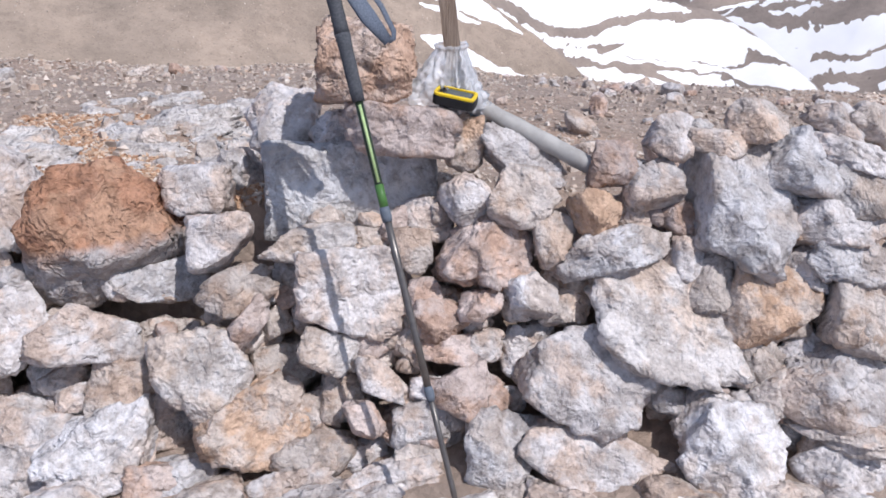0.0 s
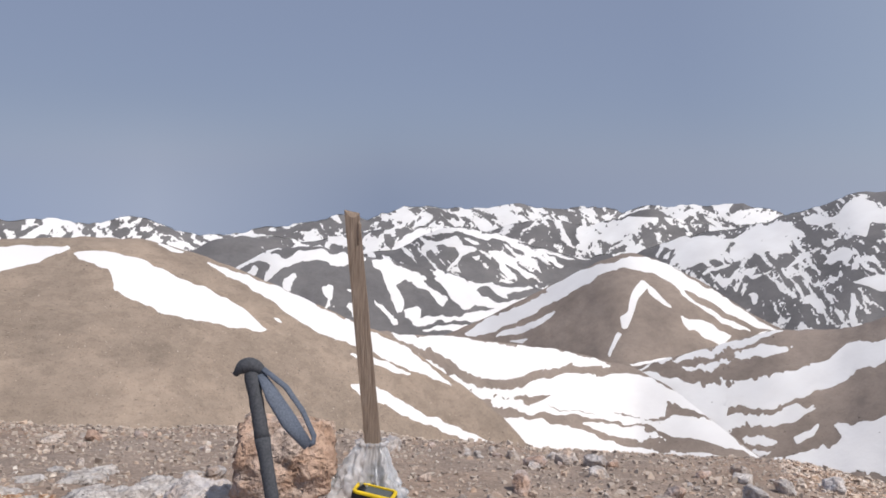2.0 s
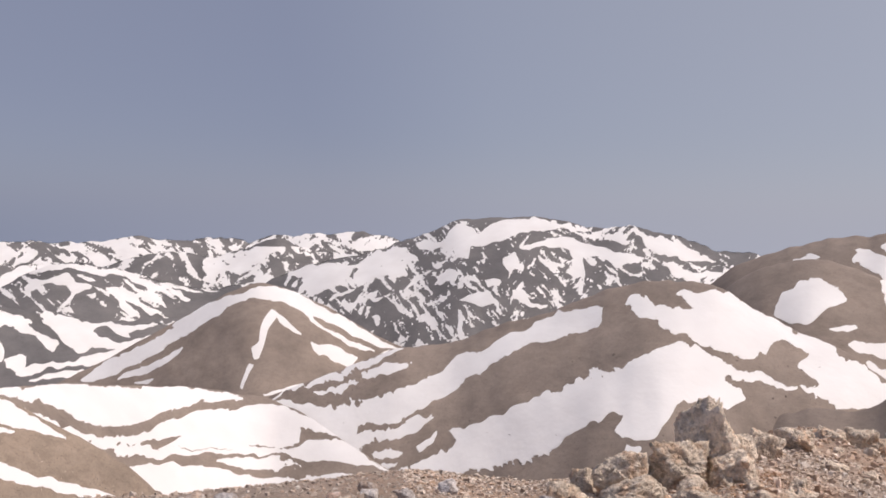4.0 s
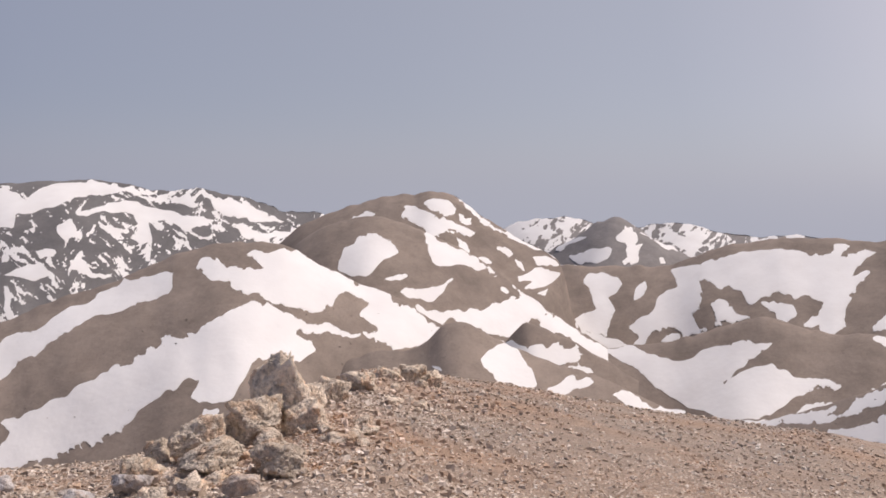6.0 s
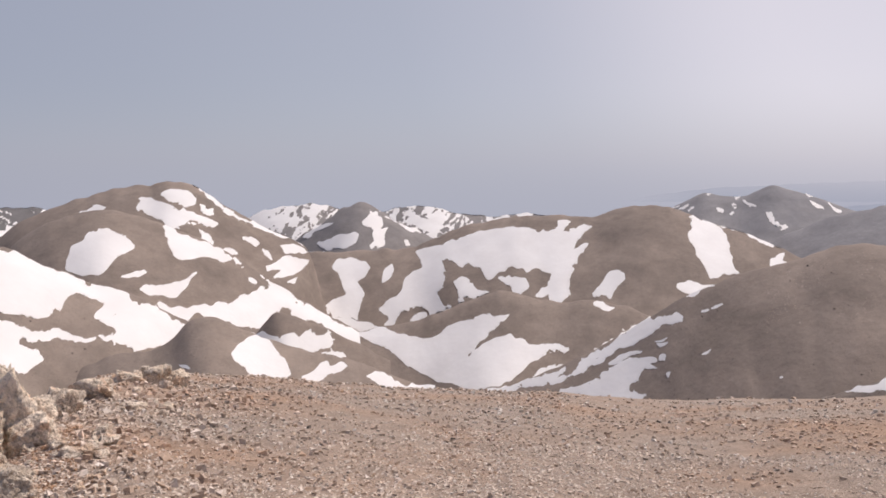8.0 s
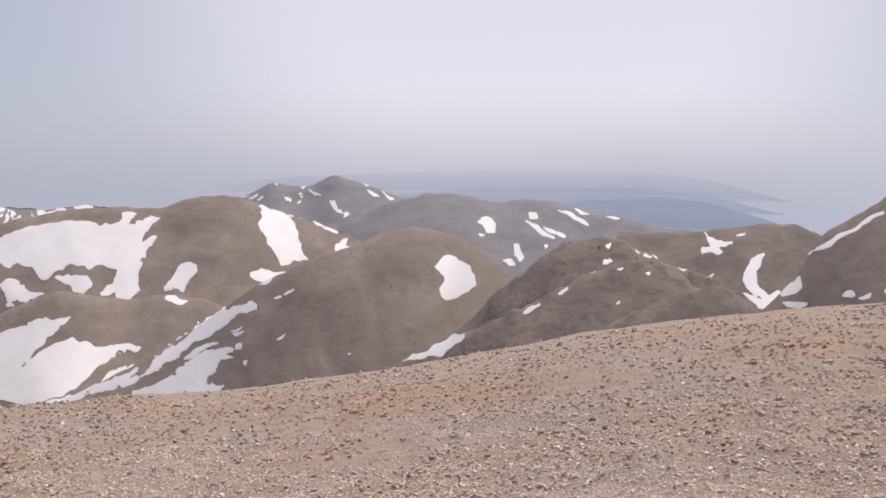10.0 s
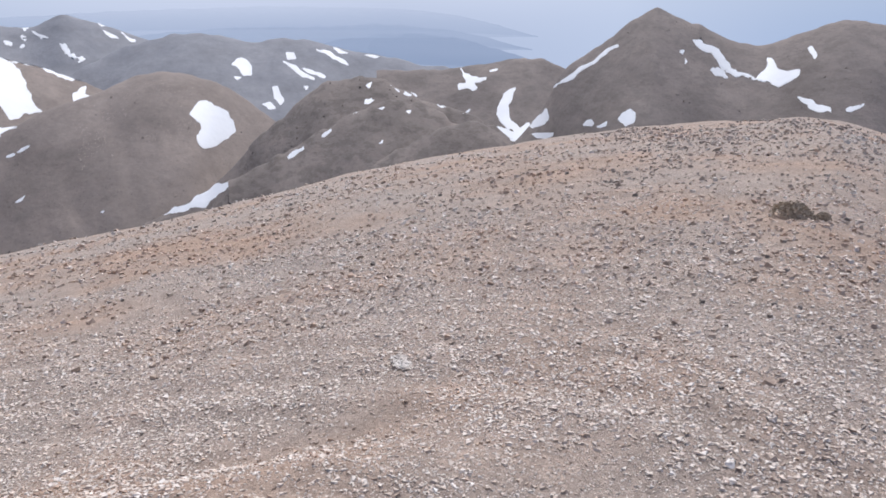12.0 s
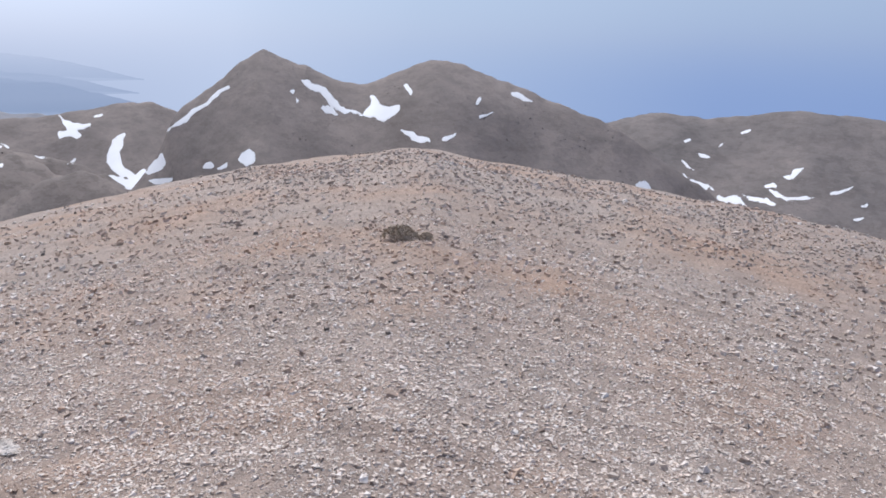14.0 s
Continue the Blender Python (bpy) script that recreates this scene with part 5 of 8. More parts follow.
snow_patch(near_dome, [(47.26, -177), (48.83, -193.3), (50.38, -208), (52.28, -220), (53.97, -232.2), (52.29, -225.7), (50.78, -220.2), (49.24, -211.2), (50.41, -224.8), (50.62, -236.2), (49.68, -241.4), (48.9, -236.8), (46.57, -233), (45.05, -261.9), (44.26, -265.4), (42.27, -267), (42.84, -249.8), (41.85, -253), (39.87, -276.4), (38.04, -294.9), (36.28, -310.5), (34.68, -323.4), (32.28, -337.2), (29.11, -355.2), (26.77, -355), (29.11, -336.9), (30.68, -323.8), (31.47, -312), (30.67, -306.6), (33.85, -284.5), (37.98, -246.1), (39.81, -224.9), (41.79, -213.8), (43.37, -201.6), (45.32, -185)])
snow_patch(near_dome, [(43.08, -272.3), (44.27, -271.2), (43.89, -281.4), (43.5, -284.4), (42.89, -277)])
snow_patch(near_dome, [(28.51, -320.5), (29.69, -313.6), (29.3, -324.3), (28.71, -327.8)])
snow_patch(near_dome, [(17.94, -304.6), (20.96, -306.1), (24.6, -306.8), (24.47, -328.2), (22.89, -349.9), (21.61, -355.7), (19.14, -338.6)])
shoulder_ridge = mountain("brown shoulder ridge with snowfields in its hollows", scree_mid, foot=-607, run=1.9, size=1200, soft=0.25, jag=0.4, folds=1.0, seed=214, crest=[(48.07, 1750, -190.8), (49.89, 1750, -142.8), (51.35, 1750, -115.8), (53.20, 1750, -96.6), (54.69, 1750, -91.1), (56.19, 1750, -100.8), (58.32, 1750, -123.9), (59.63, 1750, -142.9), (61.42, 1750, -168.8), (62.70, 1750, -193.8), (64.23, 1750, -228.2), (66.23, 1750, -273.0), (68.23, 1750, -313.7), (70.21, 1750, -348.8), (72.17, 1750, -385.7), (74.11, 1750, -422.9), (76.76, 1750, -463.8), (79.13, 1750, -492.2), (84.00, 1750, -536.9)])
snow_patch(shoulder_ridge, [(58.24, -124.4), (58.71, -129.6), (59.63, -142.9), (61.42, -169.3), (62.63, -193.6), (63.67, -217.5), (62.64, -204.9), (61.44, -193.0), (60.25, -188.4), (58.85, -177.8), (58.49, -158.0)])
snow_patch(shoulder_ridge, [(52.30, -183.9), (52.22, -165.1), (52.73, -147.0), (53.71, -127.1), (54.88, -121.7), (55.87, -137.3), (56.63, -156.2), (55.88, -164.5), (54.89, -171.7), (54.42, -188.8), (53.32, -186.0)])
snow_patch(shoulder_ridge, [(55.37, -198.7), (56.28, -194.9), (57.00, -192.3), (57.20, -197.2), (56.48, -201.8)])
snow_patch(shoulder_ridge, [(56.45, -216.1), (57.88, -215.7), (59.27, -216.3), (60.26, -213.8), (60.50, -212.9), (59.67, -226.8), (59.08, -233.4), (57.89, -231.1)])
snow_patch(shoulder_ridge, [(57.49, -239.8), (59.49, -253.7), (61.49, -263.8), (63.08, -264.0), (64.25, -251.3), (64.68, -248.3), (65.44, -256.8), (66.64, -285.2), (68.24, -318.5), (68.92, -335.8), (68.26, -332.6), (67.07, -318.9), (65.87, -295.8), (65.47, -293.5), (65.01, -303.9), (64.51, -315.6), (63.51, -304.8), (62.30, -291.0), (61.10, -278.1), (60.30, -269.9), (59.50, -275.1), (58.71, -276.7), (57.90, -266.2)])
snow_patch(shoulder_ridge, [(64.43, -233.7), (66.23, -272.4), (68.23, -311.9), (69.82, -343.9), (69.63, -344.7), (67.85, -315.4), (66.25, -281.9), (64.72, -244.6)])
snow_patch(shoulder_ridge, [(63.47, -310.9), (64.31, -319.0), (65.51, -333.6), (66.10, -328.3), (66.69, -331.5), (67.10, -344.2), (67.68, -342.0), (68.67, -351.3), (69.42, -363.2), (69.08, -370.1), (68.31, -372.1), (66.73, -360.8), (65.53, -351.0), (64.53, -333.1)])
snow_patch(shoulder_ridge, [(68.31, -370.7), (69.09, -375.6), (70.07, -387.2), (70.51, -396.1), (69.50, -387.6), (68.51, -378.1)])
snow_patch(shoulder_ridge, [(67.99, -308.5), (69.92, -346.4), (71.53, -375.5), (73.14, -401.7), (74.75, -430.2), (76.76, -466.2), (76.16, -467.2), (74.36, -439.3), (72.75, -415.8), (70.73, -384.7), (68.72, -343.1)])
snow_patch(shoulder_ridge, [(69.51, -355.3), (71.27, -383.2), (72.61, -405.8), (73.68, -422.2), (74.74, -441.5), (75.54, -453.6), (76.58, -472.1), (77.59, -478.9), (78.61, -489.6), (79.87, -494.1), (81.99, -511.8), (81.64, -508.0), (80.42, -497.4), (79.69, -492.7), (79.33, -491.9), (78.82, -490.4), (78.95, -490.6), (79.7, -492.8), (80.19, -494.6), (80.94, -502.9), (81.92, -510.8), (82.43, -514.6), (83.18, -514.2), (84.16, -513.5), (85.36, -512.7), (85.96, -513.6), (84.9, -513.7), (84.2, -513.5), (83.25, -514.6), (82.53, -514.5), (81.55, -507.6), (80.56, -500.1), (79.29, -492.9), (78.25, -488.3), (76.94, -478.9), (75.88, -461.9), (74.8, -443.4), (73.72, -422.8), (72.37, -401.8), (71.02, -378.6), (70.33, -368.1)])
snow_patch(shoulder_ridge, [(63.68, -234.1), (64.77, -251.8), (66.39, -283.5), (68.02, -322.3), (69.65, -356.7), (71.01, -378.6), (72.92, -410.7), (74.53, -438.7), (76.67, -473.9), (78.25, -486.9), (76.41, -471.8), (74.54, -444.6), (72.66, -413.4), (70.75, -379.0), (69.93, -359.8), (68.03, -322.4), (66.4, -286.7), (64.77, -260.2), (63.69, -243.5)])
snow_patch(shoulder_ridge, [(64.94, -336.7), (65.89, -329.4), (66.43, -345.1), (67.52, -361.8), (68.32, -351.0), (69.27, -363.1), (69.55, -373.0), (68.88, -378.1), (69.69, -387.6), (70.65, -403.3), (69.7, -395.6), (68.34, -380.5), (67.26, -370.9), (65.9, -360.3)])
snow_patch(shoulder_ridge, [(67.29, -409.2), (68.09, -402.3), (69.03, -399.8), (69.58, -410.6), (70.39, -417.8), (70, -423.4), (69.18, -418.6), (68.38, -418.6)])
snow_patch(shoulder_ridge, [(71.63, -442.8), (72.68, -437.9), (73.35, -438.6), (74.03, -453.4), (75.63, -473.2), (76.56, -483.7), (75.12, -479.4), (72.98, -463.1), (72.04, -452.7)])
far_hump = mountain("small brown knoll among snowfields", scree_mid, foot=-420, run=1.4, size=700, soft=0.3, jag=0.4, folds=0.8, seed=303, crest=[
    (63.51, 1300, -280.2), (64.31, 1300, -261.9), (64.91, 1300, -245.4), (65.71, 1300, -233.5), (67.11, 1300, -246.4), (68.72, 1300, -262.8), (70.33, 1300, -281.8), (71.95, 1300, -301.5), (73.56, 1300, -324.6)])
snow_patch(far_hump, [(63.47, -278.0), (64.31, -264.5), (65.51, -265.0), (66.10, -257.3), (66.69, -258.5), (67.10, -268.4), (67.68, -264.9), (68.67, -271.2), (69.42, -280.1), (69.08, -286.8), (68.31, -289.6), (66.73, -282.9), (65.53, -279.5), (64.53, -274.6)])
snow_patch(far_hump, [(68.31, -288.5), (69.09, -291.3), (70.07, -298.3), (70.51, -304.5), (69.50, -300.4), (68.51, -294.8)])
near_hump = mountain("low brown knolls below the broad dome", scree_mid, foot=-420, run=2.3, size=700, soft=0.3, jag=0.4, folds=0.8, seed=314, crest=[
    (50.35, 1100, -288.1), (52.99, 1100, -252.0), (54.90, 1100, -241.6), (57.59, 1100, -239.8), (58.61, 1100, -228.8), (59.57, 1100, -205.4), (60.75, 1100, -198.1), (62.33, 1100, -210.9), (64.31, 1100, -230.8), (66.32, 1100, -245.1), (68.74, 1100, -260.5), (70.75, 1100, -267.9), (72.77, 1100, -284.4), (75.19, 1100, -306.4)])
snow_patch(near_hump, [(62.26, -233.4), (62.93, -226.3), (63.52, -226.2), (64.52, -232.2), (64.93, -237.9), (65.95, -253.7), (66.41, -265.5), (65.78, -268.2), (64.57, -260.4), (63.57, -254.4), (62.75, -241.5)])
snow_patch(near_hump, [(67.10, -273.6), (67.75, -266.3), (68.52, -263.7), (69.90, -268.5), (70.42, -272.7), (69.53, -276.7), (68.16, -277.0)])
snow_patch(near_hump, [(71.56, -283.4), (72.43, -281.6), (73.39, -290.0), (74.16, -297.0), (76.06, -306.4), (76.49, -308.1), (75.33, -307.8), (73.81, -300.3), (72.65, -292.1)])
snow_patch(near_hump, [(58.94, -243.8), (59.46, -241.6), (59.74, -243.9), (59.22, -244.7)])
round_dome = mountain("smooth rounded brown dome with one snow patch", scree_mid, foot=-420, run=1.9, size=1000, soft=0.35, jag=0.3, folds=1.0, seed=225, crest=[
    (78.41, 1100, -326.2), (81.48, 1100, -310.5), (85.4, 1100, -278.4), (88.59, 1100, -244.4), (90.99, 1100, -213.3), (93.38, 1100, -181.9),
    (96.96, 1100, -146.2), (100.89, 1100, -121.6), (102.83, 1100, -105.4), (104.37, 1100, -100.9), (106.29, 1100, -103.6), (108.59, 1100, -120.8),
    (110.51, 1100, -148.9), (112.78, 1100, -183.5)])
snow_patch(round_dome, [(79.81, -319.1), (81.31, -310.5), (83.29, -297.3), (83.76, -292.3), (84.71, -282.9), (85.9, -273.2), (85.68, -278.5), (84.98, -286.4), (86.39, -274.7), (87.07, -263.9), (87.97, -253.3), (88.63, -244.6), (89.51, -233.4), (90.59, -220.6), (89.94, -227.7), (89.29, -235), (90.36, -221.5), (91.43, -207.8), (93.62, -191.1), (93.65, -197.3), (92.1, -208.6), (91.29, -226), (90.44, -237.1), (89.34, -246.4), (88.46, -257.6), (87.11, -274.1), (85.72, -287.1), (83.8, -299.6), (81.84, -311.3)])
snow_patch(round_dome, [(83.09, -309.1), (85.75, -294.4), (86.92, -285.5), (88.07, -276.4), (88.72, -265.3), (89.83, -254.7), (91.57, -240.1), (92.02, -240.2), (91.61, -248.7), (92.06, -248.7), (91.2, -256.9), (90.79, -265), (89.94, -276.7), (91.05, -271.4), (91.46, -271.5), (90.86, -277.8), (88.14, -291.9), (85.77, -299.4)])
snow_patch(round_dome, [(88.7, -260.9), (90.02, -245.9), (91.12, -238.3), (90.27, -249.3), (89.38, -257.2)])
snow_patch(round_dome, [(92.11, -236.6), (92.65, -232.4), (92.57, -239.4), (92.13, -240.9)])
snow_patch(round_dome, [(91.96, -226.8), (92.91, -219.4), (92.19, -229.3)])
snow_patch(round_dome, [(92.62, -249.2), (93.04, -244.9), (92.85, -251.7)])
snow_patch(round_dome, [(93.43, -180.7), (93.93, -175.5), (94.82, -167), (95.76, -158.7), (94.9, -166.2), (94.5, -173), (93.83, -176.5), (93.43, -180.7)])
snow_patch(round_dome, [(106.06, -138.1), (106.65, -132), (107.36, -132), (108.24, -140.3), (108.91, -150.7), (108.95, -160.7), (108.41, -165.8), (107.61, -169.9), (106.82, -171.8), (106.4, -168), (106.33, -159.6), (106.76, -155.5), (106.69, -146.8)])
snow_patch(round_dome, [(94.83, -187.1), (95.79, -176.9), (96.7, -169.2), (96.01, -178.2), (95.29, -184.6)])
snow_patch(round_dome, [(91.81, -226.5), (92.78, -216.1), (92.36, -222.4)])
snow_patch(round_dome, [(94.94, -221), (95.68, -213.6), (95.34, -219.3)])
snow_patch(round_dome, [(99.83, -220.7), (100.18, -219), (99.99, -221.3)])
dark_ridge = mountain("dark rocky ridge with scattered snow strips", scree_dark, foot=-300, run=1.8, size=800, soft=0.35, jag=0.8, folds=1.0, seed=236, crest=[(97.50, 800, -255.0), (100.80, 800, -229.0), (104.40, 800, -202.0), (107.20, 800, -182.0), (109.20, 800, -158.0), (110.48, 800, -134.0), (111.86, 800, -119.0), (113.28, 800, -101.8), (114.35, 800, -89.6), (115.21, 800, -83.1), (116.40, 800, -80.2), (117.93, 800, -77.8), (119.10, 800, -82.3), (120.45, 800, -91.0), (122.18, 800, -101.6), (124.33, 800, -111.5), (126.53, 800, -122.5), (128.00, 800, -138.3)])
snow_patch(dark_ridge, [(103.84, -209), (105.44, -196.2), (107.06, -181.6), (109.2, -167.4), (108.38, -176.4), (107.02, -189), (106.73, -194.8), (105.41, -201.2)])
snow_patch(dark_ridge, [(110.24, -156.3), (110.51, -153.7), (110.42, -157.5)])
snow_patch(dark_ridge, [(117.71, -98.9), (117.95, -94.2), (118.25, -92.6), (118.40, -95.2), (118.10, -97.6), (117.84, -98.9)])
snow_patch(dark_ridge, [(119.49, -86.4), (119.94, -87.7), (120.31, -90.1), (120.53, -91.5), (121.27, -96.0), (120.78, -94.5), (119.93, -88.2)])
snow_patch(dark_ridge, [(117.90, -83.9), (118.16, -82.7), (118.10, -85.8)])
snow_patch(dark_ridge, [(122.70, -104.5), (123.40, -107.2), (123.24, -107.0)])
snow_patch(dark_ridge, [(124.51, -113.3), (125.01, -114.9), (124.88, -114.3)])
ridge_spur = mountain("rocky spur of the dark ridge", scree_dark, foot=-300, run=1.7, size=600, soft=0.3, jag=0.8, folds=1.0, seed=281, crest=[(108.23, 720, -159.9), (110.89, 720, -143.0), (112.18, 720, -135.3), (113.63, 720, -126.2), (115.39, 720, -113.8), (117.20, 720, -99.3), (118.62, 720, -93.6), (120.39, 720, -91.1), (121.80, 720, -94.0), (123.21, 720, -103.1), (124.63, 720, -115.8)])
snow_patch(ridge_spur, [(112.24, -136.5), (112.90, -132.0), (113.56, -128.3), (113.61, -129.6), (113.01, -133.8), (112.38, -138.1)])
snow_patch(ridge_spur, [(114.66, -121.1), (115.44, -114.2), (115.46, -115.9), (114.79, -121.1)])
snow_patch(ridge_spur, [(116.93, -102.1), (117.30, -99.2), (117.31, -100.1)])
snow_patch(ridge_spur, [(118.73, -96.1), (119.23, -94.8), (119.07, -97.0)])
snow_patch(ridge_spur, [(120.68, -97.9), (121.01, -97.4), (120.88, -99.7)])
snow_patch(ridge_spur, [(118.66, -117.9), (119.03, -115.2), (118.98, -117.3)])
mountain("low stony spur beyond the brow", scree_dark, foot=-260, run=1.7, size=500, soft=0.3, jag=0.7, folds=0.8, seed=292, crest=[(116.03, 640, -144.8), (119.37, 640, -123.8), (120.87, 640, -115.3), (122.21, 640, -106.1), (123.53, 640, -98.9), (124.85, 640, -96.3), (126.23, 640, -98.5), (127.08, 640, -103.5), (128.00, 640, -111.2), (129.12, 640, -121.7)])
valley_floor = mountain("snow-filled valley slope", scree_mid, foot=-420, run=2.2, size=900, soft=0.35, jag=0.3, folds=0.6, seed=247, crest=[
    (-5.44, 850, -151.4), (-2.25, 852, -161), (1.14, 895, -181.9), (5.82, 1019, -211.4), (9.82, 1139, -243.6), (13.75, 1231, -271.1),
    (16.84, 1260, -291.4), (18.36, 1260, -298.4), (20.64, 1209, -310.3), (22.92, 1143, -327.6), (25.87, 1075, -344.4), (28.73, 1017, -358.5)])
snow_patch(valley_floor, [(0.57, -178.6), (3.8, -197.5), (5.82, -211), (9.82, -243.7), (13.75, -271.8), (16.84, -290.9), (13.8, -283.2), (12.24, -276.1), (9.9, -271.1), (8.31, -260.6), (6.28, -239.7), (5.05, -221.6), (3.01, -199.2)])
snow_patch(valley_floor, [(0.58, -182), (2.61, -200.8), (4.66, -227.6), (6.71, -252.5), (9.14, -276), (10.73, -285.7), (10.35, -290.8), (7.94, -271.1), (5.9, -248.4), (3.44, -217), (0.99, -193.2)])
snow_patch(valley_floor, [(9.94, -284.5), (11.49, -282.5), (13.04, -286.8), (15.75, -298.6), (17.25, -298.7), (19.49, -305.4), (21.32, -314.9), (24.16, -334.6), (26.49, -348.1), (30.17, -358.9), (32.27, -359), (32.43, -358.7), (30.31, -358.7), (28.86, -358), (27.62, -352.6), (24.99, -339.5), (22.88, -326.3), (20.52, -322.2), (20.33, -335.3), (19.32, -342.7), (15.89, -334.8), (13.16, -318.8), (10.77, -298.6), (12.41, -304.4), (11.94, -299.9)])
snow_patch(valley_floor, [(6.31, -252.8), (8.35, -274.3), (10.37, -294.6), (13.16, -320.3), (15.9, -335.3), (19.33, -344.6), (21.13, -332.3), (22.92, -326.9), (25.7, -344.4), (28, -354.9), (29.75, -358.8), (28.37, -356.8), (25.76, -344.7), (22.68, -344.4), (20.49, -350.1), (19.72, -347.2), (17.08, -346.4), (13.96, -327.6), (10.8, -306.7), (7.96, -276.4)])
snow_patch(valley_floor, [(8, -289.2), (10.01, -303.8), (12.41, -324.9), (14.8, -345.7), (17.16, -364.8), (19.82, -366.2), (23.46, -352.5), (27.22, -350.5), (26.6, -348.3), (23.51, -360.4), (19.91, -380.6), (17.23, -378.6), (15.64, -365.2), (14.08, -359), (11.7, -342.2), (10.07, -323.4), (8.83, -302.8)])
snow_patch(valley_floor, [(14.37, -335.5), (17.08, -347.9), (19.74, -350.4), (20.32, -354.4), (17.9, -360.9), (15.96, -351.3)])
snow_patch(valley_floor, [(25.14, -340.9), (26.8, -348.7), (27.69, -353), (26.18, -346.5)])
brown_hill = mountain("smooth tan hillside with long snow patches", scree_near, foot=-120, run=2.2, size=320, soft=0.35, jag=0.25, folds=0.6, seed=258, crest=[
    (-33.07, 260, -13.9), (-29.15, 260, -16.5), (-27.37, 260, -18), (-24.25, 260, -20.5), (-19.19, 260, -20.5), (-15.64, 260, -21.3),
    (-12.71, 260, -25), (-9.32, 260, -31.4), (-6.22, 260, -37.9), (-2.25, 260, -46.6), (1.14, 260, -53), (4.25, 260, -62.8),
    (6.72, 260, -70.4), (9.21, 260, -79.4), (11.3, 260, -90), (13.41, 260, -100.8)])
snow_patch(brown_hill, [(-29.3, -23), (-27.46, -22.2), (-24.28, -22), (-21.96, -22), (-20.19, -22.1), (-20, -22.8), (-20.8, -23.8), (-22.02, -25.3), (-23.38, -26.6), (-25.03, -26.9), (-26.61, -26.3), (-28.75, -25.1)])
snow_patch(brown_hill, [(-19.87, -23.7), (-18.54, -23.5), (-16.94, -24.1), (-15.69, -25.8), (-14.42, -28.2), (-13.51, -30.3), (-11.27, -34.2), (-9.37, -38.8), (-8.41, -42), (-7.56, -44.7), (-9.4, -43), (-11.33, -40.6), (-13.22, -38.1), (-15.07, -35.9), (-16.52, -33.6), (-17.57, -31.1), (-17.61, -28.8), (-17.88, -27.3), (-18.85, -26), (-19.61, -24.9)])
snow_patch(brown_hill, [(-11.79, -27.7), (-10.09, -30.3), (-7.78, -34.8), (-5.43, -39.7), (-2.25, -46.7), (1.14, -53.4), (3.84, -61.7), (5.49, -67.3), (3.86, -63.5), (1.16, -57.5), (-1.44, -52.1), (-3.86, -48), (-6.24, -42.1), (-7.79, -37.6), (-8.95, -34.4), (-10.47, -30.9)])
snow_patch(brown_hill, [(-1.92, -58.3), (-1.03, -59.3), (1.19, -64), (3.91, -71), (6.8, -77.9), (9.2, -84.5), (7.65, -81.6), (4.34, -73.5), (1.2, -66.3), (-1.02, -61.9)])
snow_patch(brown_hill, [(-2.05, -52.9), (0.18, -56.1), (2.63, -61.4), (1.17, -59.3), (-0.63, -56)])
snow_patch(brown_hill, [(-14.84, -22.5), (-13.07, -24.8), (-13.27, -24.9), (-14.01, -24.3)])
snow_patch(brown_hill, [(-26.78, -19.3), (-26.39, -19.7), (-26, -19.5), (-26.38, -19.1)])
snow_patch(brown_hill, [(-7.23, -42.3), (-6.99, -43.2), (-6.64, -43.7), (-6.88, -42.8)])
snow_streaks(far_range, -29, 28, -140, -420, 0.52, 1.3, 301, 0.42, 1.5)
snow_streaks(far_spur, -9, 26, -200, -480, 0.53, -1.2, 306, 0.5, 1.1)
snow_streaks(far_ridge, 62, 85, -200, -400, 0.58, 1.0, 302, 0.5, 1.2)
snow_streaks(mid_back, -6, 20, -230, -560, 0.34, 1.6, 303, 0.5, 0.9)
snow_streaks(snowy_mountain, 18, 54, -60, -430, 0.34, 1.3, 304, 0.26, 1.0)


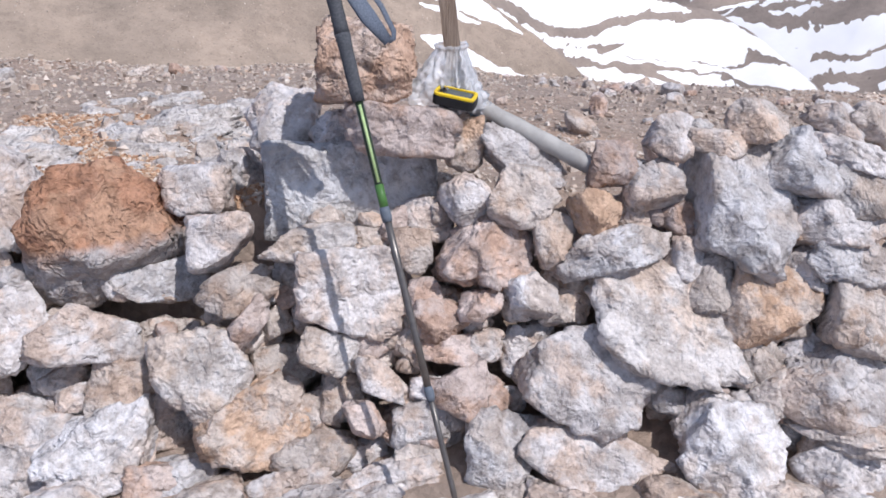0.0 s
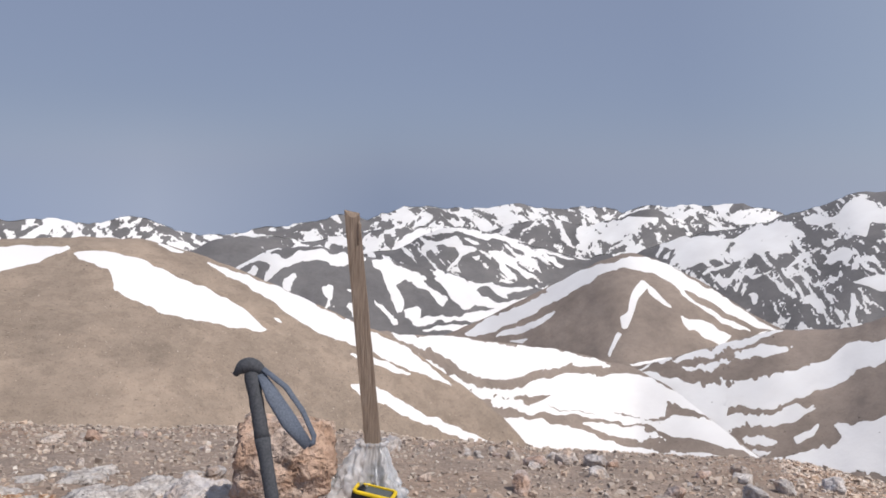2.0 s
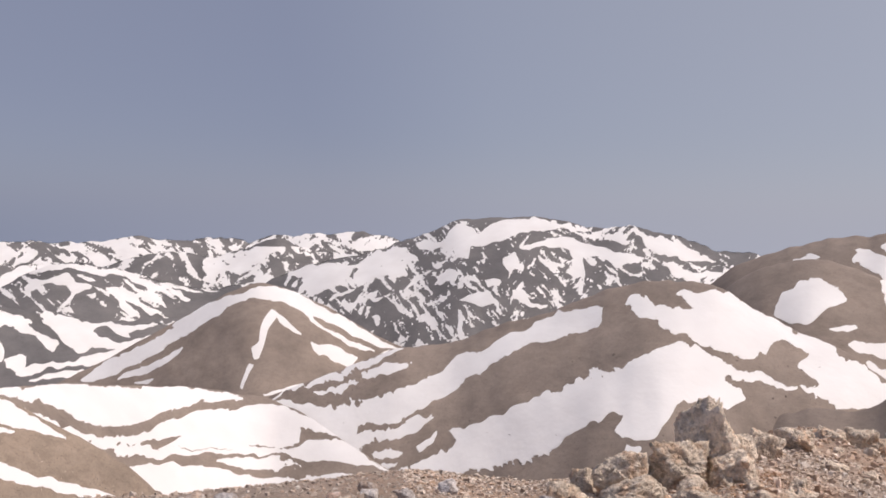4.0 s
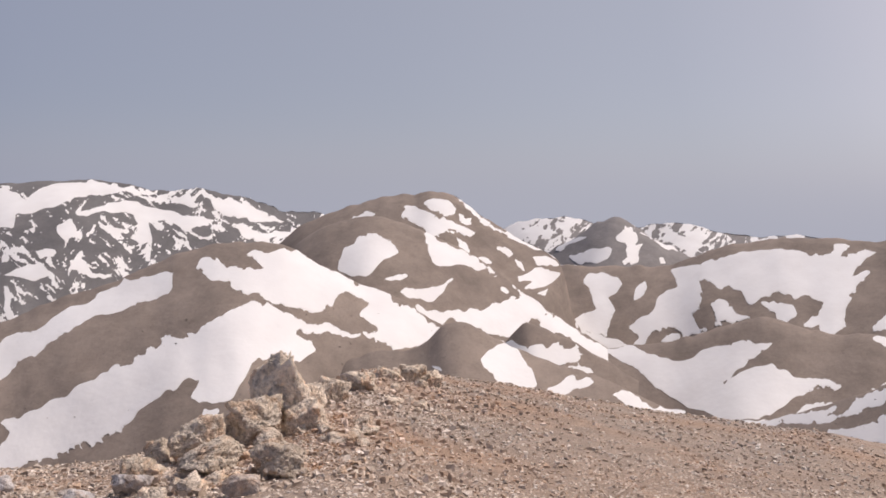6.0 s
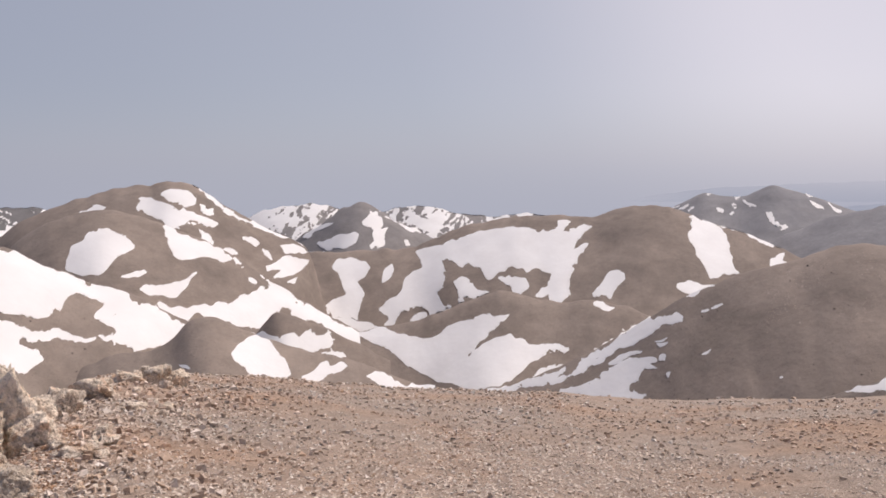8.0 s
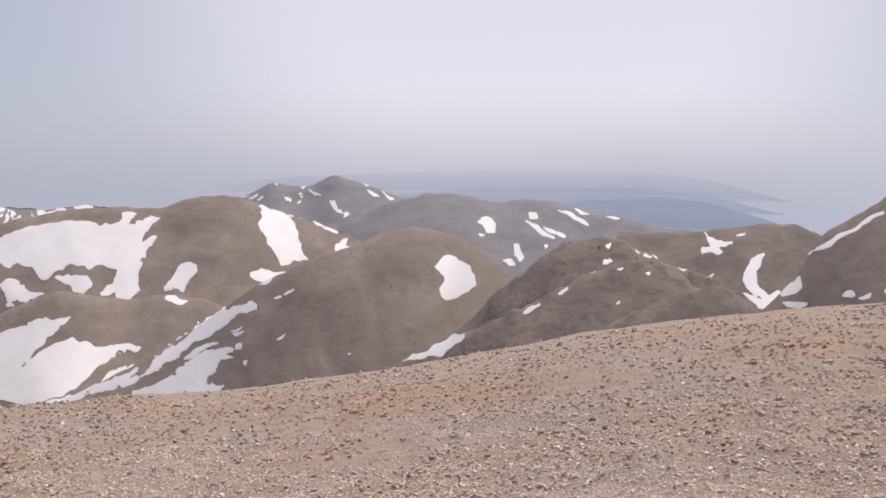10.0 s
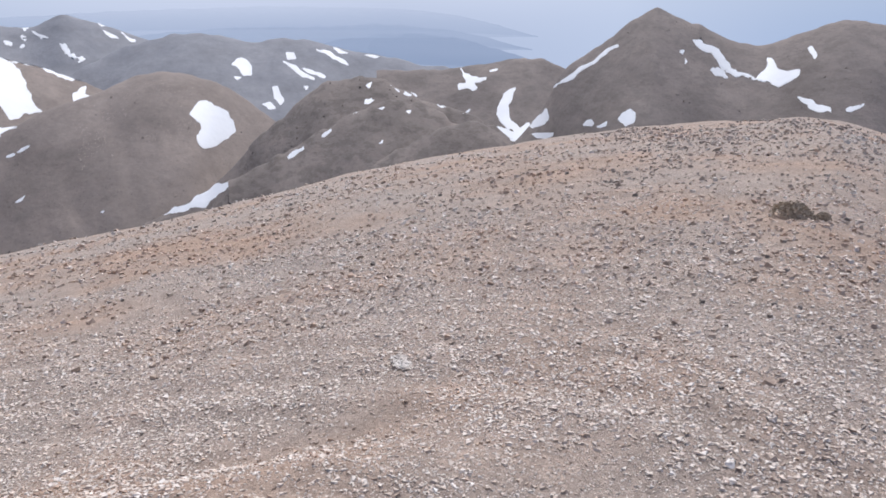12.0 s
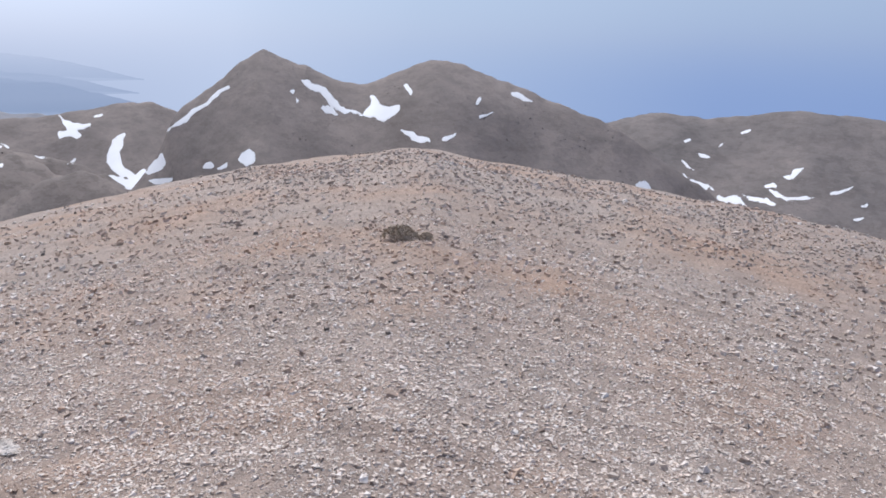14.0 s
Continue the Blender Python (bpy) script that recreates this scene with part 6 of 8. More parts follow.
# ---- sea and haze at the horizon ----
def backdrop():
    b = np.linspace(-180, 180, 361)
    z = np.linspace(-600, 620, 14)
    zz, bb = np.meshgrid(z, b, indexing="ij")
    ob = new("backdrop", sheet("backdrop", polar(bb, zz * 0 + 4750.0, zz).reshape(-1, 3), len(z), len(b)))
    # the cylinder glows: sea tone and haze are painted by height and bearing
    mat = bpy.data.materials.new("sea_haze_glow")
    mat.use_nodes = True
    nt = mat.node_tree
    nt.nodes.remove(nt.nodes["Principled BSDF"])
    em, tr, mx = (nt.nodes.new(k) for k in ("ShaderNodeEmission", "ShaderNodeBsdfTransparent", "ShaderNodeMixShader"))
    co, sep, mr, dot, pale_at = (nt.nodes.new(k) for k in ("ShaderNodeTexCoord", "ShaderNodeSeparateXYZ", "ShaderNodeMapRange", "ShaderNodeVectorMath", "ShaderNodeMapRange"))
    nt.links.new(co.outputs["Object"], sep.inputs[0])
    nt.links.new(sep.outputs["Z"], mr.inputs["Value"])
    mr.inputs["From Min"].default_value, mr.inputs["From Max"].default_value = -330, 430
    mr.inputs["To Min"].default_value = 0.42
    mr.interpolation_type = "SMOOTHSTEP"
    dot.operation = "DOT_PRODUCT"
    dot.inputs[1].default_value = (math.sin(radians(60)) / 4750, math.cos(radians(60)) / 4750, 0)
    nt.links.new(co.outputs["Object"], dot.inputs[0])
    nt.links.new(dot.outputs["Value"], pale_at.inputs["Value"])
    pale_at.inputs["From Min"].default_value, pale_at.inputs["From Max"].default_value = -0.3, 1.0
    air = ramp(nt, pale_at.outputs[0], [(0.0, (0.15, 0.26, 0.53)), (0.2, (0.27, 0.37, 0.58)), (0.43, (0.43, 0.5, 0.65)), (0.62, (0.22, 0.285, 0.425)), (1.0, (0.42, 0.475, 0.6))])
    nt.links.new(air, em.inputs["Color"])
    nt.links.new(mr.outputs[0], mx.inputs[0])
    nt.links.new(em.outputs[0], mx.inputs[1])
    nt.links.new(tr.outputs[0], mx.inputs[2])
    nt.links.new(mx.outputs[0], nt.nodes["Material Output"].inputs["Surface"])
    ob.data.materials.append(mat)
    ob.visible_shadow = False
    tagged(ob, "glowing backdrop of hazy blue sea fading into the sky", "sea", kind="structure")


backdrop()

# ---- stones ----
def round_shell(divisions):
    bm = bmesh.new()
    bmesh.ops.create_icosphere(bm, subdivisions=divisions, radius=1.0)
    v = np.array([p.co[:] for p in bm.verts])
    f = [[p.index for p in face.verts] for face in bm.faces]
    bm.free()
    return v, f


SHELLS = {k: round_shell(k) for k in (2, 3, 4, 5)}


def breaks(seed, facets, boxy, face):
    """The planes that cut a stone, and the random numbers left for its skin."""
    rng = np.random.RandomState(seed)
    n = rng.normal(size=(facets, 3))
    n = np.concatenate([n / np.linalg.norm(n, axis=1)[:, None], np.eye(3), -np.eye(3)])
    cut = np.concatenate([rng.uniform(0.52, 0.8, facets) + boxy * 0.4, rng.uniform(0.78, 1.0, 6) - boxy * 0.2])
    if face:                                                                 # one broad break
        beside = n @ np.array(face[:])
        cut = np.where(beside > 0.15, np.maximum(cut, 0.55 + 0.5 * beside), cut)
        n, cut = np.concatenate([n, [face[:]]]), np.append(cut, rng.uniform(0.56, 0.66))
    return n, cut, rng


def sunlit_view(seed, facets, boxy, face, turn, size):
    """How much of a stone's camera-facing side is turned to the sun."""
    n, cut, _ = breaks(seed, facets, boxy, face)
    v = SHELLS[3][0]
    pick = (cut / np.maximum(v @ n.T, 1e-3)).argmin(1)
    way = n[pick] / np.array(size)
    way = (way / np.linalg.norm(way, axis=1)[:, None]) @ np.array(turn).T
    shown = np.clip(way @ np.array([-0.1, -0.8, 0.6]), 0, 1)
    return (shown * np.clip(way @ np.array([0.417, -0.35, 0.839]), 0, 1)).sum() / shown.sum()


def chipped(p, rng, count, tilt, step):
    """Breaks a skin into small flat chips: each cell of it leans and steps in or out by itself."""
    seeds = p[rng.choice(len(p), count, replace=False)]
    o = rng.uniform(0, 50)
    bent = p + 0.1 * np.stack([fbm(p[:, 1] * 5 + o, p[:, 2] * 5, 3, 3), fbm(p[:, 2] * 5 + o, p[:, 0] * 5, 4, 3), fbm(p[:, 0] * 5 + o, p[:, 1] * 5, 5, 3)], -1)
    cell = (-2 * bent @ seeds.T + (seeds ** 2).sum(1)).argmin(1)
    lean = rng.normal(size=(count, 3)) * tilt
    return ((p - seeds[cell]) * lean[cell]).sum(1) + rng.uniform(-step, step, count)[cell]


def stone_mesh(name, w, d, h, seed, rough=0.05, facets=15, divisions=4, boxy=0.0, face=None, crags=0.0):
    """An angular broken stone: a ball cut by random planes, its corners knocked off and its faces chipped."""
    v, f = SHELLS[divisions]
    n, cut, rng = breaks(seed, facets, boxy, face)
    along = np.maximum(v @ n.T, 1e-3)
    r = -np.log(np.exp(-190 * np.minimum(cut / along, 3)).sum(1)) / 190       # flat breaks with slightly worn edges
    for _ in range(3):                                                        # corners knocked off
        k = rng.choice(len(v), 40)
        k = k[r[k].argmax()]
        way = v[k] + rng.normal(size=3) * 0.25
        way = way / np.linalg.norm(way)
        r = np.minimum(r, r[k] * (v[k] @ way) * rng.uniform(0.88, 0.96) / np.maximum(v @ way, 1e-3))
    p = v * np.clip(r, 0.3, 1.3)[:, None]
    p = p + v * (rough * (chipped(p, rng, 20, 0.9, 0.15) + chipped(p, rng, 140, 1.4, 0.11)))[:, None]
    o = rng.uniform(0, 50, 3)
    for size, amp in ((1.4, 0.25), (4.0, 0.35), (10.0, 0.35), (21.0, 0.3)):
        a, b_, c = (p * size + o).T
        bumps = fbm(a, b_ + c * 0.7, seed % 97, 2) + fbm(b_, c - a * 0.6, seed % 89, 2)
        joint = np.clip(1 - np.abs(bumps) / 0.07, 0, 1) * (size < 5)          # open joints
        hollow = np.clip(np.abs(bumps) * 3, 0, 1) * crags * (size < 12)                     # weathered, craggy skin
        p = p + v * ((bumps * amp * (1 + crags) - 0.2 * joint - 0.4 * hollow) * rough)[:, None]
    lo, hi = p.min(0), p.max(0)
    p = ((p - lo) / (hi - lo) - 0.5) * np.array([w, d, h])
    me = bpy.data.meshes.new(name)
    me.from_pydata(p.tolist(), [], f)
    me.shade_smooth()
    return me


wall = tagged(new("dry_stone_wall"), "rough dry wall of piled pale limestone rocks", "stone wall")
cairn = tagged(new("cairn"), "small cairn of pinkish and grey stones on the wall", "cairn")
outcrop = tagged(new("rock_outcrop"), "craggy tan rock outcrop on the brow", "rock outcrop")
counted = collections.Counter()
STONE_LABELS = {"limestone_rust": "rust-red porous boulder", "limestone_orange": "orange-stained limestone", "limestone_blue": "bluish white limestone",
                "limestone_pink": "pinkish limestone", "limestone_pitted": "tan pitted limestone", "limestone_pale": "pale limestone", "limestone_block": "large grey squared block"}


def stone(owner, x, y, z, w, d, h, roll, turn, mat, squared=0.0):
    """One stone: place, size, roll, turn; wall stones' broad break faces camera and sun."""
    counted["stones"] += 1
    seed = 1000 + 37 * counted["stones"]
    big = max(w, h)
    rough, boxy, facets, div = 0.1, 0.0, 6 + counted["stones"] % 3, 5 if big > 0.24 else 4 if big > 0.11 else 3
    boxy, crags = squared, 0.0
    if mat is rust:
        rough, facets, div = 0.1, 26, 5
    if mat is block:
        boxy, rough, div = 1.0, 0.05, 5
    if mat in (outcrop_stone, bed, slab_stone):
        rough, facets = (0.16, 18) if mat in (bed, slab_stone) else (0.12, 10)
    if mat is outcrop_stone:
        div, crags = 5 if big > 0.28 else 4 if big > 0.1 else 3, 1.0
    if mat in (bed, slab_stone):
        z, h = z - h * 0.33, h * 0.55
    m, face = pose(x, y, z, -22 if owner is wall or owner is cairn else 0, roll, turn), None
    if owner is wall and mat is not rust:
        out = Vector((0.38 + 0.22 * math.sin(seed), -0.72, 0.6 + 0.2 * math.cos(1.7 * seed)))
        out = m.to_3x3().inverted() @ out
        face = Vector((out.x * w, out.y * d, out.z * h)).normalized()
        if big > 0.2:                                                        # large stones take the seed most sunlit towards the camera
            seed = max((seed + 7001 * k for k in range(6)), key=lambda k: sunlit_view(k, facets, boxy, face, m.to_3x3(), (w, d, h)))
    ob = new("stone" if owner else "rock", stone_mesh("stone", w, d, h, seed, rough, facets, div, boxy, face, crags))
    ob.data.materials.append(mat)
    ob.matrix_world = m
    if owner:
        ob.parent = owner
        if mat.name in STONE_LABELS:
            tagged(ob, STONE_LABELS[mat.name])
    else:
        tagged(ob, "weathered grey limestone rock bedded in the gravel", "rock", "rocks in the gravel")


# the wall: place, width, depth, height, roll, kind of stone
stone(wall, -0.850, 1.802, 0.470, 0.425, 0.321, 0.365, 0, 25, rust)
stone(wall, -1.097, 1.843, 0.547, 0.176, 0.186, 0.272, 0, 31, grey)
stone(wall, -0.556, 1.729, 0.474, 0.171, 0.136, 0.150, 5, 18, grey)
stone(wall, -0.633, 1.870, 0.549, 0.195, 0.138, 0.135, 5, 19, grey)
stone(wall, -0.344, 1.728, 0.468, 0.244, 0.138, 0.109, 8, 11, pale)
stone(wall, -0.246, 1.687, 0.355, 0.276, 0.216, 0.234, 5, 8, grey)
stone(wall, -0.515, 1.665, 0.377, 0.205, 0.133, 0.120, -18, 17, tan)
stone(wall, -0.484, 1.607, 0.319, 0.148, 0.087, 0.070, -42, 17, pink)
stone(wall, -0.890, 1.623, 0.286, 0.292, 0.188, 0.168, 12, 29, grey)
stone(wall, -1.057, 1.623, 0.305, 0.171, 0.164, 0.217, 10, 33, grey)
stone(wall, -0.604, 1.573, 0.190, 0.237, 0.213, 0.265, 0, 21, pale)
stone(wall, -0.814, 1.576, 0.168, 0.159, 0.153, 0.204, 25, 27, tan)
stone(wall, -1.019, 1.488, 0.048, 0.310, 0.254, 0.287, 0, 34, grey)
stone(wall, -0.837, 1.487, 0.056, 0.323, 0.229, 0.225, -18, 29, blue)
stone(wall, -0.465, 1.505, 0.083, 0.284, 0.216, 0.227, -22, 17, orange)
stone(wall, -0.297, 1.577, 0.258, 0.164, 0.111, 0.104, 28, 11, pale)
stone(wall, -0.175, 1.562, 0.186, 0.161, 0.100, 0.087, 32, 6, grey)
stone(wall, -0.406, 1.646, 0.164, 0.191, 0.142, 0.147, 0, 14, tan)
stone(wall, -0.216, 1.477, 0.124, 0.081, 0.083, 0.118, -35, 8, pink)
stone(wall, -0.331, 1.474, 0.031, 0.214, 0.141, 0.129, -10, 13, tan)
stone(wall, -0.146, 1.415, -0.010, 0.252, 0.147, 0.119, -8, 6, grey)
stone(wall, -0.401, 1.409, -0.017, 0.271, 0.145, 0.107, -5, 16, grey)
stone(wall, -0.645, 1.439, -0.018, 0.223, 0.143, 0.126, 0, 24, blue)
stone(wall, -0.977, 1.622, 0.158, 0.143, 0.128, 0.159, 0, 31, grey)
stone(wall, -0.711, 1.407, 0.012, 0.148, 0.098, 0.089, 20, 27, pink)
stone(wall, 0.089, 1.731, 0.435, 0.254, 0.194, 0.206, 10, -3, pink)
stone(wall, 0.069, 1.624, 0.349, 0.116, 0.077, 0.071, -8, -2, pink)
stone(wall, 0.187, 1.642, 0.355, 0.135, 0.111, 0.126, -20, -7, blue)
stone(wall, -0.026, 1.631, 0.300, 0.152, 0.114, 0.118, 15, 1, pink)
stone(wall, -0.063, 1.663, 0.355, 0.086, 0.074, 0.089, 0, 2, pink)
stone(wall, 0.040, 1.792, 0.548, 0.132, 0.110, 0.125, -35, -1, grey)
stone(wall, 0.182, 1.787, 0.554, 0.180, 0.144, 0.159, 10, -6, tan)
stone(wall, 0.168, 1.866, 0.614, 0.248, 0.155, 0.134, 38, -5, grey)
stone(wall, 0.345, 1.752, 0.520, 0.142, 0.115, 0.128, 12, -11, orange)
stone(wall, 0.245, 1.743, 0.457, 0.109, 0.108, 0.147, 10, -8, tan)
stone(wall, 0.393, 1.715, 0.443, 0.272, 0.146, 0.109, -20, -13, blue)
stone(wall, 0.703, 1.808, 0.497, 0.328, 0.296, 0.371, 12, -21, blue)
stone(wall, 0.520, 1.659, 0.251, 0.487, 0.319, 0.290, 33, -17, pale)
stone(wall, 0.322, 1.577, 0.178, 0.313, 0.235, 0.243, 32, -12, grey)
stone(wall, 0.777, 1.669, 0.298, 0.231, 0.196, 0.231, 10, -25, orange)
stone(wall, 0.351, 1.463, -0.004, 0.403, 0.253, 0.219, 8, -13, grey)
stone(wall, 0.657, 1.469, 0.009, 0.300, 0.255, 0.300, 5, -24, blue)
stone(wall, 0.108, 1.469, 0.046, 0.209, 0.186, 0.229, -38, -4, blue)
stone(wall, 0.042, 1.549, 0.154, 0.202, 0.149, 0.153, -5, -2, pink)
stone(wall, -0.013, 1.600, 0.244, 0.167, 0.100, 0.083, 10, 0, pink)
stone(wall, 0.924, 1.551, 0.154, 0.318, 0.228, 0.227, 5, -31, grey)
stone(wall, 0.949, 1.627, 0.307, 0.205, 0.164, 0.182, -28, -30, tan)
stone(wall, 0.856, 1.823, 0.598, 0.203, 0.176, 0.211, -30, -25, blue)
stone(wall, 0.495, 1.792, 0.573, 0.157, 0.130, 0.149, 0, -15, grey)
stone(wall, 0.389, 1.817, 0.624, 0.134, 0.108, 0.120, -10, -12, pink)
stone(wall, 0.543, 1.851, 0.680, 0.123, 0.104, 0.123, 20, -16, grey)
stone(wall, 0.746, 1.870, 0.705, 0.157, 0.113, 0.112, 0, -22, tan)
stone(wall, 0.928, 1.865, 0.704, 0.162, 0.106, 0.096, 8, -26, grey)
stone(wall, 1.020, 1.855, 0.696, 0.126, 0.094, 0.097, 20, -29, tan)
stone(wall, 0.960, 1.825, 0.637, 0.254, 0.117, 0.074, 8, -28, grey)
stone(wall, 0.931, 1.740, 0.485, 0.243, 0.155, 0.137, -8, -28, grey)
stone(wall, 0.952, 1.689, 0.412, 0.243, 0.146, 0.122, 5, -29, blue)
stone(wall, 1.001, 1.778, 0.548, 0.185, 0.147, 0.162, 0, -29, pale)
stone(wall, 0.908, 1.424, -0.012, 0.299, 0.186, 0.161, -5, -33, grey)
stone(wall, 0.920, 1.461, 0.075, 0.305, 0.132, 0.079, -10, -32, tan)
stone(wall, 0.989, 1.569, 0.257, 0.138, 0.101, 0.101, 20, -32, tan)
stone(wall, 0.781, 1.551, 0.139, 0.128, 0.109, 0.128, 0, -27, tan)
stone(wall, 0.647, 1.837, 0.666, 0.154, 0.092, 0.076, 10, -19, tan)
stone(wall, 0.837, 1.769, 0.463, 0.152, 0.123, 0.137, 0, -25, orange)
stone(wall, -0.093, 1.738, 0.439, 0.105, 0.095, 0.119, 0, 3, tan)
stone(wall, -0.078, 1.527, 0.078, 0.156, 0.133, 0.156, 10, 3, grey)
stone(wall, -0.043, 1.564, 0.143, 0.128, 0.089, 0.085, 0, 2, grey)
stone(wall, -0.085, 1.458, 0.015, 0.128, 0.096, 0.100, 10, 3, tan)
stone(wall, -0.260, 1.580, 0.117, 0.137, 0.114, 0.130, 10, 9, tan)
stone(wall, -0.720, 1.741, 0.354, 0.241, 0.140, 0.113, -5, 22, blue)
stone(wall, -1.024, 1.753, 0.352, 0.208, 0.139, 0.128, 5, 30, grey)
stone(wall, -0.423, 1.738, 0.333, 0.110, 0.097, 0.117, 0, 14, grey)
stone(wall, -0.470, 1.681, 0.218, 0.104, 0.089, 0.104, 0, 16, tan)
stone(wall, -0.723, 1.707, 0.205, 0.170, 0.131, 0.139, 0, 23, tan)
stone(wall, -0.342, 1.718, 0.260, 0.118, 0.106, 0.132, 0, 11, grey)
stone(wall, -0.153, 1.660, 0.246, 0.114, 0.097, 0.114, 0, 5, tan)
stone(wall, 0.070, 1.623, 0.234, 0.120, 0.086, 0.085, 0, -2, grey)
stone(wall, 0.185, 1.659, 0.188, 0.145, 0.129, 0.159, 0, -6, grey)
stone(wall, 0.283, 1.696, 0.298, 0.129, 0.104, 0.115, 0, -9, tan)
stone(wall, 0.300, 1.747, 0.365, 0.158, 0.122, 0.130, -10, -10, tan)
stone(wall, 0.439, 1.809, 0.505, 0.145, 0.110, 0.116, 0, -14, grey)
stone(wall, 0.582, 1.648, 0.044, 0.246, 0.181, 0.185, 10, -19, tan)
stone(wall, 0.740, 1.619, 0.173, 0.167, 0.135, 0.152, 0, -25, tan)
stone(wall, 0.855, 1.639, 0.191, 0.124, 0.106, 0.124, 0, -28, grey)
stone(wall, 0.821, 1.535, 0.027, 0.125, 0.119, 0.156, 0, -28, grey)
stone(wall, 0.905, 1.718, 0.305, 0.141, 0.120, 0.141, 0, -28, tan)
stone(wall, -0.032, 1.534, -0.031, 0.133, 0.125, 0.162, 0, 1, grey)
stone(wall, -0.226, 1.493, -0.007, 0.146, 0.104, 0.102, 0, 9, grey)
stone(wall, -0.544, 1.529, -0.036, 0.152, 0.136, 0.167, 0, 20, tan)
stone(wall, -0.713, 1.562, 0.030, 0.139, 0.118, 0.139, 0, 25, grey)
stone(wall, -0.807, 1.685, 0.187, 0.141, 0.113, 0.125, 0, 26, grey)
stone(wall, -0.195, 1.804, 0.423, 0.159, 0.108, 0.101, 0, 6, tan)
stone(wall, 0.119, 1.830, 0.468, 0.130, 0.098, 0.101, 0, -4, tan)
stone(wall, -0.052, 1.836, 0.468, 0.130, 0.111, 0.130, 0, 2, grey)
stone(wall, -1.209, 1.745, 0.393, 0.228, 0.201, 0.244, 0, 35, grey)
stone(wall, -1.221, 1.598, 0.155, 0.262, 0.229, 0.278, 0, 37, tan)
stone(wall, 1.184, 1.860, 0.575, 0.245, 0.186, 0.196, 0, -32, grey)
stone(wall, 1.175, 1.727, 0.361, 0.242, 0.206, 0.242, 0, -34, tan)
stone(wall, 1.160, 1.575, 0.130, 0.243, 0.206, 0.243, 0, -36, grey)
stone(wall, 1.144, 1.450, -0.046, 0.245, 0.186, 0.196, 0, -38, grey)
stone(wall, 0.487, 1.347, -0.002, 0.170, 0.110, 0.099, 0, -20, tan)
stone(wall, -0.188, 1.351, -0.003, 0.152, 0.096, 0.083, 0, 8, grey)
stone(wall, 0.568, 1.326, -0.026, 0.214, 0.124, 0.100, 0, -23, tan)
stone(wall, 0.125, 1.354, -0.021, 0.153, 0.104, 0.097, 0, -5, tan)
stone(wall, 0.761, 1.345, -0.022, 0.163, 0.110, 0.104, 0, -30, tan)
stone(wall, 0.644, 1.712, 0.364, 0.205, 0.161, 0.176, 0, -21, tan)
stone(wall, 0.579, 1.733, 0.409, 0.131, 0.112, 0.131, 10, -18, grey)
stone(wall, -0.337, 1.550, 0.081, 0.159, 0.129, 0.145, 0, 12, tan)
stone(wall, -0.914, 1.317, -0.034, 0.357, 0.223, 0.193, 5, 35, grey)
stone(wall, -0.611, 1.307, -0.030, 0.310, 0.195, 0.169, -8, 25, tan)
stone(wall, -0.314, 1.302, -0.029, 0.313, 0.184, 0.150, 4, 14, grey)
stone(wall, -0.006, 1.298, -0.039, 0.310, 0.190, 0.162, -6, 0, pale)
stone(wall, 0.302, 1.296, -0.052, 0.327, 0.205, 0.177, 5, -13, grey)
stone(wall, 0.609, 1.289, -0.068, 0.340, 0.213, 0.184, 0, -25, blue)
stone(wall, 0.891, 1.295, -0.061, 0.327, 0.214, 0.193, -5, -35, grey)
# the cairn on the wall
stone(cairn, -0.195, 1.915, 0.853, 0.245, 0.190, 0.215, 8, 6, pitted, 0.55)
stone(cairn, -0.120, 1.865, 0.697, 0.300, 0.185, 0.135, 7, 4, pink, 0.5)
stone(cairn, 0.035, 1.890, 0.655, 0.110, 0.110, 0.150, 10, -1, orange, 0.3)
stone(cairn, -0.281, 1.971, 0.647, 0.159, 0.122, 0.130, 0, 8, grey)
stone(cairn, -0.261, 1.977, 0.500, 0.456, 0.289, 0.253, 3, 8, block)
stone(cairn, -0.433, 2.062, 0.669, 0.211, 0.169, 0.188, -10, 12, grey)
stone(cairn, -0.550, 2.031, 0.479, 0.171, 0.164, 0.218, 0, 15, grey)
stone(cairn, 0.053, 1.990, 0.688, 0.130, 0.090, 0.087, 0, -2, tan)
# bedrock humps and loose blocks behind the wall
stone(None, -0.920, 2.635, 0.495, 0.454, 0.267, 0.217, 0, 19, bed)
stone(None, -1.157, 2.112, 0.587, 0.261, 0.172, 0.156, 5, 29, bed)
stone(None, -0.667, 1.977, 0.525, 0.188, 0.113, 0.094, 0, 19, bed)
# the outcrop on the brow
stone(outcrop, 4.267, 3.755, -0.004, 0.450, 0.380, 0.675, 6, -49, outcrop_stone)
stone(outcrop, 3.962, 3.717, -0.115, 0.416, 0.354, 0.381, 0, -47, outcrop_stone)
stone(outcrop, 4.225, 3.498, -0.117, 0.302, 0.257, 0.301, -8, -50, outcrop_stone)
stone(outcrop, 4.243, 3.397, -0.122, 0.148, 0.126, 0.243, 4, -51, outcrop_stone)
stone(outcrop, 5.244, 4.067, -0.262, 0.300, 0.240, 0.280, 14, -40, outcrop_stone)
stone(outcrop, 5.860, 4.247, -0.318, 0.310, 0.240, 0.250, -16, -70, outcrop_stone)
stone(outcrop, 3.648, 3.886, -0.185, 0.368, 0.313, 0.357, -8, -43, outcrop_stone)
stone(outcrop, 3.595, 4.200, -0.315, 0.240, 0.204, 0.258, -8, -41, outcrop_stone)
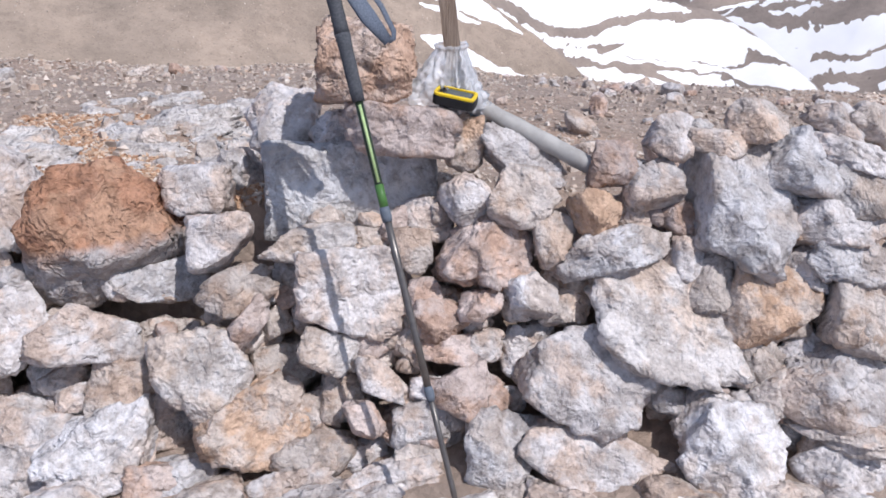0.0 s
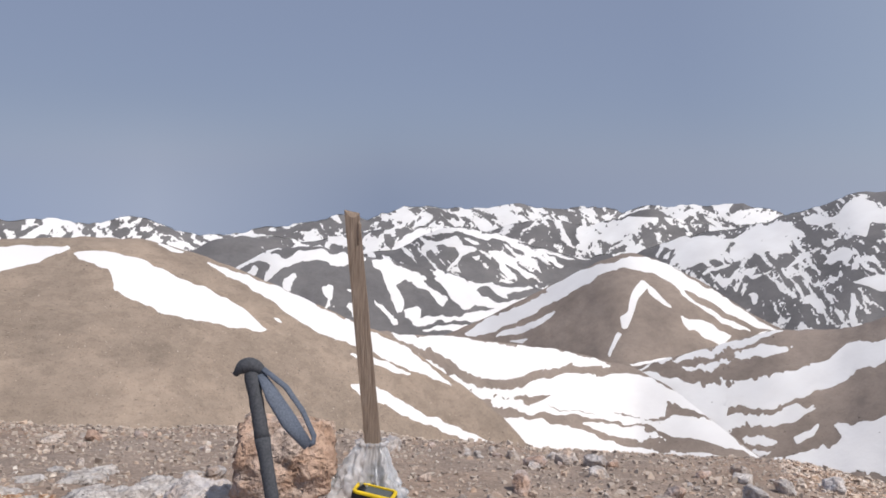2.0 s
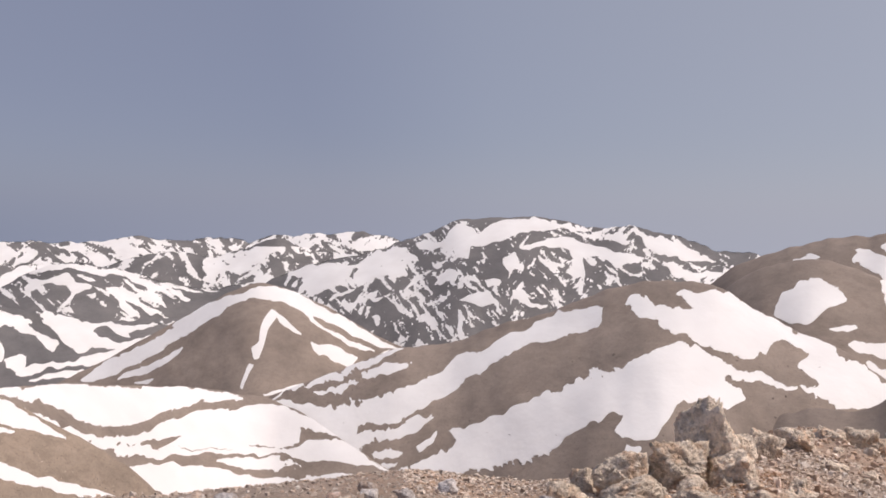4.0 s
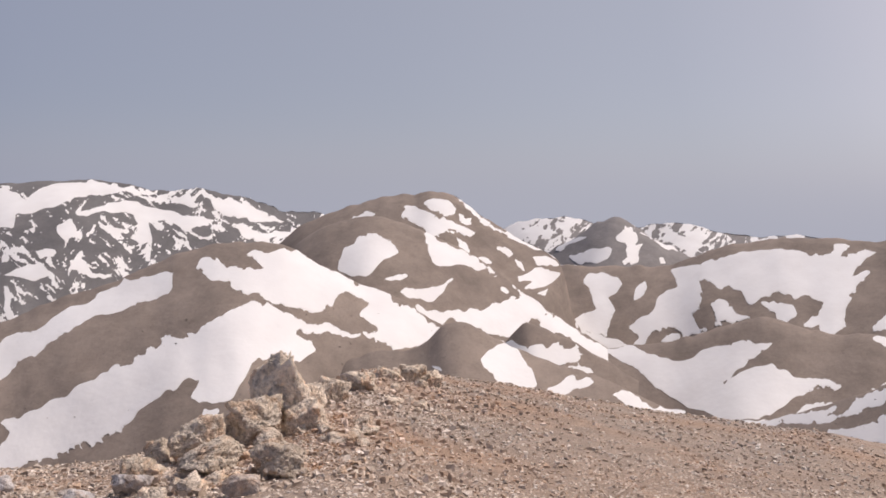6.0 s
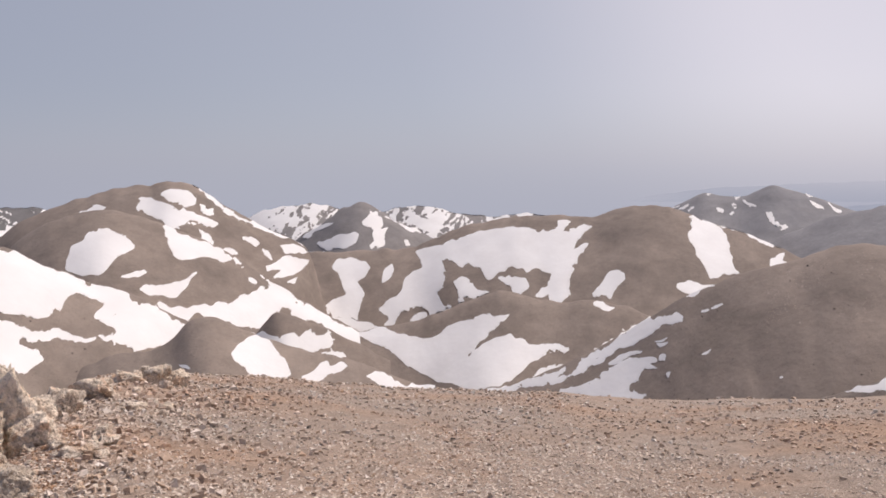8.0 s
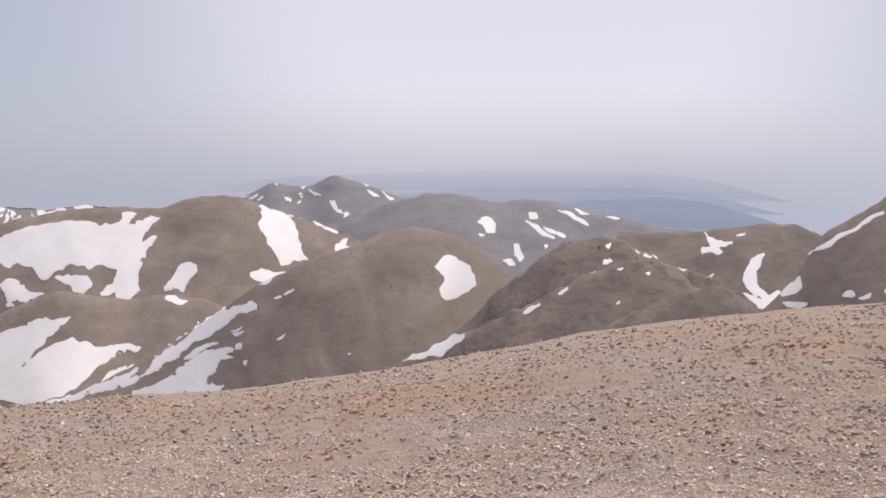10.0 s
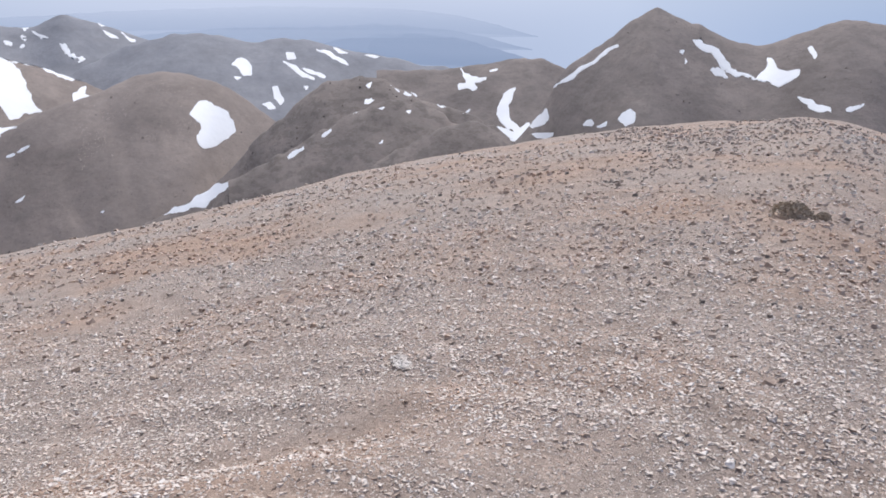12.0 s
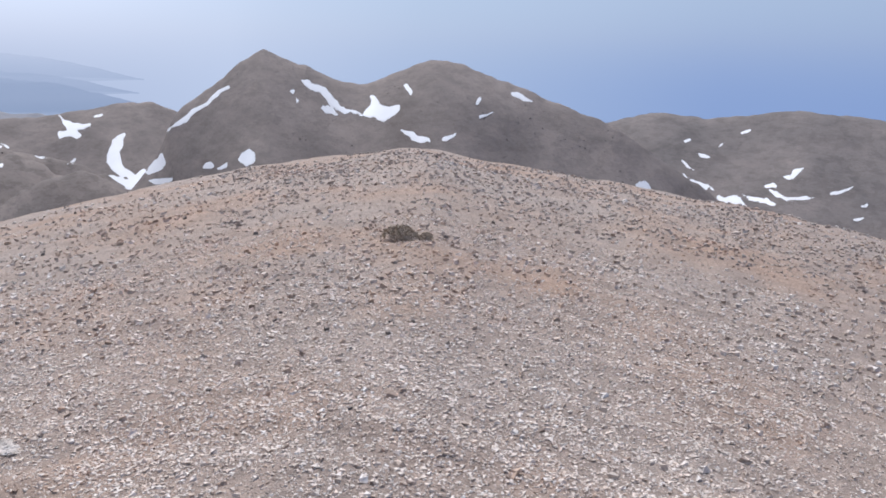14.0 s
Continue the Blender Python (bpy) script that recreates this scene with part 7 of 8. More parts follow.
stone(outcrop, 3.329, 3.432, -0.116, 0.416, 0.354, 0.250, -8, -44, outcrop_stone)
stone(outcrop, 3.246, 2.871, 0.013, 0.302, 0.257, 0.246, 4, -49, outcrop_stone)
stone(outcrop, 7.170, 4.819, -0.640, 0.330, 0.260, 0.200, 18, -30, outcrop_stone)
stone(outcrop, 7.546, 4.793, -0.690, 0.380, 0.280, 0.270, -12, -75, outcrop_stone)
stone(outcrop, 7.759, 4.640, -0.790, 0.300, 0.240, 0.260, -20, -45, outcrop_stone)
stone(outcrop, 4.593, 3.759, -0.146, 0.240, 0.200, 0.350, 12, -51, outcrop_stone)
stone(outcrop, 3.307, 4.049, -0.296, 0.228, 0.194, 0.201, 8, -39, outcrop_stone)
stone(outcrop, 3.928, 2.990, -0.100, 0.196, 0.167, 0.125, 8, -53, outcrop_stone)
stone(None, 2.930, 3.611, -0.153, 0.219, 0.142, 0.127, 0, -39, grey)
stone(None, 2.892, 2.780, 0.024, 0.190, 0.123, 0.110, 0, -46, tan)
# pale slabs flush with the gravel
stone(None, 5.831, -0.867, -0.770, 0.444, 0.264, 0.089, 0, -98, slab_stone)
stone(None, 4.805, -1.179, -0.572, 0.355, 0.196, 0.071, 0, -104, slab_stone)
stone(None, 3.037, -2.088, -0.143, 0.227, 0.146, 0.045, 0, -125, slab_stone)
stone(None, 7.416, -4.777, -0.660, 0.334, 0.198, 0.067, 0, -123, slab_stone)
stone(None, 5.025, -1.786, -0.551, 0.511, 0.185, 0.102, 0, -110, slab_stone)
stone(None, 6.841, 0.027, -0.984, 0.281, 0.204, 0.056, 0, -90, slab_stone)
stone(None, 7.616, -4.789, -0.703, 0.433, 0.202, 0.087, 0, -122, slab_stone)
stone(None, 3.182, -1.974, -0.167, 0.307, 0.223, 0.061, 0, -122, slab_stone)
stone(None, 0.310, -3.790, -0.197, 0.341, 0.228, 0.068, 0, -175, slab_stone)
stone(None, 4.443, -2.254, -0.373, 0.409, 0.173, 0.082, 0, -117, slab_stone)
stone(None, 5.877, -0.819, -0.778, 0.366, 0.236, 0.073, 0, -98, slab_stone)
stone(None, 7.581, -4.807, -0.695, 0.432, 0.179, 0.086, 0, -122, slab_stone)

# crumbled blocks round the foot of the outcrop and along the brow beside it
rng = np.random.RandomState(33)
for k in range(110):
    b, r = (rng.uniform(39, 55), rng.uniform(4.2, 6.0)) if k < 78 else (rng.uniform(50, 60), rng.uniform(6.2, 9.3))
    w = 0.05 + 0.13 * rng.uniform(0, 1) ** 3
    z = float(ground_height(np.array([b]), np.array([r]))[0])
    stone(outcrop, r * math.sin(radians(b)), r * math.cos(radians(b)), z + 0.12 * w, w, w * rng.uniform(0.7, 1.1), w * rng.uniform(0.6, 0.9), rng.uniform(-20, 20), rng.uniform(0, 180), outcrop_stone)

# crumbling bedrock that breaks through the gravel behind the wall
rng = np.random.RandomState(31)
for k in range(46):
    b, r = (rng.uniform(-25, -11), rng.uniform(2.25, 3.5)) if k % 5 else (rng.uniform(-31, -26), rng.uniform(2.1, 2.7))
    w = 0.1 + 0.24 * rng.uniform(0, 1) ** 2
    z = float(ground_height(np.array([b]), np.array([r]))[0])
    stone(None, r * math.sin(radians(b)), r * math.cos(radians(b)), z + 0.16 * w, w, w * rng.uniform(0.6, 1.0), w * 0.75, rng.uniform(-15, 15), rng.uniform(0, 180), bed)

# loose angular stones between the wall and the brow
rng = np.random.RandomState(35)
for k in range(130):
    b, r = rng.uniform(6, 42), 2.15 * (2.4 ** rng.uniform(0, 1))
    if k % 6 == 0:
        b = rng.uniform(-30, 6)
    w = 0.04 + 0.12 * rng.uniform(0, 1) ** 2.2
    z = float(ground_height(np.array([b]), np.array([r]))[0])
    stone(None, r * math.sin(radians(b)), r * math.cos(radians(b)), z + 0.15 * w, w, w * rng.uniform(0.6, 1.0), w * rng.uniform(0.55, 0.85), rng.uniform(-25, 25), rng.uniform(0, 180), (grey, tan, pale, grey, pink)[k % 5])

# small stones wedged in the gaps of the wall
rng = np.random.RandomState(21)
for k in range(110):
    u, v = rng.uniform(-1.0, 1.05), rng.uniform(0.0, 0.5)
    size = rng.uniform(0.05, 0.11)
    stone(wall, u * 1.02, 1.36 + 0.66 * v + rng.uniform(0.1, 0.15), v, size * rng.uniform(0.9, 1.5), size, size * rng.uniform(0.7, 1.1),
          rng.uniform(-40, 40), rng.uniform(-60, 60), (grey, tan, pink, tan)[k % 4])


# ---- gravel ----
gravel_chip, nt, bsdf = material("gravel_chip", 0.9)
geo = nt.nodes.new("ShaderNodeNewGeometry")
hue = ramp(nt, geo.outputs["Random Per Island"], [(0.0, (0.3, 0.245, 0.21)), (0.08, (0.44, 0.365, 0.31)), (0.42, (0.55, 0.488, 0.437)), (0.6, (0.58, 0.46, 0.37)), (0.76, (0.68, 0.635, 0.6)), (1.0, (0.88, 0.85, 0.825))])
rusty = ramp(nt, tex_noise(nt, 0.5, 5, 0.6), [(0.42, (1.03, 0.985, 0.925)), (0.66, (1.08, 0.91, 0.79))])
hue = mix(nt, 1.0, hue, rusty, "MULTIPLY")
nt.links.new(mix(nt, 1.0, hue, ramp(nt, tex_noise(nt, 70.0, 4), [(0.3, (0.75, 0.75, 0.75)), (0.7, (1.15, 1.15, 1.15))]), "MULTIPLY"), bsdf.inputs["Base Color"])


def chips(label, count, bearings, radii, sizes, seed, clump=0.0, flat=0.4, mat=None, hill=None):
    """Loose broken stones strewn over the ground, too many to count."""
    rng = np.random.RandomState(seed)
    b = rng.uniform(*bearings, count)
    if hill:                                             # radii then count down the slope, 0 the crest and 1 the foot
        r, z_hill, _ = hillside(hill, b, rng.uniform(*radii, count))
    else:
        r = radii[0] * (radii[1] / radii[0]) ** (rng.uniform(0, 1, count) ** 1.0)
    x, y = r * np.sin(np.radians(b)), r * np.cos(np.radians(b))
    if clump:
        grain = 30 / hill["size"] if hill else 0.8
        stay = fbm(x * grain, y * grain, seed, 4) + rng.uniform(-0.12, 0.12, count) > clump - 0.5
        b, r, x, y = b[stay], r[stay], x[stay], y[stay]
        z_hill = z_hill[stay] if hill else None
        count = len(b)
    if not hill and bearings[1] > 190:                   # the spread thins out towards the trodden place and the back of the summit
        stay = rng.uniform(0, 1, count) > np.maximum(np.clip((3.0 - r) / 1.3, 0, 1), np.clip((b - 183) / 26, 0, 1)) * (bearings[0] < 100)
        b, r, x, y = b[stay], r[stay], x[stay], y[stay]
        count = len(b)
    size = sizes[0] * (sizes[1] / sizes[0]) ** (rng.uniform(0, 1, count) ** 2.2) * (1 if hill else 0.6 + r / 13)
    z = z_hill if hill else ground_height(b, r)
    turn = np.array([0, 2.1, 4.2])
    corners = np.concatenate([np.stack([np.cos(turn), np.sin(turn), turn * 0 - 0.8], -1), np.stack([0.76 * np.cos(turn + 0.3), 0.76 * np.sin(turn + 0.3), turn * 0 + 0.75], -1)])
    tris = np.array([(3, 4, 5), (0, 1, 4), (0, 4, 3), (1, 2, 5), (1, 5, 4), (2, 0, 3), (2, 3, 5)])
    p = corners[None] * rng.uniform(0.65, 1.15, (count, 6, 1)) + rng.uniform(-0.28, 0.28, (count, 6, 3))
    p *= np.stack([np.ones(count), rng.uniform(0.6, 1.0, count), rng.uniform(flat * 0.6, flat * 1.3, count)], -1)[:, None]
    a, tip = rng.uniform(0, 2 * np.pi, count), rng.uniform(-0.35, 0.35, count)
    ca, sa, ct, st = np.cos(a), np.sin(a), np.cos(tip), np.sin(tip)
    px, py, pz = p[..., 0], p[..., 1], p[..., 2]
    px, pz = px * ct[:, None] - pz * st[:, None], px * st[:, None] + pz * ct[:, None]
    px, py = px * ca[:, None] - py * sa[:, None], px * sa[:, None] + py * ca[:, None]
    v = np.stack([px, py, pz], -1) * (size / 2)[:, None, None] + np.stack([x, y, z + size * 0.12], -1)[:, None]
    f = (tris[None] + 6 * np.arange(count)[:, None, None]).reshape(-1, 3)
    me = bpy.data.meshes.new("gravel")
    me.from_pydata(v.reshape(-1, 3).tolist(), [], f.tolist())
    ob = new("gravel", me)
    me.materials.append(mat or gravel_chip)
    tagged(ob, label, "gravel", kind="stuff")


rubble_chip, nt, bsdf = material("rubble_chip", 0.95)
geo = nt.nodes.new("ShaderNodeNewGeometry")
nt.links.new(ramp(nt, geo.outputs["Random Per Island"], [(0.0, (0.32, 0.26, 0.22)), (0.3, (0.45, 0.38, 0.325)), (0.7, (0.56, 0.48, 0.415)), (0.9, (0.57, 0.43, 0.335)), (1.0, (0.72, 0.66, 0.6))]), bsdf.inputs["Base Color"])

ochre_chip, nt, bsdf = material("ochre_chip", 0.95)
geo = nt.nodes.new("ShaderNodeNewGeometry")
nt.links.new(ramp(nt, geo.outputs["Random Per Island"], [(0.0, (0.36, 0.2, 0.12)), (0.5, (0.52, 0.33, 0.21)), (0.85, (0.6, 0.44, 0.32)), (1.0, (0.75, 0.68, 0.6))]), bsdf.inputs["Base Color"])
boulder_dark, nt, bsdf = material("boulder_dark", 0.95)
geo = nt.nodes.new("ShaderNodeNewGeometry")
nt.links.new(ramp(nt, geo.outputs["Random Per Island"], [(0.0, (0.16, 0.135, 0.12)), (0.6, (0.22, 0.185, 0.16)), (1.0, (0.34, 0.29, 0.25))]), bsdf.inputs["Base Color"])
pale_chip, nt, bsdf = material("pale_chip", 0.9)
geo = nt.nodes.new("ShaderNodeNewGeometry")
nt.links.new(ramp(nt, geo.outputs["Random Per Island"], [(0.0, (0.55, 0.44, 0.355)), (0.25, (0.68, 0.57, 0.48)), (0.6, (0.79, 0.69, 0.6)), (0.8, (0.76, 0.61, 0.5)), (1.0, (0.86, 0.79, 0.72))]), bsdf.inputs["Base Color"])

chips("angular pale gravel strewn over the summit", 31000, (28, 209), (1.75, 13), (0.015, 0.042), 81, 0.0, 0.45)
chips("dense bed of small pale broken stones", 116000, (28, 209), (1.75, 7.5), (0.018, 0.045), 96, 0.43, 0.32, pale_chip)
chips("fine pale grit between the stones", 42000, (88, 180), (2.2, 5.5), (0.011, 0.022), 97, 0.36, 0.34, pale_chip)
chips("thin gravel trodden into the standing place", 5000, (30, 186), (0.5, 2.6), (0.016, 0.042), 77, 0.3, 0.4, pale_chip)
chips("thin gravel on the back of the summit", 15000, (180, 328), (2.0, 10), (0.018, 0.045), 78, 0.36, 0.4, pale_chip)
chips("loose stones on the far part of the summit", 22000, (28, 209), (4.6, 15), (0.026, 0.066), 86, 0.38, 0.55)
chips("coarse broken stones scattered on the summit", 3600, (28, 209), (2.6, 20), (0.03, 0.075), 82, 0.47, 0.55)
chips("dark weathered stones scattered on the summit", 1500, (28, 209), (3.0, 20), (0.025, 0.06), 79, 0.5, 0.6, boulder_dark)
chips("crumbled rock round the outcrop", 2600, (39, 64), (4.0, 9.8), (0.025, 0.09), 89, 0.4, 0.75)
chips("reddish soil crumbs between the crags", 4000, (42, 53), (4.3, 6.0), (0.012, 0.03), 90, 0.4, 0.6, ochre_chip)
chips("dark broken rock along the brow", 8000, (134, 183), (8.0, 19), (0.02, 0.06), 85, 0.42, 0.55, rubble_chip)
chips("grey rubble behind the wall", 21000, (-36, 42), (2.0, 14), (0.012, 0.05), 83, 0.0, 0.6, rubble_chip)
chips("ochre soil crumbs and pebbles behind the wall", 5200, (-29, -21), (2.1, 3.0), (0.012, 0.035), 87, 0.42, 0.5, ochre_chip)
chips("ochre pebbles beside the cairn", 1500, (-19, -14), (2.0, 2.3), (0.012, 0.035), 88, 0.4, 0.5, ochre_chip)
chips("coarse rubble behind the wall", 2600, (-36, 44), (2.2, 12), (0.03, 0.075), 84, 0.5, 0.75, rubble_chip)

chips("dark loose stones on the tan hillside", 6000, (-36, 14), (0.02, 0.9), (0.2, 0.55), 91, 0.44, 0.8, boulder_dark, brown_hill)
chips("pale stones strewn on the tan hillside", 12000, (-36, 14), (0.1, 1.0), (0.2, 0.6), 98, 0.42, 0.6, rubble_chip, brown_hill)
chips("boulders on the broad dome", 700, (20, 66), (0.01, 0.6), (1.5, 4.0), 92, 0.5, 0.7, boulder_dark, near_dome)
chips("pale scree on the crown of the rounded dome", 1800, (99, 107), (0.02, 0.2), (0.6, 1.8), 99, 0.5, 0.25, pale_chip, round_dome)
chips("boulders on the rounded dome", 700, (76, 118), (0.01, 0.7), (1.2, 3.6), 93, 0.52, 0.7, boulder_dark, round_dome)
chips("boulders and crags on the dark ridge", 2600, (99, 132), (0.0, 0.7), (0.8, 3.0), 94, 0.5, 0.9, boulder_dark, dark_ridge)
chips("boulders on the twin peak", 900, (135, 180), (0.0, 0.6), (1.5, 4.0), 95, 0.5, 0.7, boulder_dark, twin_peak)


# ---- things on the wall ----
def part(name, me, mat, parent, label=""):
    ob = new(name, me)
    me.materials.append(mat)
    ob.parent = parent
    if label:
        tagged(ob, label)
    return ob


def frames_along(path):
    """Steady cross axes along a line of places."""
    path = [Vector(p) for p in path]
    up, out = None, []
    for i, p in enumerate(path):
        way = (path[min(i + 1, len(path) - 1)] - path[max(i - 1, 0)]).normalized()
        if up is None:
            up = way.orthogonal().normalized()
        up = (up - way * up.dot(way)).normalized()
        out.append((p, up, way.cross(up)))
    return out


def tube(name, path, radii, sides=14, flat=1.0, wob=0.0, seed=0):
    """A closed tube along places with a radius at each; flat squashes one cross axis."""
    rng = np.random.RandomState(seed)
    bm = bmesh.new()
    rings = []
    for (p, a, b), r in zip(frames_along(path), radii):
        rings.append([bm.verts.new(p + (a * math.cos(t) + b * math.sin(t) * flat) * r * (1 + rng.uniform(-wob, wob)))
                      for t in (2 * math.pi * k / sides for k in range(sides))])
    for r0, r1 in zip(rings, rings[1:]):
        for k in range(sides):
            bm.faces.new((r0[k], r0[(k + 1) % sides], r1[(k + 1) % sides], r1[k]))
    bm.faces.new(rings[0][::-1])
    bm.faces.new(rings[-1])
    me = bpy.data.meshes.new(name)
    bm.to_mesh(me)
    bm.free()
    me.shade_smooth()
    return me


def between(p0, p1, n):
    return [Vector(p0).lerp(Vector(p1), k / (n - 1)) for k in range(n)]


def along(p0, p1, s):
    return Vector(p0).lerp(Vector(p1), s)


foam = plain("black_foam", (0.07, 0.073, 0.082), 0.75, 0, 0.3, 200)
green_paint = plain("green_paint", (0.028, 0.042, 0.026), 0.35, 0.1)
highlight_stripe = plain("pale_print_highlight", (0.4, 0.52, 0.24), 0.4)
band_green = plain("band_green", (0.07, 0.16, 0.045), 0.35)
dark_metal = plain("dark_anodised_metal", (0.16, 0.145, 0.135), 0.32, 0.6)
grey_plastic = plain("grey_plastic", (0.12, 0.14, 0.17), 0.5)
webbing = plain("grey_webbing", (0.12, 0.14, 0.18), 0.7, 0, 0.3, 300)


def trekking_pole():
    pole = tagged(new("trekking_pole"), "black and green trekking pole leaning on the stone wall", "trekking pole")
    top, low = (-0.240, 1.703, 1.114), (0.002, 1.220, 0.135)
    tip = tuple(along(top, low, 1.09))
    joint_a, joint_b, foam_end = (-0.131, 1.499, 0.662), (-0.051, 1.309, 0.343), (-0.177, 1.651, 0.850)
    length = (Vector(top) - Vector(low)).length
    sa, sb, sf = ((Vector(p) - Vector(top)).length / length for p in (joint_a, joint_b, foam_end))
    grip = between(along(top, low, -0.005), along(top, low, sf * 0.5), 9)
    part("grip", tube("grip", grip, [0.015, 0.0175, 0.016, 0.0145, 0.0155, 0.0145, 0.0155, 0.015, 0.0165]), foam, pole, "black moulded grip")
    ext = between(along(top, low, sf * 0.5), along(top, low, sf), 7)
    part("grip_extension", tube("grip_extension", ext, [0.0165, 0.015, 0.014, 0.0145, 0.014, 0.0142, 0.0125]), foam, pole, "long black foam sleeve")
    head = Vector(top)
    part("pommel", tube("pommel", [head + Vector((-0.034 + 0.056 * s, -0.005 + 0.008 * s, -0.003 + 0.08 * s * (1 - s))) for s in (k / 10 for k in range(11))],
                        [0.0165 * max(0.12, 1 - abs(2 * k / 10 - 1.1) ** 2.6) ** 0.5 for k in range(11)], 24), foam, pole)
    shaft = part("upper_shaft", tube("upper_shaft", between(along(top, low, sf), along(top, low, sa), 4), [0.0086] * 4), green_paint, pole, "dark green shaft")
    # the pale stripe paints the shaft's highlight along with its print
    a, c = along(top, low, sf + (sa - sf) * 0.03), along(top, low, sf + (sa - sf) * 0.72)
    part("stripe", tube("stripe", [p + Vector((0.001, -0.0062, 0.003)) for p in between(a, c, 3)], [0.0032] * 3), highlight_stripe, shaft, "pale printed stripe, also the painted shaft highlight")
    a, c = along(top, low, sf + (sa - sf) * 0.74), along(top, low, sa - 0.01)
    part("green_band", tube("green_band", between(a, c, 3), [0.0093] * 3), band_green, shaft, "green band")
    part("upper_clamp", tube("upper_clamp", between(along(top, low, sa - 0.012), along(top, low, sa + 0.016), 4), [0.0098, 0.0112, 0.0112, 0.0095]), grey_plastic, pole, "grey locking collar")
    part("middle_shaft", tube("middle_shaft", between(along(top, low, sa), along(top, low, sb), 4), [0.0078] * 4), dark_metal, pole, "dark metal shaft")
    part("lower_clamp", tube("lower_clamp", between(along(top, low, sb - 0.012), along(top, low, sb + 0.016), 4), [0.0085, 0.0102, 0.0102, 0.008]), grey_plastic, pole, "grey locking collar")
    part("lower_shaft", tube("lower_shaft", between(along(top, low, sb), along(top, low, 1.06), 4), [0.0064] * 4), dark_metal, pole)
    part("tip", tube("tip", between(along(top, low, 1.06), tip, 4), [0.006, 0.0055, 0.004, 0.002]), grey_plastic, pole)
    # the wrist strap: two bands that hang from the head to a loop on the stone
    s0 = Vector((-0.216, 1.696, 1.125))
    lo, bend = Vector((-0.120, 1.660, 0.972)), Vector((-0.108, 1.668, 0.990))
    outer = [s0, s0.lerp(bend, 0.35) + Vector((0.010, 0, 0.012)), s0.lerp(bend, 0.7) + Vector((0.009, 0, 0.009)), bend, lo.lerp(bend, 0.5) + Vector((0.005, 0, -0.004)), lo]
    inner = [s0 + Vector((-0.004, 0, -0.012)), s0.lerp(lo, 0.35) + Vector((-0.01, -0.008, 0.0)), s0.lerp(lo, 0.7) + Vector((-0.008, -0.012, 0.004)), lo]
    strap = part("strap", tube("strap", outer, [0.006, 0.0065, 0.006, 0.006, 0.0065, 0.006], 10, 0.4), webbing, pole, "grey nylon wrist strap")
    part("strap_pad", tube("strap_pad", inner, [0.01, 0.019, 0.021, 0.013], 12, 0.42), webbing, strap, "padded wrist band")


trekking_pole()

weathered_wood, nt, bsdf = material("weathered_wood", 0.85)
fibre = ramp(nt, tex_noise(nt, 30.0, 6, 0.6, (8, 8, 0.5)), [(0.3, (0.19, 0.14, 0.105)), (0.55, (0.31, 0.235, 0.18)), (0.75, (0.41, 0.33, 0.27))])
nt.links.new(fibre, bsdf.inputs["Base Color"])
bump(nt, bsdf, tex_noise(nt, 30.0, 6, 0.6, (8, 8, 0.5)), 0.6, 0.006)
silver_wood, nt, bsdf = material("silver_wood", 0.7)
nt.links.new(ramp(nt, tex_noise(nt, 18.0, 6, 0.6), [(0.3, (0.27, 0.255, 0.24)), (0.7, (0.43, 0.41, 0.385))]), bsdf.inputs["Base Color"])


def wooden_post():
    """A split plank with a ragged top that stands in the stones."""
    post = tagged(new("wooden_post"), "weathered brown wooden post with a splintered top", "post")
    top, foot = Vector((-0.043, 1.980, 1.429)), Vector((0.017, 1.980, 0.821))
    foot = foot + (foot - top) * 0.12
    bm = bmesh.new()
    side, deep = Vector((1, 0, 0)), Vector((0, 1, 0))
    rng = np.random.RandomState(3)
    ring_count, rings = 22, []
    outline = [(-1, -1), (-0.33, -1.04), (0.33, -1), (1, -0.96), (1.03, 0), (1, 1), (0, 1.02), (-1, 1), (-1.03, 0)]
    for k in range(ring_count):
        s = k / (ring_count - 1)
        c = foot.lerp(top, s)
        wx, wy = 0.0205 - 0.003 * s, 0.013
        ring = []
        for i, (a, b) in enumerate(outline):
            v = c + side * a * wx * (1 + rng.uniform(-0.03, 0.03)) + deep * b * wy
            if k == ring_count - 1:
                v += (top - foot).normalized() * (0.014 if a < -0.5 else -0.008 if abs(a) < 0.5 else 0.002) + Vector((0, 0, rng.uniform(-0.005, 0.006)))
            ring.append(bm.verts.new(v))
        rings.append(ring)
    n = len(outline)
    for r0, r1 in zip(rings, rings[1:]):
        for i in range(n):
            bm.faces.new((r0[i], r0[(i + 1) % n], r1[(i + 1) % n], r1[i]))
    bm.faces.new(rings[-1])
    bm.faces.new(rings[0][::-1])
    bmesh.ops.recalc_face_normals(bm, faces=bm.faces)
    me = bpy.data.meshes.new("plank")
    bm.to_mesh(me)
    bm.free()
    part("plank", me, weathered_wood, post)
    p = top - (top - foot) * 0.03
    part("splinter", tube("splinter", [p + Vector((0.012, -0.01, -0.05)), p + Vector((0.016, -0.012, 0.0)), p + Vector((0.014, -0.011, 0.012))], [0.004, 0.005, 0.001], 6), weathered_wood, post)


wooden_post()


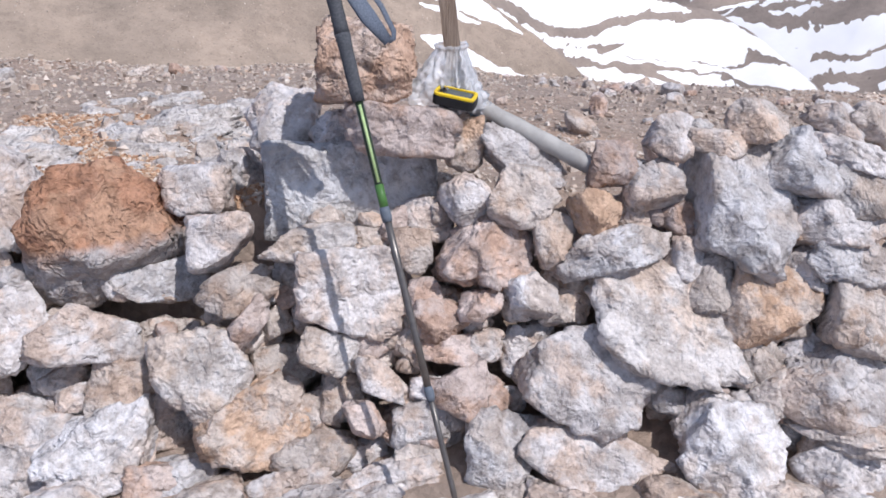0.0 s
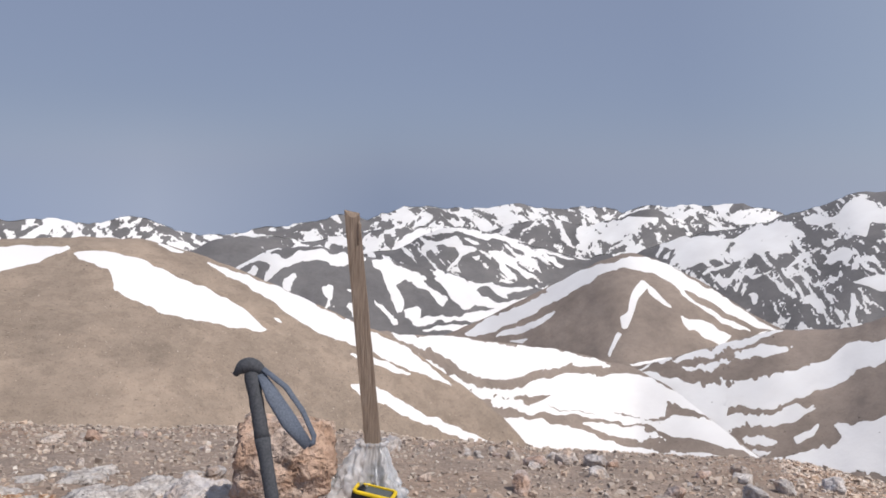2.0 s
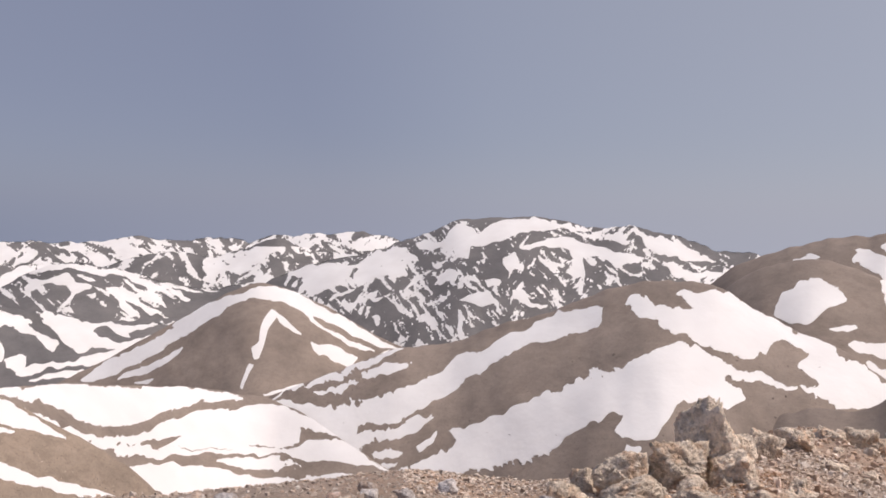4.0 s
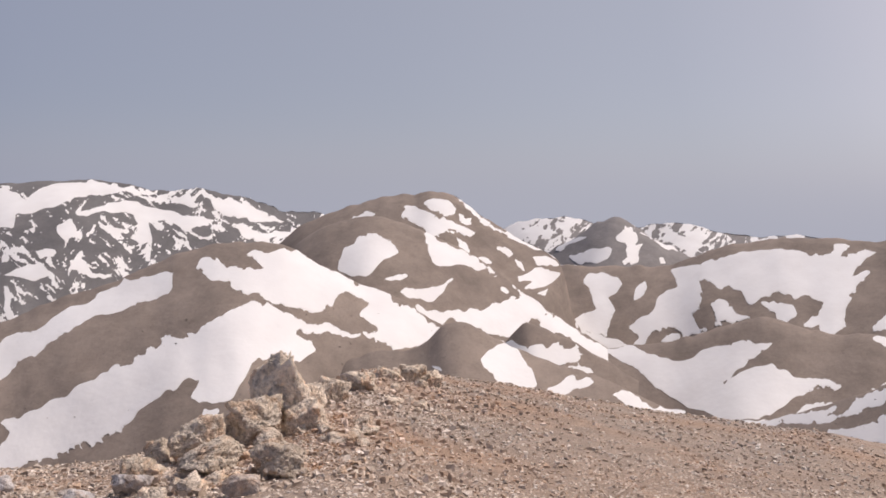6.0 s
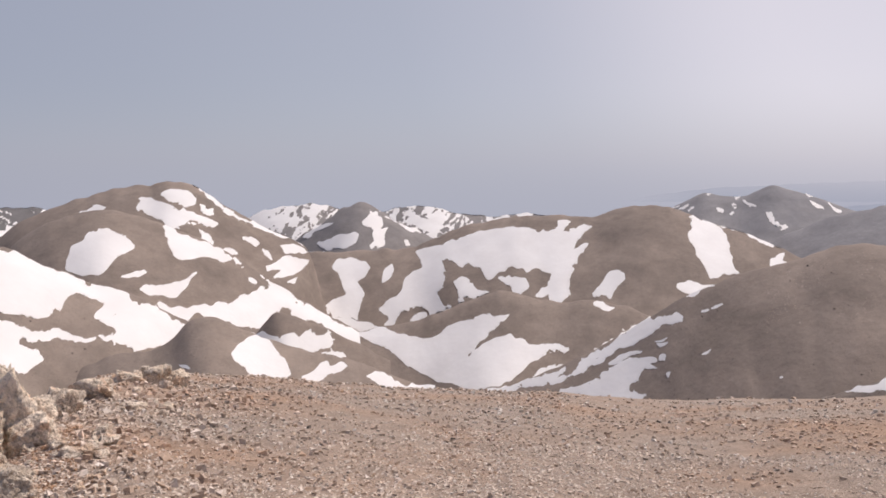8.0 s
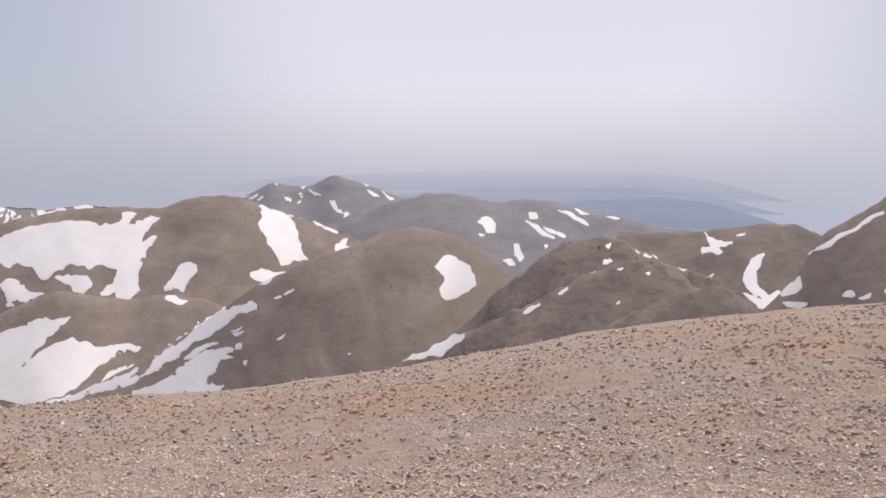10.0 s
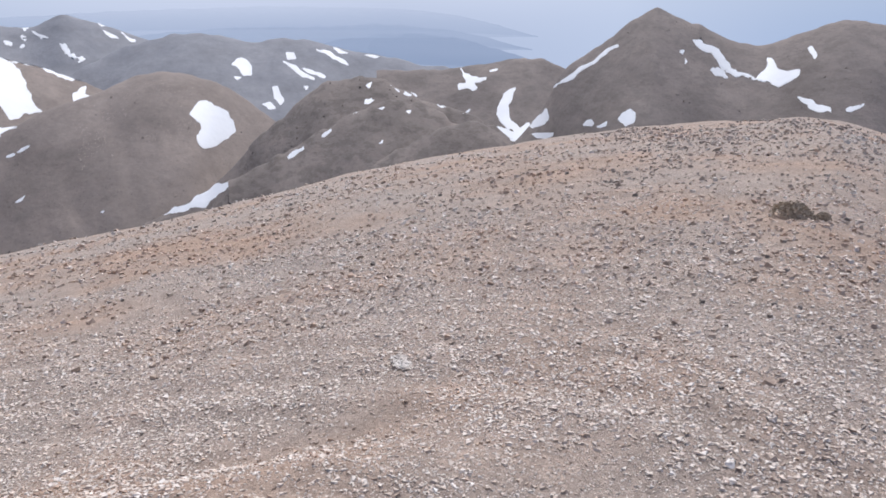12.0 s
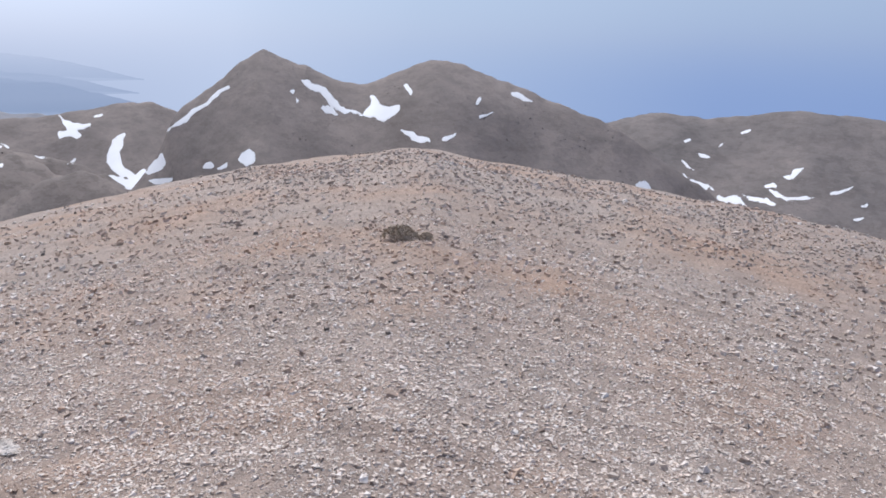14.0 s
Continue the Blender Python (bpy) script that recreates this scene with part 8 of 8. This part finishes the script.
def grey_bar():
    bar = tagged(new("grey_pole"), "grey round weathered pole lying on the stones", "pole")
    a, b = Vector((0.082, 1.928, 0.729)), Vector((0.348, 1.827, 0.611))
    part("shaft", tube("shaft", between(a - (b - a) * 0.12, b + (b - a) * 0.04, 14), [0.0215 + 0.0006 * (k % 3) for k in range(14)], 18, 1.0, 0.03), silver_wood, bar)


grey_bar()

foil, nt, bsdf = material("clear_plastic_film", 0.16)
bsdf.inputs["Base Color"].default_value = (0.85, 0.85, 0.86, 1)
bsdf.inputs["Transmission Weight"].default_value = 0.7
bsdf.inputs["IOR"].default_value = 1.2
bsdf.inputs["Specular IOR Level"].default_value = 0.7
bump(nt, bsdf, tex_noise(nt, 45.0, 4), 0.5, 0.01)


def plastic_bag():
    """A crumpled clear bag tied round the foot of the post, spread over the stones."""
    neck, low = Vector((0.011, 1.950, 0.884)), Vector((0.005, 1.910, 0.741))
    rows, cols = 34, 150
    s, a = np.meshgrid(np.linspace(0, 1, rows), np.linspace(0, 2 * np.pi, cols), indexing="ij")
    fan = 0.10 * np.sin(a * 13 + 5 * fbm(a * 1.3, s * 1.5, 5, 3)) + 0.06 * np.sin(a * 29 + 8 * fbm(a * 2, s * 2, 7, 3))
    pleat = fan * np.minimum(1, 0.35 + s) + 0.75 * fbm(np.cos(a) * 4 + 9, np.sin(a) * 4 + s * 7, 6, 4, 0.7) * np.minimum(1, 0.3 + s)
    wide = 0.024 + 0.05 * s ** 0.75 + 0.014 * np.exp(-((s - 0.02) / 0.05) ** 2)
    lean = -0.55 * s ** 1.3 * np.clip(-np.cos(a), 0, 1)
    x = neck.x + (low.x - neck.x) * s + wide * np.cos(a) * (1 + pleat) + lean * 0.09
    y = neck.y + (low.y - neck.y) * s + wide * 0.7 * np.sin(a) * (1 + pleat)
    z = neck.z + (low.z - neck.z) * s * (1 + 0.25 * fan) + 0.025 * pleat + 0.03 * np.clip(-np.cos(a), 0, 1) * s
    x[:, -1], y[:, -1], z[:, -1] = x[:, 0], y[:, 0], z[:, 0]
    bag = tagged(new("plastic_bag"), "crumpled clear plastic bag tied round the post", "plastic bag")
    part("film", sheet("film", np.stack([x, y, z], -1).reshape(-1, 3), rows, cols), foil, bag)
    cuff = between(Vector((0.059, 1.939, 0.743)), Vector((0.105, 1.927, 0.705)), 9)
    part("wrapping", tube("wrapping", cuff, [0.024, 0.03, 0.026, 0.031, 0.027, 0.03, 0.026, 0.029, 0.023], 20, 1.0, 0.16, 4), foil, bag, "film wrapped round the pole")


plastic_bag()

yellow_shell = plain("yellow_plastic", (0.75, 0.52, 0.02), 0.4)
black_shell = plain("black_rubber", (0.02, 0.02, 0.022), 0.6)
screen_glass, nt, bsdf = material("dark_screen", 0.12)
bsdf.inputs["Base Color"].default_value = (0.09, 0.1, 0.095, 1)


def slab(name, w, h, t, corner, m, hole=0.0):
    """A rounded plate w by h and t thick, at the pose m; hole leaves a rim of that width."""
    def ring(dw):
        pts = []
        for cx, cy, a0 in ((1, 1, 0), (-1, 1, 90), (-1, -1, 180), (1, -1, 270)):
            for k in range(6):
                a = radians(a0 + 18 * k)
                c = max(corner - dw, 0.001)
                pts.append(((w / 2 - dw - c) * cx + c * math.cos(a), (h / 2 - dw - c) * cy + c * math.sin(a)))
        return pts
    bm = bmesh.new()
    loops = []
    e = min(t, corner) * 0.3
    plan = [(0, -t / 2)] if hole else [(e, -t / 2), (0, -t / 2 + e)]
    plan += [(0, t / 2 - e), (e, t / 2)]
    if hole:
        plan += [(hole, t / 2), (hole, -t / 2), (0, -t / 2)]
    for dw, z in plan:
        loops.append([bm.verts.new(m @ Vector((x, y, z))) for x, y in ring(dw)])
    for l0, l1 in zip(loops, loops[1:]):
        n = len(l0)
        for k in range(n):
            bm.faces.new((l0[k], l0[(k + 1) % n], l1[(k + 1) % n], l1[k]))
    if not hole:
        bm.faces.new(loops[0][::-1])
        bm.faces.new(loops[-1])
    bmesh.ops.recalc_face_normals(bm, faces=bm.faces)
    me = bpy.data.meshes.new(name)
    bm.to_mesh(me)
    bm.free()
    return me


def gps_receiver():
    gps = tagged(new("gps_receiver"), "yellow and black handheld navigation device lying on the cairn", "gps device")
    c = (0.018, 1.860, 0.782)
    m = pose(*c, 2, 8, -16)
    body = part("body", slab("body", 0.102, 0.054, 0.026, 0.012, m @ pose(0, 0, -0.006)), black_shell, gps, "black rubber body")
    part("bezel", slab("bezel", 0.1, 0.054, 0.006, 0.012, m @ pose(0, 0, 0.0095), 0.0075), yellow_shell, body, "bright yellow rim")
    part("screen", slab("screen", 0.062, 0.038, 0.003, 0.003, m @ pose(0.008, 0, 0.0085)), screen_glass, body, "dark glossy screen")
    for k in range(4):
        part("button", slab("button", 0.007, 0.006, 0.003, 0.002, m @ pose(-0.034, -0.015 + 0.01 * k, 0.0095)), black_shell, body)


gps_receiver()


# ---- the shrub on the gravel ----
shrub_green = plain("dry_shrub", (0.46, 0.38, 0.29), 0.85, 0, 0.5, 25)


def cushion_shrub(label, x, y, w, h, seed):
    """A low cushion plant: short woody stems under a dome of small stiff leaves."""
    rng = np.random.RandomState(seed)
    z0 = float(ground_height(np.array([math.degrees(math.atan2(x, y)) % 360]), np.array([math.hypot(x, y)]))[0])
    top = tagged(new("cushion_shrub"), label, "shrub")
    verts, faces = [], []
    for k in range(1500):
        a, u = rng.uniform(0, 2 * math.pi), rng.uniform(0, 1) ** 0.5
        lump = 0.75 + 0.5 * float(fbm(np.array([math.cos(a) * 2 + u * 2 + seed]), np.array([math.sin(a) * 2]), 5, 3)[0] + 0.5)
        px, py = u * w / 2 * lump * math.cos(a), u * w / 2 * 0.7 * lump * math.sin(a)
        pz = h * lump * math.sqrt(max(0.02, 1 - u * u)) * rng.uniform(0.55, 1.05)
        c, s = Vector((x + px, y + py, z0 + pz)), w * rng.uniform(0.02, 0.045)
        d = Vector(rng.normal(size=3)).normalized()
        e = d.orthogonal().normalized()
        i = len(verts)
        verts += [c - d * s, c + e * s * 0.45, c + d * s, c - e * s * 0.45 + Vector((0, 0, s * 0.2))]
        faces += [(i, i + 1, i + 2), (i, i + 2, i + 3)]
    me = bpy.data.meshes.new("foliage")
    me.from_pydata([v[:] for v in verts], [], faces)
    part("foliage", me, shrub_green, top)
    for k in range(7):
        a = 2 * math.pi * k / 7 + rng.uniform(-0.3, 0.3)
        p = Vector((x, y, z0 - 0.02))
        q = p + Vector((math.cos(a) * w * 0.33, math.sin(a) * w * 0.22, h * 0.7))
        part("stem", tube("stem", [p, p.lerp(q, 0.5) + Vector((0, 0, h * 0.1)), q], [0.012, 0.008, 0.003], 7), weathered_wood, top)


bx, by, _ = (3.509, -5.347, 0.045)
cushion_shrub("dark brown dry cushion shrub on the gravel", bx, by, 0.33, 0.11, 11)
bx, by, _ = (3.283, -5.371, 0.045)
cushion_shrub("small dry cushion shrub on the gravel", bx, by, 0.13, 0.06, 12)

# every gathered thing has its origin at its base
for ob in [o for o in scene.objects if o.type == "EMPTY" and not o.parent and o.children]:
    spots = [c.matrix_basis @ v.co for c in ob.children for v in c.data.vertices]
    base = Vector(((min(p.x for p in spots) + max(p.x for p in spots)) / 2, (min(p.y for p in spots) + max(p.y for p in spots)) / 2, min(p.z for p in spots)))
    ob.location = base
    for c in ob.children:
        c.matrix_parent_inverse = Matrix.Translation(-base)
